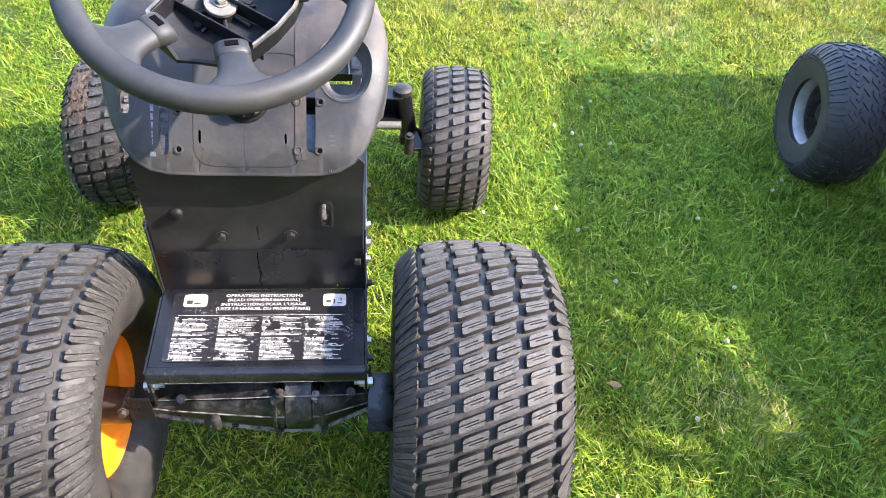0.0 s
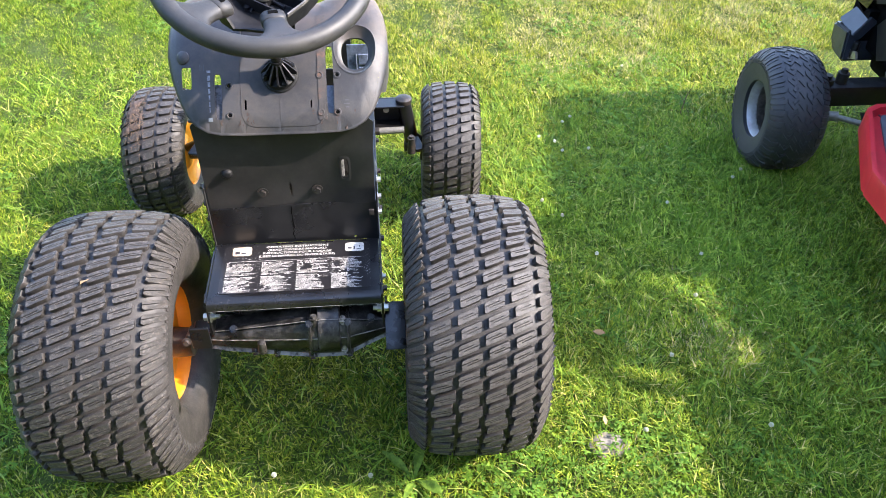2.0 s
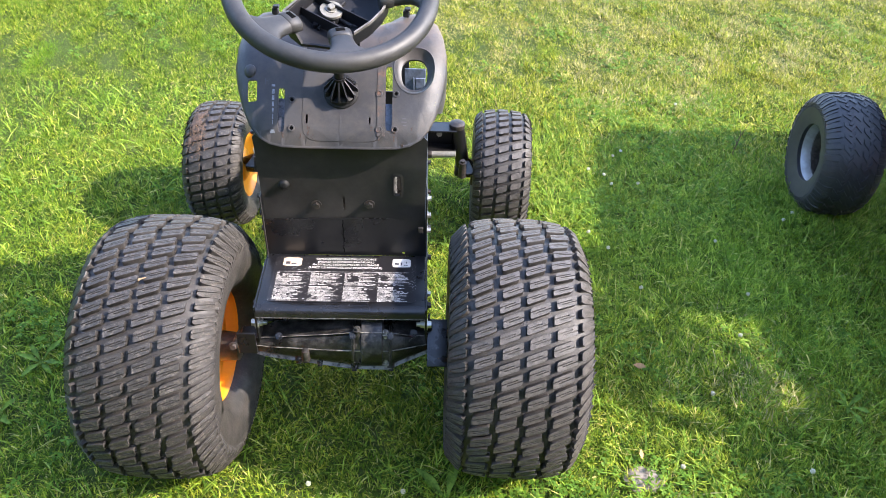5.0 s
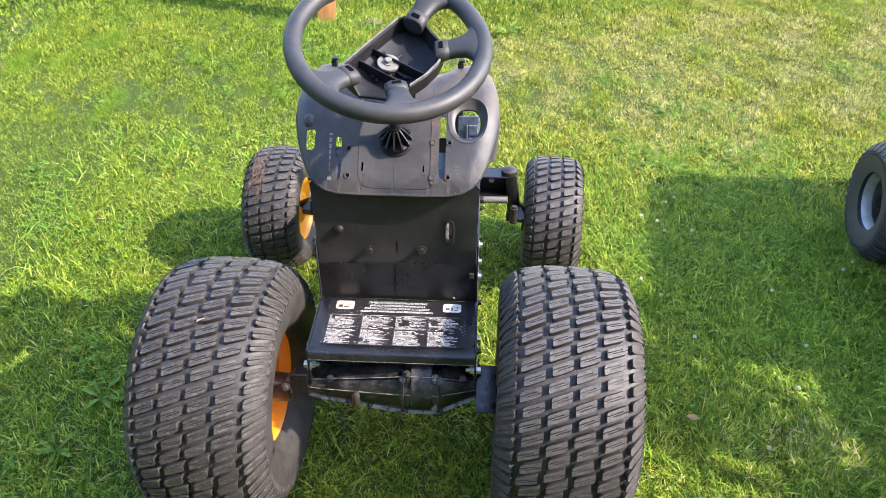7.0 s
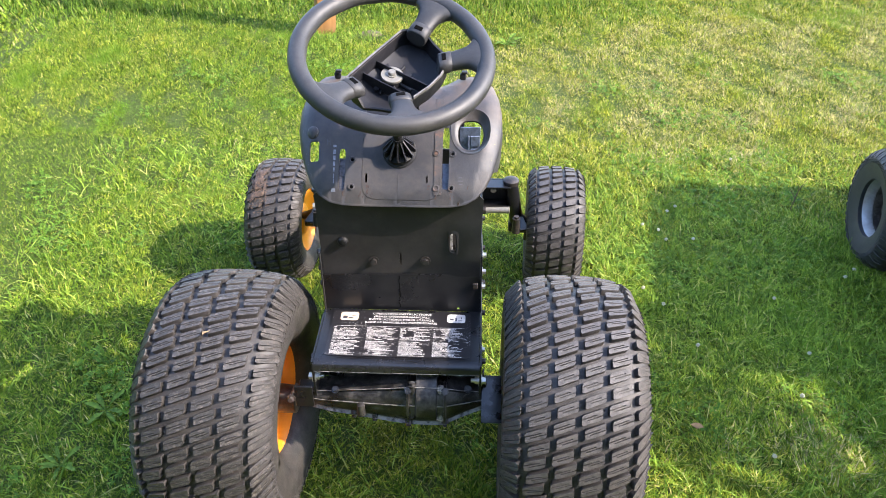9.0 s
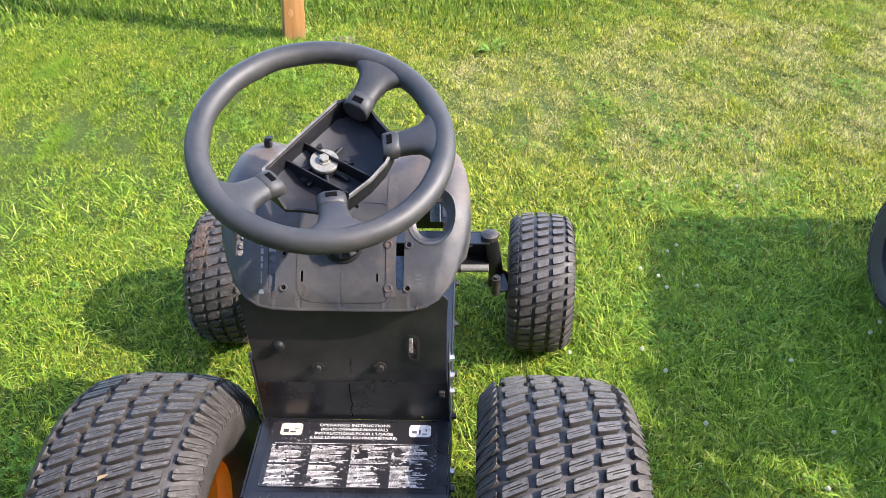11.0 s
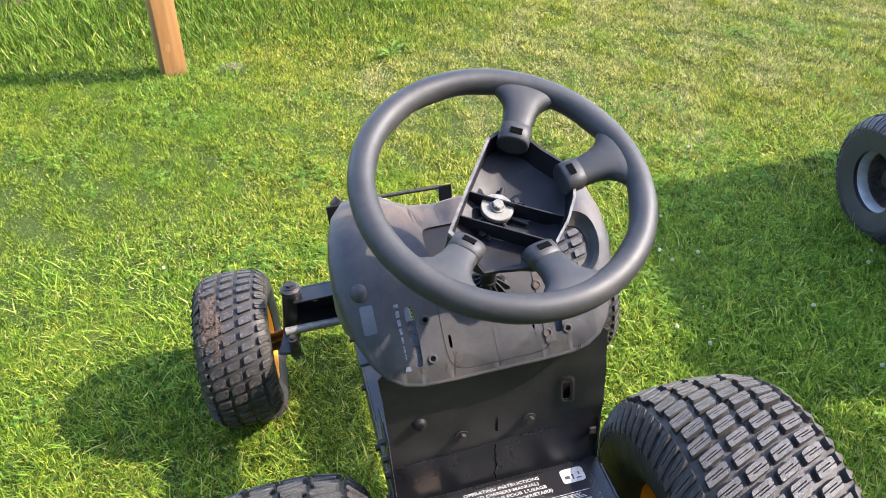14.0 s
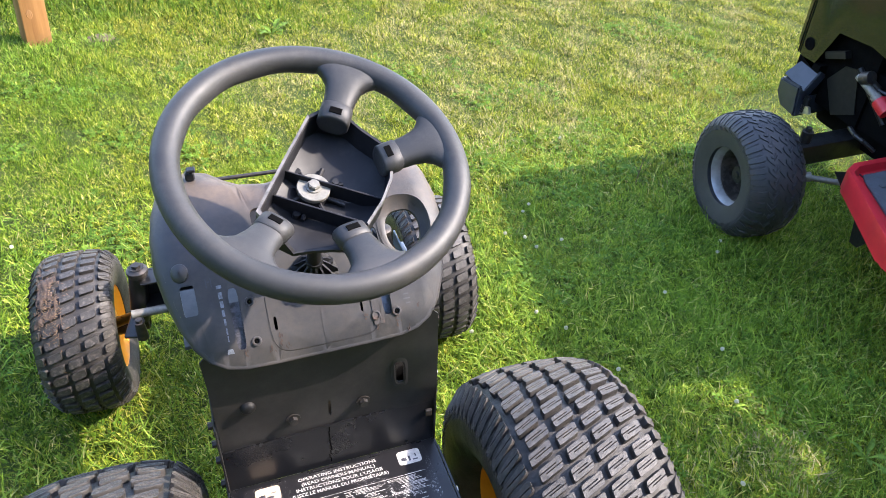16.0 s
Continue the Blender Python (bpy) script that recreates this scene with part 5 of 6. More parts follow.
tick.faces.new([tick.verts.new(on_dash(-0.116 + a, 0.9085 + b, 0.0008)) for a, b in ((-0.004, -0.002), (0.004, -0.002), (0.003, 0.002), (-0.003, 0.002))])
part("scale_mark", tick, FADED_PRINT, dash, "worn pale scale marks", smooth=0)
for cx, cy, w, h in ((-0.130, 0.968, 0.001, 0.008), (-0.124, 0.968, 0.001, 0.008), (-0.127, 0.969, 0.003, 0.001), (0.113, 0.922, 0.009, 0.0012), (0.113, 0.926, 0.007, 0.0012), (0.114, 0.918, 0.006, 0.0012)):
    tick = bmesh.new()
    tick.faces.new([tick.verts.new(on_dash(cx + a, cy + b, 0.0008)) for a, b in ((-w / 2, -h / 2), (w / 2, -h / 2), (w / 2, h / 2), (-w / 2, h / 2))])
    part("faint_mark", tick, DULL_PLATE, dash, smooth=0)
# rust bleeding from the screw holes and the slots
rr = random.Random(9)
for x, y, n, spread, drop in ((-0.0535, 0.912, 6, 0.003, 0.012), (-0.0475, 0.902, 5, 0.003, 0.005), (0.0693, 0.906, 7, 0.005, 0.008), (0.097, 0.906, 7, 0.005, 0.008), (-0.099, 0.905, 4, 0.004, 0.005), (0.1125, 0.897, 4, 0.004, 0.003), (0.128, 0.915, 2, 0.002, 0.002), (-0.066, 0.905, 4, 0.004, 0.006), (0.056, 0.915, 5, 0.002, 0.010)):
    bm = bmesh.new()
    for _ in range(n):
        cx, cy, s = x + rr.gauss(0, spread * 0.6), y + rr.uniform(-drop, drop) * 0.6, rr.uniform(0.0005, 0.0015)
        pts = [bm.verts.new(on_dash(cx + s * math.cos(t) * rr.uniform(0.6, 1.2), max(cy + 1.5 * s * math.sin(t) * rr.uniform(0.6, 1.4), 0.8935), 0.0006)) for t in (0, 1.05, 2.1, 3.14, 4.2, 5.2)]
        bm.faces.new(pts)
    part("rust_stain", bm, RUST_STAIN, dash, "rust stain", smooth=0)
for x, y in ((-0.1248, 1.098), (0.113, 1.099)):
    bm = boxes((x - 0.006, y - 0.005, dash_z(y) - 0.001), (x + 0.006, y + 0.005, dash_z(y) + 0.012), 0.002)
    box(bm, (x - 0.003, y - 0.007, dash_z(y) + 0.0125), (x + 0.008, y + 0.003, dash_z(y) + 0.017), 0.001)
    part("hood_clip", bm, TRAY_PLASTIC, dash, "small black plastic clip")

# ---- the steering column and wheel ----
SW = Matrix.Translation((0.0048, 0.8869, 0.9231)) @ Matrix.Rotation(radians(6.0), 4, "Y") @ Matrix.Rotation(radians(20.4), 4, "X")


def column_boot():
    bm = lathe(bmesh.new(), [(-0.014, 0.030), (-0.006, 0.031), (-0.003, 0.027), (0.000, 0.0150), (0.012, 0.0125), (0.030, 0.0118), (0.034, 0.0118), (0.034, 0.008)], 24, "Z")
    return bm


def boot_fin():
    """One thin web between the bushing's neck and its foot."""
    bm = bmesh.new()
    vs = [[bm.verts.new(p) for p in ((0.010, s, 0.031), (0.020, s, 0.020), (0.033, s, 0.003), (0.033, s, -0.006), (0.010, s, -0.006))] for s in (-0.0013, 0.0013)]
    bm.faces.new(vs[0])
    bm.faces.new(vs[1])
    for i in range(5):
        j = (i + 1) % 5
        bm.faces.new((vs[0][i], vs[0][j], vs[1][j], vs[1][i]))
    return bm


foot, head = on_dash(0.002, 0.957, 0.0), SW @ Vector((0, 0, -0.05))
BOOT = Matrix.Translation(foot) @ (head - foot).to_track_quat("Z", "Y").to_matrix().to_4x4()
column = part("steering_column", rod(bmesh.new(), foot - (head - foot).normalized() * 0.05, head, 0.0088, 18), BOOT_PLASTIC, tractor, "dark steel steering shaft")
BUSH = BOOT @ Matrix.Translation((0, 0, 0.006)) @ Matrix.Diagonal((0.9, 0.9, 0.9, 1))
part("column_boot", column_boot(), BOOT_PLASTIC, column, "black finned plastic bushing", m=BUSH)
for k in range(12):
    part("boot_fin", boot_fin(), TRAY_PLASTIC, column, m=BUSH @ Matrix.Rotation(2 * math.pi * k / 12, 4, "Z"))
for a in (0.5, 3.6):
    x, y = 0.026 * math.cos(a), 0.026 * math.sin(a)
    part("boot_screw", rod(bmesh.new(), (x, y, -0.006), (x, y, 0.008), 0.006, 10), BOOT_PLASTIC, column, m=BUSH)
bm = lathe(bmesh.new(), [(0.0, 0.031), (0.0015, 0.0305), (0.003, 0.027), (0.003, 0.009)], 28, "Z")
part("boot_flange", bm, BOOT_PLASTIC, column, m=Matrix.Translation(on_dash(0.002, 0.957, 0.0012)) @ dash_normal(0.957).to_track_quat("Z", "Y").to_matrix().to_4x4())


def wheel_rim():
    bm = bmesh.new()
    rings = []
    for i in range(96):
        t = 2 * math.pi * i / 96
        ring = []
        for k in range(18):
            p = 2 * math.pi * k / 18
            # finger bumps under the rim on the inside
            r = 0.0146 + (0.0006 * math.sin(t * 110) if 8 < k < 14 else 0.0)
            rr = 0.1493 + r * math.cos(p)
            ring.append(bm.verts.new((rr * math.cos(t), rr * math.sin(t), r * 1.03 * math.sin(p))))
        rings.append(ring)
    for i in range(96):
        p, q = rings[i], rings[(i + 1) % 96]
        for k in range(18):
            j = (k + 1) % 18
            bm.faces.new((p[k], p[j], q[j], q[k]))
    return bm


steer = part("steering_wheel", wheel_rim(), WHEEL_PLASTIC, tractor, "black moulded plastic steering wheel with its centre cap missing", SW, 60)
SPOKES = (65.0, 9.5, 229.5, 285.0)


def spoke(angle):
    """A thick spoke that flares into the rim and ends in a slotted socket."""
    bm = bmesh.new()
    m = Matrix.Rotation(radians(angle), 4, "Z")
    rings = []
    for r, hw, ht, z in ((0.146, 0.050, 0.0105, 0.000), (0.138, 0.0385, 0.0115, -0.001), (0.130, 0.0285, 0.012, -0.003), (0.120, 0.0215, 0.012, -0.0055), (0.108, 0.0182, 0.012, -0.009), (0.0955, 0.0170, 0.0120, -0.013), (0.0935, 0.0170, 0.0120, -0.0135), (0.0925, 0.0182, 0.0134, -0.0138), (0.082, 0.0184, 0.0138, -0.0165), (0.0745, 0.0182, 0.0138, -0.019), (0.0730, 0.0170, 0.0125, -0.0195), (0.0732, 0.0140, 0.0095, -0.0195)):
        ring = []
        for k in range(20):
            t = 2 * math.pi * k / 20
            c, s = math.cos(t), math.sin(t)
            y = hw * math.copysign(abs(c) ** 0.8, c)
            x = math.sqrt(max(r * r - y * y, 0.0004)) if r > 0.125 else r
            ring.append(bm.verts.new(m @ Vector((x, y, z + ht * math.copysign(abs(s) ** 0.8, s)))))
        rings.append(ring)
    for p, q in zip(rings, rings[1:]):
        for k in range(20):
            j = (k + 1) % 20
            bm.faces.new((p[k], p[j], q[j], q[k]))
    bm.faces.new(rings[-1])
    return bm


for a in SPOKES:
    part("spoke", spoke(a), WHEEL_PLASTIC, steer, "", SW, 60)
    m = SW @ Matrix.Rotation(radians(a), 4, "Z") @ Matrix.Translation((0.0815, 0, -0.0027)) @ Matrix.Rotation(radians(-13), 4, "Y")
    # raised black block; its colour stands for the shade in the slot
    part("socket_slot", boxes((-0.0034, -0.0068, -0.002), (0.0034, 0.0068, 0.0006)), DEEP_BLACK, steer, "dark empty clip slot", m)

TRAY = [(-0.068, -0.042), (-0.030, 0.022), (0.006, 0.080), (0.020, 0.087), (0.050, 0.076), (0.062, 0.058), (0.083, 0.034), (0.088, 0.012), (0.080, -0.014), (0.064, -0.042), (0.041, -0.070), (0.022, -0.084), (0.004, -0.081), (-0.016, -0.080), (-0.036, -0.081), (-0.055, -0.066)]


def hub_tray():
    """The open tray in the middle: a dished floor with thin upright walls."""
    bm = bmesh.new()
    n = len(TRAY)
    cx = sum(p[0] for p in TRAY) / n
    cy = sum(p[1] for p in TRAY) / n
    rings = []
    for f, z in ((1.0, -0.016), (0.955, -0.016), (0.94, -0.046), (0.6, -0.056), (0.25, -0.058)):
        rings.append([bm.verts.new((cx + (x - cx) * f, cy + (y - cy) * f, z - (0.024 if 11 <= i <= 14 and z > -0.03 else 0.0))) for i, (x, y) in enumerate(TRAY)])
    under = [[bm.verts.new((cx + (x - cx) * f, cy + (y - cy) * f, z)) for x, y in TRAY] for f, z in ((1.0, -0.045), (0.7, -0.066), (0.3, -0.072))]
    for seq in (rings, [rings[0]] + under):
        for p, q in zip(seq, seq[1:]):
            for i in range(n):
                j = (i + 1) % n
                bm.faces.new((p[i], p[j], q[j], q[i]))
    bm.faces.new(rings[-1])
    bm.faces.new(under[-1])
    return bm


part("hub_tray", hub_tray(), TRAY_PLASTIC, steer, "open black plastic hub tray with ribs", SW, 40)

cx, cy = sum(p[0] for p in TRAY) / len(TRAY), sum(p[1] for p in TRAY) / len(TRAY)
# paler strips along the tops of two walls
for run in ((15, 0, 1, 2), (6, 7, 8, 9, 10)):
    bm = bmesh.new()
    rows = []
    for i in run:
        x, y = TRAY[i]
        rows.append([bm.verts.new((cx + (x - cx) * f, cy + (y - cy) * f, z)) for f, z in ((1.012, -0.020), (1.008, -0.0152), (0.958, -0.0152), (0.952, -0.020))])
    for p, q in zip(rows, rows[1:]):
        for i in range(3):
            bm.faces.new((p[i], p[i + 1], q[i + 1], q[i]))
    part("tray_edge", bm, PALE_PLASTIC, steer, "pale wall edge", SW, 40)


def hub_ribs():
    bm = bmesh.new()
    for (ax, ay), (bx, by) in (((-0.030, 0.021), (0.068, -0.026)), ((-0.046, -0.010), (0.050, -0.058)), ((-0.030, 0.021), (-0.046, -0.010))):
        d = Vector((bx - ax, by - ay, 0))
        m = Matrix.Translation((ax, ay, 0)) @ Matrix.Rotation(math.atan2(d.y, d.x), 4, "Z")
        box(bm, (0, -0.0011, -0.056), (d.length, 0.0011, -0.034), 0.0005, 1, m)
    for k in range(8):
        a = k * math.pi / 4 + 0.3
        rod(bm, (0.016 * math.cos(a), 0.016 * math.sin(a), -0.052), (0.037 * math.cos(a), 0.037 * math.sin(a), -0.054), 0.0028, 8)
    for x, y in ((0.028, 0.012), (-0.022, -0.026), (0.022, -0.034), (-0.012, 0.030)):
        rod(bm, (x, y, -0.057), (x, y, -0.049), 0.0042, 10)
    lathe_bm = bmesh.new()
    lathe(lathe_bm, [(-0.060, 0.0165), (-0.046, 0.0165), (-0.046, 0.008)], 24, "Z")
    me = bpy.data.meshes.new("t")
    lathe_bm.to_mesh(me)
    lathe_bm.free()
    bm.from_mesh(me)
    bpy.data.meshes.remove(me)
    return bm


part("hub_rib", hub_ribs(), TRAY_PLASTIC, steer, "", SW, 40)
bm = lathe(bmesh.new(), [(-0.046, 0.006), (-0.046, 0.0176), (-0.0452, 0.0183), (-0.0412, 0.0183), (-0.0404, 0.0176), (-0.0404, 0.003)], 36, "Z")
part("washer", bm, WASHER_STEEL, steer, "large dull steel washer", SW)
bm = lathe(bmesh.new(), [(-0.0404, 0.0085), (-0.0388, 0.0085), (-0.0388, 0.003)], 24, "Z")
rod(bm, (0, 0, -0.0388), (0, 0, -0.0342), 0.0066, 6)
rod(bm, (0, 0, -0.0342), (0, 0, -0.0334), 0.0053, 12)
part("centre_bolt", bm, WASHER_STEEL, steer, "hexagon steel bolt", SW)

# ---- front axle ----
bm = boxes((-0.262, 1.508, 0.266), (0.236, 1.514, 0.334), 0.001)
box(bm, (-0.262, 1.466, 0.329), (0.236, 1.5079, 0.334), 0.001)
box(bm, (-0.262, 1.466, 0.266), (0.236, 1.5079, 0.271), 0.001)
axle = part("front_axle", bm, BLACK_PAINT, tractor, "black steel channel front axle")
for s, xt, xb, zt, zb in ((-1, -0.263, -0.281, 0.348, 0.225), (1, 0.236, 0.256, 0.338, 0.215)):
    bm = rod(bmesh.new(), (xb, 1.492, zb), (xt, 1.490, zt), 0.0185, 20, 0.0175)
    part("kingpin_tube", bm, BLACK_PAINT, axle)
    bm = lathe(bmesh.new(), [(-0.006, 0.0195), (0.0, 0.021), (0.006, 0.0205), (0.010, 0.015), (0.012, 0.008), (0.0125, 0.001)], 20, "Z")
    if s < 0:
        hex_bolt(bm, (0, 0, 0.011), (0, 0, 1), 0.009, 0.006, True)
    part("kingpin_cap", bm, DARK_STEEL, axle, m=Matrix.Translation((xt, 1.490, zt)))
    bm = rod(bmesh.new(), (xb, 1.492, zb + 0.012), (s * 0.37, 1.552 if s < 0 else 1.530, 0.165), 0.0105, 14)
    part("spindle", bm, BLACK_PAINT, axle)
    bm = boxes((-0.013, -0.075, -0.004), (0.013, 0.010, 0.004), 0.002, 1, Matrix.Translation((xb, 1.495, zb + 0.016)) @ Matrix.Rotation(radians(s * 14), 4, "Z"))
    part("steering_arm", bm, BLACK_PAINT, axle)
    bm = rod(bmesh.new(), (s * 0.160, 1.458, 0.268), (xt - s * 0.002 if s > 0 else -0.290, 1.452, 0.274), 0.0088, 16)
    part("tie_rod_sleeve", bm, WASHER_STEEL, axle, "dull grey tie rod sleeve")
    bm = rod(bmesh.new(), (s * 0.150, 1.459, 0.267), (s * 0.172, 1.4575, 0.2685), 0.0108, 6)
    part("lock_nut", bm, DARK_STEEL, axle)
    bm = rod(bmesh.new(), (xb - s * 0.004, 1.425, zb + 0.008), (xb - s * 0.004, 1.425, zb + 0.05), 0.0115, 14, 0.009)
    hex_bolt(bm, (xb - s * 0.004, 1.425, zb + 0.05), (0, 0, 1), 0.007, 0.006)
    part("ball_joint", bm, DARK_STEEL, axle)
    part("channel_bolt", hex_bolt(bmesh.new(), (xt - s * 0.045, 1.508, 0.300), (0, -1, 0), 0.005, 0.004), ZINC, axle)
bm = rod(bmesh.new(), (-0.156, 1.458, 0.268), (0.156, 1.458, 0.268), 0.0065, 12)
part("tie_rod", bm, DARK_STEEL, axle)
# a bent black hose hanging beside a wheel
bm = bmesh.new()
pts = [(0.262, 1.49, 0.235), (0.280, 1.485, 0.222), (0.288, 1.48, 0.195), (0.284, 1.475, 0.165)]
for p, q in zip(pts, pts[1:]):
    rod(bm, p, q, 0.0085, 10)
part("bent_arm", bm, BLACK_PAINT, axle)
bm = boxes((-0.156, 1.612, 0.27), (0.156, 1.616, 0.366), 0.001)
part("front_cross_member", bm, BLACK_PAINT, tractor)
for x in (-0.145, 0.095):
    bm = boxes((x - 0.014, 1.585, 0.36), (x + 0.014, 1.588, 0.468), 0.001)
    box(bm, (x - 0.014, 1.5881, 0.445), (x + 0.014, 1.612, 0.449), 0.001)
    part("hood_pivot", bm, BLACK_PAINT, tractor)
part("pivot_rod", rod(bmesh.new(), (-0.14, 1.60, 0.462), (0.09, 1.60, 0.457), 0.0042, 12), DARK_STEEL, tractor, "thin black pivot rod")
bm = rod(bmesh.new(), (-0.146, 1.596, 0.462), (-0.130, 1.60, 0.476), 0.008, 12)
part("rod_nut", bm, DARK_STEEL, tractor)


# dry clippings stuck to a front tyre
def clippings(n, seed, fn, size):
    r = random.Random(seed)
    bm = bmesh.new()
    for _ in range(n):
        c, nrm = fn(r)
        a = r.uniform(0, math.pi)
        t = nrm.orthogonal().normalized()
        t = Matrix.Rotation(a, 3, nrm) @ t
        s = nrm.cross(t)
        ln, w = r.uniform(0.4, 1.0) * size, r.uniform(0.0003, 0.0008)
        lift = r.uniform(0.0005, 0.0025)
        pts = [c - t * ln + nrm * lift * 0.3, c + nrm * lift, c + t * ln + nrm * lift * r.uniform(-0.2, 1.2)]
        rows = [(bm.verts.new(p - s * w), bm.verts.new(p + s * w)) for p in pts]
        for p, q in zip(rows, rows[1:]):
            bm.faces.new((p[0], p[1], q[1], q[0]))
    return bm


def on_front_tyre(r):
    w = r.gauss(-0.034, 0.014)
    a = radians(r.gauss(118, 13))
    sec = section(0.1735, 0.158, 0.090)
    x, rad, nx, nr = on_section(sec, -w)
    n = Vector((-nx, nr * math.cos(a), nr * math.sin(a)))
    m = pose(-0.395, 1.552, 0.166, 0, 0, -3.0)
    return m @ Vector((-x, rad * math.cos(a), rad * math.sin(a))), (m.to_3x3() @ n).normalized()


mud = bmesh.new()
sec = section(0.1728, 0.1585, 0.090)
mm = pose(-0.395, 1.552, 0.166, 0, 0, -3.0)
grid = {}
for i in range(34):
    for j in range(46):
        w, a = 0.010 + 0.0016 * i, radians(88 + 1.25 * j)
        n1 = noise.noise((w * 60, a * 10, 0.5)) + 0.6 * noise.noise((w * 200, a * 34, 2.5))
        fall = 1.0 - ((i - 17) / 17) ** 2 - ((j - 22) / 23) ** 2
        h = 0.0035 * (n1 + fall * 0.55 - 0.15)
        x, rad, nx, nr = on_section(sec, w)
        if h > 0.0006:
            grid[i, j] = mud.verts.new(mm @ Vector((-(x + nx * h), (rad + nr * h) * math.cos(a), (rad + nr * h) * math.sin(a))))
for i in range(33):
    for j in range(45):
        q = [grid.get(k) for k in ((i, j), (i + 1, j), (i + 1, j + 1), (i, j + 1))]
        if all(q):
            mud.faces.new(q)
single("dried_mud", mud, MUD, "crust of dried brown mud on a front tyre", "mud", smooth=50)
bm = clippings(260, 21, on_front_tyre, 0.0042)
single("dry_grass_clippings", bm, DRY_STRAW, "brown dry grass clippings stuck on a tyre", "clippings", kind="stuff", smooth=0)
bm = bmesh.new()
lp = [(0.0, 0.0), (0.006, 0.005), (0.012, 0.004), (0.016, -0.002), (0.009, -0.006), (0.003, -0.004)]
bm.faces.new([bm.verts.new((x, y, 0.002 * math.sin(x * 300))) for x, y in lp])
thicken(bm, (0, 0, 0.0006))
single("dry_leaf", bm, DRY_LEAF, "small yellow dry leaf lying on a rear tyre", "leaf", m=pose(-0.325, 0.70, 0.4895, -20, 0, 60))

# ---- the second tractor ----
mower = thing("garden_tractor", pose(1.9, 1.0, 0), "parked garden tractor with a green-tinted black hood and red footrests", "garden tractor")


def chevron_tyre(R, W, rim, depth, count):
    """A front tyre with close zigzag blocks over the crown, short bars at the shoulders and fine ribs below them."""
    sec = section(R - depth, W - depth, rim, 2.4)
    bm = bmesh.new()
    prof = sec[0]
    seg = 72
    lathe(bm, prof + [(prof[-1][0] * 0.86, rim * 0.98), (prof[0][0] * 0.86, rim * 0.98)], seg, closed=True)
    inside = bm.verts[:][-seg]
    feet = {}

    def at(w, a, h):
        x, r, nx, nr = on_section(sec, w)
        return bm.verts.new((x + nx * h, (r + nr * h) * math.cos(a), (r + nr * h) * math.sin(a)))

    step = 2 * math.pi / count
    k_w = W / 0.168

    def bar(path, half, high=1.0):
        path = [(w * k_w, a) for w, a in path]
        base = [(at(w, a - half, -0.001), at(w, a - half * 0.82, depth * high), at(w, a + half * 0.82, depth * high), at(w, a + half, -0.001)) for w, a in path]
        for p, q in zip(base, base[1:]):
            for i in range(3):
                bm.faces.new((p[i], p[i + 1], q[i + 1], q[i]))
        bm.faces.new(base[0])
        bm.faces.new(base[-1])
        feet.setdefault(round(path[1][0], 4), []).append((base[1][0], base[1][3]))

    for k in range(count):
        a = k * step
        # two interlocking zigzags, with a small block between their turns
        bar([(-0.046, a), (-0.030, a + step * 0.55), (-0.018, a + step * 0.05), (-0.004, a + step * 0.60)], step * 0.20)
        bar([(0.004, a + step * 0.50), (0.018, a + step * 1.05), (0.030, a + step * 0.55), (0.046, a + step * 1.10)], step * 0.20)
        bar([(-0.034, a + step * 0.02), (-0.027, a + step * 0.08), (-0.020, a - step * 0.28)], step * 0.10, 0.8)
        bar([(0.020, a + step * 0.55), (0.027, a + step * 0.60), (0.034, a + step * 0.25)], step * 0.10, 0.8)
        for s in (-1, 1):
            o = 0.0 if s < 0 else step * 0.5
            bar([(s * 0.052, a + o), (s * 0.062, a + o + step * 0.06), (s * 0.074, a + o + step * 0.06), (s * 0.092, a + o)], step * 0.26)
            bar([(s * 0.056, a + o + step * 0.5), (s * 0.066, a + o + step * 0.54), (s * 0.088, a + o + step * 0.52)], step * 0.15, 0.7)
            for f in (0.0, 0.25, 0.5, 0.75):
                bar([(s * 0.095, a + step * f), (s * 0.102, a + step * f), (s * 0.112, a + step * f)], step * 0.07, 0.35)
    # below the skin each bar is joined to the next of its row, the last to the bead
    for row in feet.values():
        for (p, q), (p2, _) in zip(row, row[1:] + [(inside, None)]):
            bm.faces.new((p, q, p2))
    return bm


def deep_rim(rim, W):
    b = W * 0.38
    bm = lathe(bmesh.new(), [(-b - 0.003, rim * 1.07), (-b - 0.004, rim * 1.02), (-b + 0.006, rim * 0.93), (-b + 0.020, rim * 0.885), (-b + 0.030, rim * 0.87)], 48)
    return lathe(bm, [(0.010, rim * 0.93), (b + 0.002, rim * 0.95), (b + 0.004, rim * 1.06)], 48)


def rim_bowl(rim, W):
    """The inside of a deep rim, down to its disc."""
    b = W * 0.38
    return lathe(bmesh.new(), [(-b + 0.028, rim * 0.872), (0.010, rim * 0.86), (0.040, rim * 0.84), (0.050, rim * 0.68), (0.058, rim * 0.5), (0.050, rim * 0.33), (0.050, 0.02)], 48)


FW = pose(1.355, 1.655, 0.170, 15, 0, -6)
w = part("front_wheel", deep_rim(0.088, 0.165), SILVER_PAINT, mower, "silver steel wheel with a grey tyre", FW, 40)
part("tyre", chevron_tyre(0.181, 0.168, 0.086, 0.0034, 34), GREY_RUBBER, w, "", FW, 40)
# the bowl's colour holds its shade along with the dirt
part("wheel_disc", rim_bowl(0.088, 0.165), DARK_DISC, w, "dirty silver inside of the rim, darkened for its shade", FW)
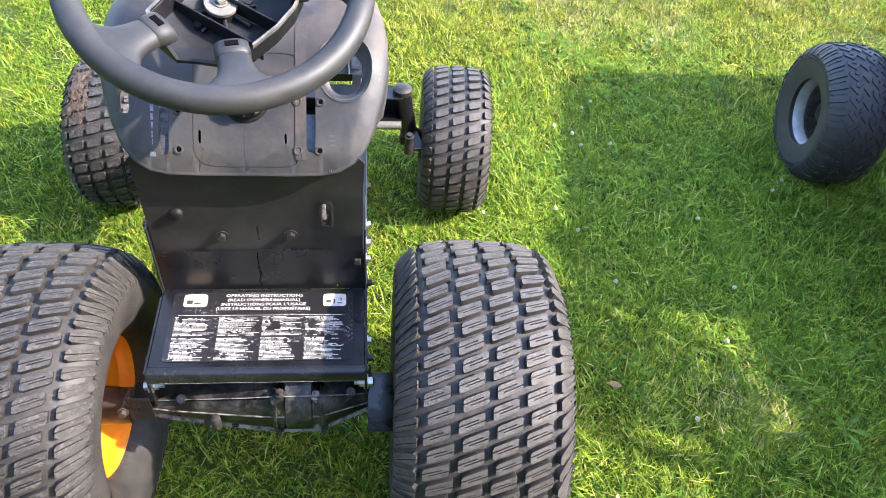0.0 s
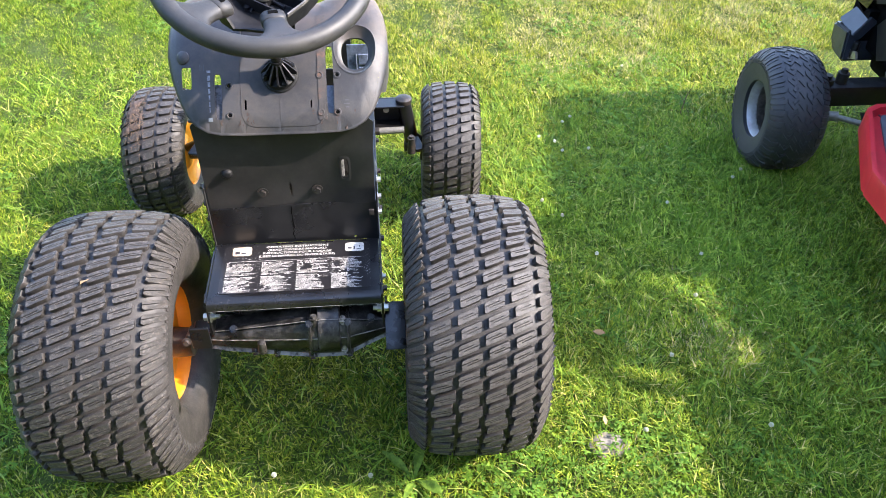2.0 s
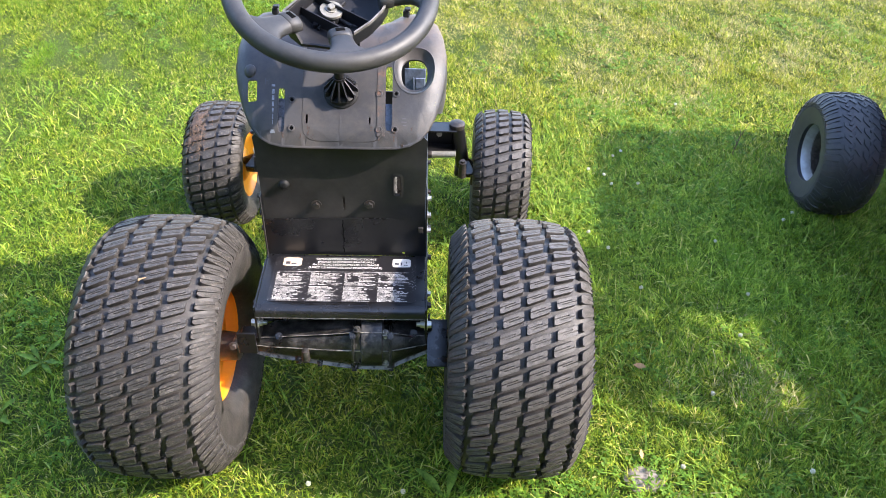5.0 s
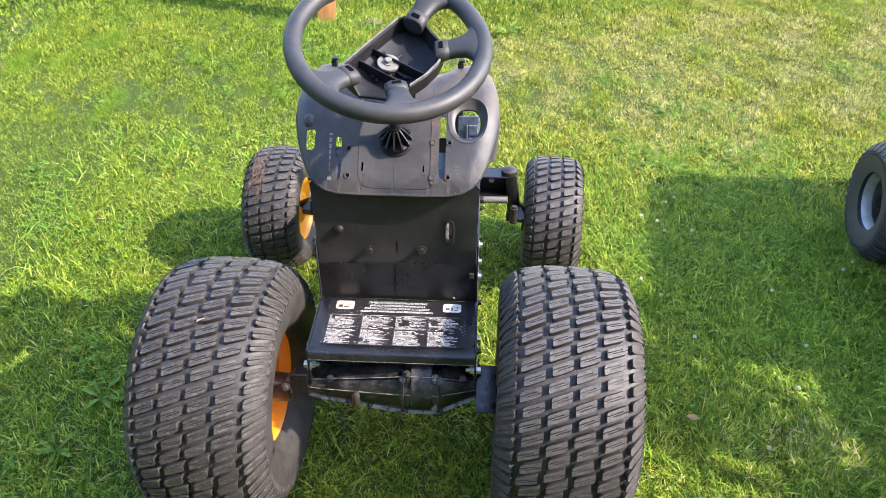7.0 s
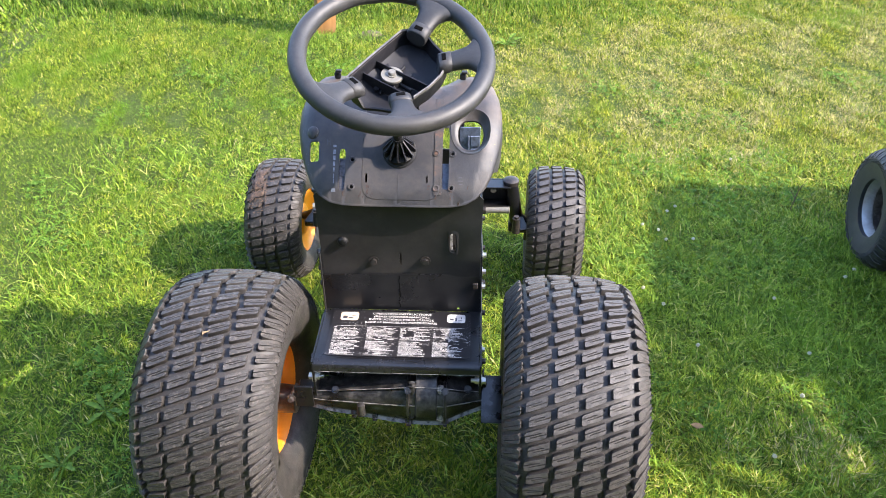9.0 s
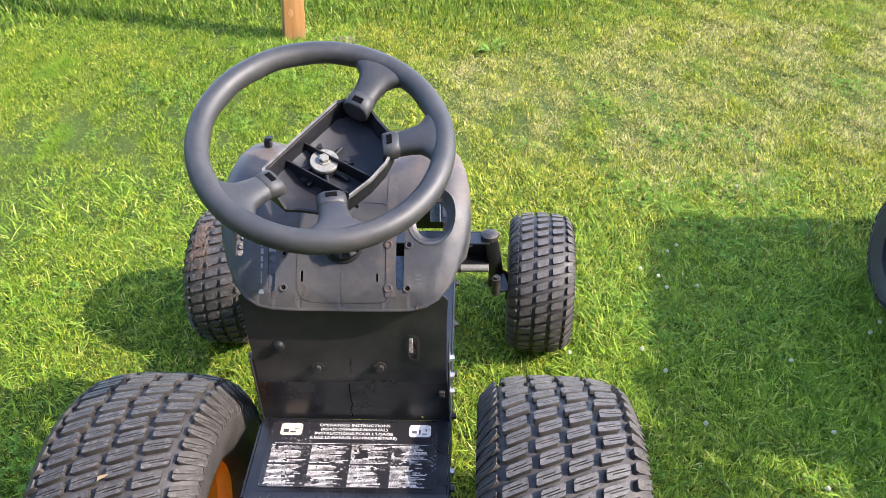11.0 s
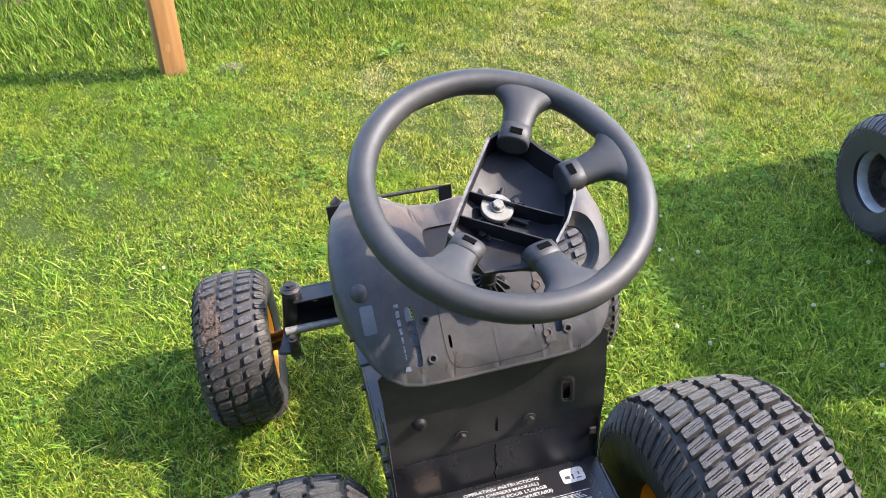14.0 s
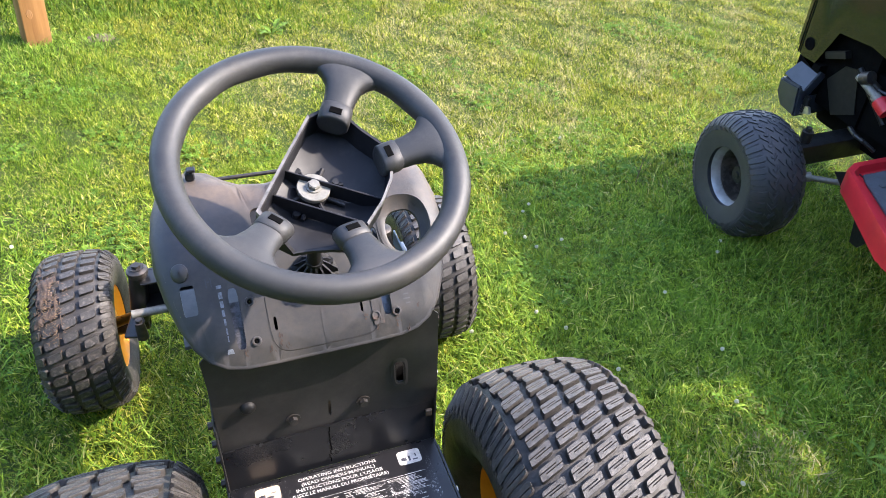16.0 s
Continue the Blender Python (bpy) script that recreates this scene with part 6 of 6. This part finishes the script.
bm = lathe(bmesh.new(), [(-0.034, 0.001), (-0.034, 0.010), (-0.030, 0.012), (-0.030, 0.023), (-0.025, 0.027), (0.000, 0.029), (0.004, 0.037), (0.050, 0.040), (0.10, 0.018)], 24)
part("hub", bm, OIL_BLACK, w, "black hub cap", FW)
FW2 = pose(2.44, 1.640, 0.175, 0, 0, 180)
w = part("front_wheel", deep_rim(0.088, 0.165), SILVER_PAINT, mower, "silver steel wheel with a grey tyre", FW2, 40)
part("tyre", chevron_tyre(0.181, 0.168, 0.086, 0.0034, 34), GREY_RUBBER, w, "", FW2, 40)
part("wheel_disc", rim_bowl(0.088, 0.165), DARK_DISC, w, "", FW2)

HX = 1.60


def hood_shell():
    """The hood: a shell whose sides end in a cut-away over the axle."""
    ys = [0.975, 1.20, 1.45, 1.62, 1.735, 1.79, 1.85, 1.885]
    low = [0.50, 0.50, 0.51, 0.54, 0.53, 0.405, 0.425, 0.45]
    bm = bmesh.new()
    rows = []
    for k, (y, z0) in enumerate(zip(ys, low)):
        drop = 0.10 * (y - 0.90) ** 2
        nose = 0.03 if k == len(ys) - 1 else 0.0
        sink = (0.0, 0.05, 0.15)[max(0, k - len(ys) + 3)]
        half = [(HX + nose * 0.6, z0), (HX + nose * 0.6, 0.66 - nose), (HX + 0.012 + nose * 0.6, 0.77 - drop - nose - sink * 0.4), (HX + 0.045 + nose * 0.6, 0.835 - drop - nose - sink * 0.8), (HX + 0.12, 0.862 - drop - nose - sink), (1.90, 0.875 - drop - nose - sink)]
        pts = half + [(3.80 - x, z) for x, z in reversed(half[:-1])]
        rows.append([bm.verts.new((x, y, z)) for x, z in pts])
    for p, q in zip(rows, rows[1:]):
        for i in range(len(p) - 1):
            bm.faces.new((p[i], p[i + 1], q[i + 1], q[i]))
    bm.faces.new(rows[-1])
    bm.faces.new(rows[0])
    return bm


hood = part("hood", hood_shell(), HOOD_PAINT, mower, "glossy black hood, tinted green for reflected grass, with a cut-away side", smooth=35)
# flat black disc; the shade inside the hole is its colour
bm = lathe(bmesh.new(), [(0.0, 0.001), (0.0, 0.017), (0.003, 0.019)], 20)
part("hood_hole", bm, DEEP_BLACK, hood, "dark round vent hole", m=Matrix.Translation((HX - 0.003, 1.822, 0.462)))
def prism(face, vec):
    """A solid from one outline, drawn out along vec."""
    bm = bmesh.new()
    ends = [[bm.verts.new(Vector(p) + Vector(vec) * k) for p in face] for k in (0, 1)]
    n = len(face)
    bm.faces.new(ends[0])
    bm.faces.new(ends[1])
    for i in range(n):
        j = (i + 1) % n
        bm.faces.new((ends[0][i], ends[0][j], ends[1][j], ends[1][i]))
    return bm


bm = prism([(1.560, 1.852, 0.352), (1.558, 1.766, 0.358), (1.566, 1.760, 0.262), (1.572, 1.829, 0.266), (1.562, 1.850, 0.30)], (0.62, 0.0, 0.0))
bmesh.ops.bevel(bm, geom=list(bm.edges), offset=0.006, segments=2, affect="EDGES")
part("front_bumper", bm, CORNER_PLASTIC, mower, "black plastic grille corner, tinted slate for reflected sky")
bm = prism([(1.571, 1.852, 0.362), (1.606, 1.831, 0.414), (1.606, 1.755, 0.406), (1.567, 1.755, 0.349)], (0.030, 0.002, -0.018))
bmesh.ops.bevel(bm, geom=list(bm.edges), offset=0.003, segments=2, affect="EDGES")
part("headlamp_cover", bm, CORNER_PLASTIC, mower, "black plastic corner cover, tinted slate for reflected sky")
# black filler added for the shaded gap behind the grille
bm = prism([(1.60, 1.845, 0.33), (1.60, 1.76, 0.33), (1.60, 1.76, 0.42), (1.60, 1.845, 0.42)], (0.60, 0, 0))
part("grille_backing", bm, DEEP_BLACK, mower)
part("lamp_bracket", boxes((1.585, 1.745, 0.275), (1.60, 1.765, 0.33), 0.004), OIL_BLACK, mower)
# plain engine boxes, coloured black for the shade under the hood
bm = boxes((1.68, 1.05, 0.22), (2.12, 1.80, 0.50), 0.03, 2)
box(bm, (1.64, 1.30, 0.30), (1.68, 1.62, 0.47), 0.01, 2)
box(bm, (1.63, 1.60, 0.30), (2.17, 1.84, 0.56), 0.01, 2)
part("engine_block", bm, DEEP_BLACK, mower, "engine block coloured black for the shade under the hood")
part("axle_beam", boxes((1.42, 1.60, 0.205), (2.36, 1.66, 0.268), 0.008, 2), OIL_BLACK, mower, "black front axle")
bm = rod(bmesh.new(), (1.455, 1.63, 0.15), (1.455, 1.63, 0.285), 0.022, 16)
rod(bm, (1.455, 1.63, 0.285), (1.455, 1.63, 0.295), 0.013, 12)
part("kingpin", bm, OIL_BLACK, mower)
bm = rod(bmesh.new(), (1.455, 1.56, 0.205), (1.62, 1.42, 0.215), 0.008, 12)
rod(bm, (1.44, 1.565, 0.20), (1.475, 1.545, 0.208), 0.014, 12)
part("drag_link", bm, WASHER_STEEL, mower, "dull steel steering link")
bm = prism([(1.50, y, z) for y, z in ((1.50, 0.248), (1.44, 0.285), (1.34, 0.285), (1.30, 0.18), (1.345, 0.105), (1.372, 0.105), (1.385, 0.17))], (0.006, 0, 0))
part("hanger_arm", bm, OIL_BLACK, mower)
bm = rod(bmesh.new(), (1.62, 1.55, 0.40), (1.66, 1.50, 0.43), 0.012, 12)
part("red_cap", bm, RED_PLASTIC, mower, "small red plastic cap")
bm = rod(bmesh.new(), (1.60, 1.60, 0.46), (1.65, 1.53, 0.41), 0.012, 12)
rod(bm, (1.60, 1.61, 0.455), (1.60, 1.585, 0.47), 0.018, 12)
part("pipe", bm, DARK_STEEL, mower)

bm = rod(bmesh.new(), (1.60, 1.626, 0.455), (1.60, 1.555, 0.432), 0.010, 12)
rod(bm, (1.60, 1.555, 0.432), (1.60, 1.54, 0.427), 0.014, 12)
part("fuel_pipe", bm, WASHER_STEEL, mower, "grey metal pipe end")
bm = rod(bmesh.new(), (1.60, 1.538, 0.426), (1.60, 1.50, 0.41), 0.020, 16)
part("red_cap", bm, RED_PLASTIC, mower, "red plastic cap")
bm = prism([(1.585, 1.785, 0.300), (1.585, 1.735, 0.305), (1.585, 1.725, 0.288), (1.585, 1.76, 0.272)], (0.008, 0, 0))
part("latch_lever", bm, ZINC, mower, "pale metal latch")
bm = prism([(1.626, y, z) for y, z in ((1.745, 0.385), (1.70, 0.445), (1.655, 0.455), (1.615, 0.34), (1.69, 0.30))], (0.006, 0, 0))
part("inner_panel", bm, BOOT_PLASTIC, mower, "dark inner panel")
bm = prism([(1.604, y, z) for y, z in ((1.766, 0.462), (1.70, 0.492), (1.69, 0.474), (1.755, 0.446))], (0.022, 0, 0))
part("hood_hinge", bm, BOOT_PLASTIC, mower, "black hinge plate")
for a, b, rad in (((1.61, 1.64, 0.47), (1.63, 1.52, 0.36), 0.009), ((1.615, 1.60, 0.44), (1.63, 1.45, 0.44), 0.008)):
    part("hose", rod(bmesh.new(), a, b, rad, 10), OIL_BLACK, mower)
bm = rod(bmesh.new(), (1.50, 1.63, 0.262), (1.50, 1.63, 0.30), 0.016, 14)
rod(bm, (1.50, 1.63, 0.30), (1.50, 1.63, 0.312), 0.009, 6)
part("axle_stop", bm, DARK_STEEL, mower)
bm = bmesh.new()
pts = [(1.60, 1.59, 0.317), (1.58, 1.55, 0.320), (1.58, 1.516, 0.318), (1.60, 1.49, 0.30)]
for p, q in zip(pts, pts[1:]):
    rod(bm, p, q, 0.006, 10)
part("hose", bm, OIL_BLACK, mower, "black rubber hose")
bm = prism([(HX - 0.0035, 1.852, 0.425), (HX - 0.0035, 1.8545, 0.425), (HX - 0.0035, 1.8545, 0.70), (HX - 0.0035, 1.852, 0.70)], (0.003, 0, 0))
part("hood_seam", bm, DEEP_BLACK, hood)


def footrest():
    outline = [(1.470, 1.445), (1.452, 1.405), (1.335, 1.165), (1.330, 0.84), (1.72, 0.84), (1.72, 1.462), (1.505, 1.464)]
    bm = bmesh.new()
    n = len(outline)
    cx, cy = 1.55, 1.15
    rings = []
    for f, z in ((1.0, 0.235), (1.0, 0.288), (0.985, 0.300), (0.93, 0.300), (0.90, 0.284)):
        rings.append([bm.verts.new((cx + (x - cx) * f, cy + (y - cy) * f, z)) for x, y in outline])
    for p, q in zip(rings, rings[1:]):
        for i in range(n):
            j = (i + 1) % n
            bm.faces.new((p[i], p[j], q[j], q[i]))
    bm.faces.new(rings[-1])
    bm.faces.new(rings[0])
    bmesh.ops.bevel(bm, geom=[e for e in bm.edges if abs(e.verts[0].co.z - e.verts[1].co.z) > 0.03], offset=0.012, segments=2, affect="EDGES")
    return bm


fr = part("footrest", footrest(), RED_PLASTIC, mower, "red plastic footrest with a rolled edge", smooth=40)
bm = bmesh.new()
mat_outline = [(1.487, 1.395), (1.385, 1.16), (1.38, 0.87), (1.70, 0.87), (1.70, 1.415), (1.50, 1.415)]
bm = sheet2d(mat_outline, [])
bmesh.ops.translate(bm, vec=(0, 0, 0.286), verts=bm.verts)
thicken(bm, (0, 0, 0.006))
part("foot_mat", bm, GREY_MAT, fr, "ribbed grey rubber mat")
for k in range(12):
    y = 0.89 + 0.042 * k
    part("mat_rib", boxes((1.50, y, 0.2922), (1.69, y + 0.014, 0.2955), 0.001), GREY_MAT, fr)
# out of view from here on: guessed parts, sized for their cast shadow
part("tunnel", boxes((1.62, 0.30, 0.20), (2.18, 1.10, 0.52), 0.03, 2), HOOD_PAINT, mower)
bm = boxes((1.54, -0.10, 0.50), (2.26, 0.68, 0.63), 0.05, 3)
part("unseen_fender", bm, HOOD_PAINT, mower, "unseen dark rear fender, sized for its cast shadow")
part("seat", boxes((1.72, 0.10, 0.632), (2.08, 0.535, 0.77), 0.03, 3), TRAY_PLASTIC, mower, "unseen black seat, placed for its cast shadow")
# unseen console, kept thin so that the sun patch stays open
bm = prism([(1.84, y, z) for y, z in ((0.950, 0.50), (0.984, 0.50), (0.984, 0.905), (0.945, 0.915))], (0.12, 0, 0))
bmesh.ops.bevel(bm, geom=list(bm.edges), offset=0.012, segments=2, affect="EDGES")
part("unseen_console", bm, TRAY_PLASTIC, mower, "unseen black console, placed for the shadow outline")
# unseen wheel with a wide hub, shaped to cast shade on the lawn
MW = Matrix.Translation((1.90, 0.722, 0.985)) @ Matrix.Rotation(radians(25), 4, "X")
part("steering_shaft", rod(bmesh.new(), (1.90, 0.955, 0.90), (1.90, 0.735, 0.965), 0.014, 14), OIL_BLACK, mower)
bm = bmesh.new()
rings = [[bm.verts.new(((0.205 + 0.019 * math.cos(p)) * math.cos(t), (0.205 + 0.019 * math.cos(p)) * math.sin(t), 0.019 * math.sin(p))) for p in [2 * math.pi * k / 12 for k in range(12)]] for t in [2 * math.pi * k / 48 for k in range(48)]]
for i in range(48):
    p, q = rings[i], rings[(i + 1) % 48]
    for k in range(12):
        bm.faces.new((p[k], p[(k + 1) % 12], q[(k + 1) % 12], q[k]))
wheel = part("steering_wheel", bm, WHEEL_PLASTIC, mower, "unseen black steering wheel, sized for its cast shadow", MW, 60)
part("hub", lathe(bmesh.new(), [(-0.035, 0.001), (-0.035, 0.075), (-0.004, 0.156), (0.004, 0.150), (0.008, 0.001)], 28, "Z"), WHEEL_PLASTIC, wheel, m=MW)
for a in (90, 210, 330):
    part("spoke", boxes((0.08, -0.06, -0.012), (0.20, 0.06, 0.004), 0.005, 2), WHEEL_PLASTIC, wheel, m=MW @ Matrix.Rotation(radians(a), 4, "Z"))
# unseen cowl, added to raise the shadow behind the hood
part("unseen_cowl", boxes((1.70, 0.985, 0.80), (2.10, 1.16, 0.93), 0.03, 3), HOOD_PAINT, mower)
for s, x in ((1, 1.58), (-1, 2.22)):
    m = pose(x, 0.32, 0.272, 0, 0, 0 if s > 0 else 180)
    w = part("rear_wheel", dished_rim(0.12, 0.22, 0.03), SILVER_PAINT, mower, "silver rear wheel", m)
    part("tyre", chevron_tyre(0.28, 0.22, 0.125, 0.006, 34), GREY_RUBBER, w, "", m)

# ---- post, timber, stones, plants ----
bm = boxes((-0.047, -0.045, -0.3), (0.047, 0.045, 1.5), 0.006, 2)
POST = pose(-0.625, 3.50, 0, 0, 4.4, 20)
post = single("wooden_post", bm, POST_WOOD, "square orange-brown timber post standing in long grass", "post", m=POST)
bm = lathe(bmesh.new(), [(0.0006, 0.0005), (0.0012, 0.006), (0.0004, 0.009), (0.0010, 0.012), (-0.0006, 0.016)], 18, "Z")
part("knot", bm, POST_WOOD, post, "dark knot", m=POST @ Matrix.Translation((-0.018, -0.0452, 0.13)) @ Matrix.Rotation(radians(90), 4, "X") @ Matrix.Diagonal((0.8, 1.3, 1, 1)))
bm = boxes((-1.0, -0.07, -0.03), (1.0, 0.07, 0.10), 0.008, 2)
single("timber_sleeper", bm, TIMBER_DARK, "weathered timber sleeper lying behind long grass", "timber", m=pose(-1.95, 4.72, 0, 0, 0, -2))


def stone(sx, sy, sz, seed):
    bm = bmesh.new()
    bmesh.ops.create_icosphere(bm, subdivisions=3, radius=1.0)
    for v in bm.verts:
        k = 1 + 0.28 * noise.noise(v.co * 1.7 + Vector((seed, 0, 0))) + 0.10 * noise.noise(v.co * 5 + Vector((seed, 4, 0)))
        v.co = Vector((v.co.x * sx, v.co.y * sy, v.co.z * sz)) * k
    return bm


single("stone", stone(0.040, 0.030, 0.008, 2), STONE, "pale grey stone half sunk in the lawn", "stone", m=pose(0.612, 0.652, 0.006))
# a patch of bare earth, built from the flattened stone shape
single("stone", stone(0.052, 0.040, 0.008, 7), BARE_EARTH, "flat patch of bare brown earth beside the wooden post", "stone", m=pose(-0.39, 3.475, 0.000))
bm = bmesh.new()
bm.faces.new([bm.verts.new(p) for p in ((0, 0, 0.003), (0.011, 0.005, 0.008), (0.022, 0.003, 0.011), (0.030, -0.002, 0.007), (0.016, -0.007, 0.002))])
thicken(bm, (0, 0, 0.0008))
leaf = single("dry_leaf", bm, DRY_LEAF, "dry brown leaf lying on the grass", "leaf", m=pose(0.645, 0.950, 0.022, 0, 0, -20))
copy_thing(leaf, pose(0.612, 0.690, 0.018, 0, 20, 80))


# white clover flowers
def clover_flower():
    ob = thing("clover_flower", pose(0, 0, 0), "white clover flower head on a thin stalk", "flower", "clover flowers in the lawn")
    part("stalk", rod(bmesh.new(), (0, 0, -0.004), (0.002, 0, 0.040), 0.0008, 6), WEED, ob)
    bm = bmesh.new()
    r = random.Random(5)
    for k in range(34):
        z = 1 - 2 * (k + 0.5) / 34
        a = k * 2.39996
        q = math.sqrt(1 - z * z)
        d = Vector((q * math.cos(a), q * math.sin(a), z * 0.85))
        rod(bm, d * 0.0018, d * 0.0052 * r.uniform(0.85, 1.1), 0.0008, 5, 0.0014)
    part("flower_head", bm, FLOWER, ob, "white round flower head", m=Matrix.Translation((0.002, 0, 0.042)))
    return ob


first = clover_flower()
SPOTS = [(0.722, 1.674), (0.712, 1.207), (0.971, 1.411), (0.691, 0.664), (0.997, 1.19), (0.765, 1.84), (0.66, 1.76), (0.805, 1.70), (0.70, 1.715), (0.62, 1.44), (1.19, 1.50), (0.81, 0.86), (0.43, 1.42), (0.655, 1.36),
         (0.95, 0.66), (-0.06, 0.62), (0.12, 0.60), (0.79, 1.873), (1.24, 1.55), (0.475, 1.285), (-0.62, 2.10), (1.05, 2.2), (0.92, 1.05)]
fr = random.Random(12)
first.matrix_basis = pose(SPOTS[0][0], SPOTS[0][1], -0.004)
for x, y in SPOTS[1:]:
    copy_thing(first, pose(x, y, fr.uniform(-0.014, 0.0), fr.uniform(-14, 14), fr.uniform(-14, 14), fr.uniform(0, 360)))


def broadleaf(n, size, seed):
    """A rosette of broad, folded leaves."""
    r = random.Random(seed)
    ob = thing("broadleaf_weed", pose(0, 0, 0), "broad-leaved green weed growing in the lawn", "weed", "broad-leaved weeds")
    for k in range(n):
        a = 2 * math.pi * k / n + r.uniform(-0.4, 0.4)
        ln, w = size * r.uniform(0.6, 1.2), size * r.uniform(0.08, 0.13)
        up = r.uniform(0.3, 0.9)
        bm = bmesh.new()
        rows = []
        for f, g in ((0.0, 0.12), (0.2, 0.35), (0.4, 0.85), (0.6, 1.0), (0.8, 0.75), (0.95, 0.3), (1.0, 0.04)):
            x, z = ln * f, ln * (up * f - 0.55 * up * f * f) + 0.004
            rows.append([bm.verts.new((x, s * w * g, z + abs(s) * w * g * 0.35 + 0.002 * math.sin(9 * f + s * 2))) for s in (-1, -0.5, 0, 0.5, 1)])
        for p, q in zip(rows, rows[1:]):
            for i in range(4):
                bm.faces.new((p[i], p[i + 1], q[i + 1], q[i]))
        part("leaf", bm, WEED, ob, m=Matrix.Rotation(a, 4, "Z"), smooth=60)
    return ob


for (x, y), n, size, seed in (((1.114, 0.842), 6, 0.050, 1), ((-0.755, 0.787), 9, 0.050, 2), ((0.205, 0.60), 4, 0.09, 3), ((0.28, 3.32), 8, 0.09, 4), ((1.30, 0.82), 6, 0.07, 5), ((-0.72, 0.95), 6, 0.06, 6), ((-0.33, 1.06), 6, 0.06, 7)):
    ob = broadleaf(n, size, seed)
    ob.matrix_basis = pose(x, y, 0.006, 0, 0, seed * 50)
bm = rod(bmesh.new(), (0, 0, -0.01), (0.012, 0.004, 0.075), 0.0016, 6)
rod(bm, (0.012, 0.004, 0.075), (0.030, 0.0, 0.135), 0.0012, 6, 0.0005)
rod(bm, (0.008, 0.003, 0.05), (-0.012, 0.008, 0.082), 0.001, 6, 0.0006)
rod(bm, (0.012, 0.004, 0.08), (0.0, -0.01, 0.11), 0.0009, 6, 0.0005)
single("dead_stem", bm, DRY_STRAW, "dead brown weed stem standing in the lawn", "stem", m=pose(1.17, 1.90, 0))
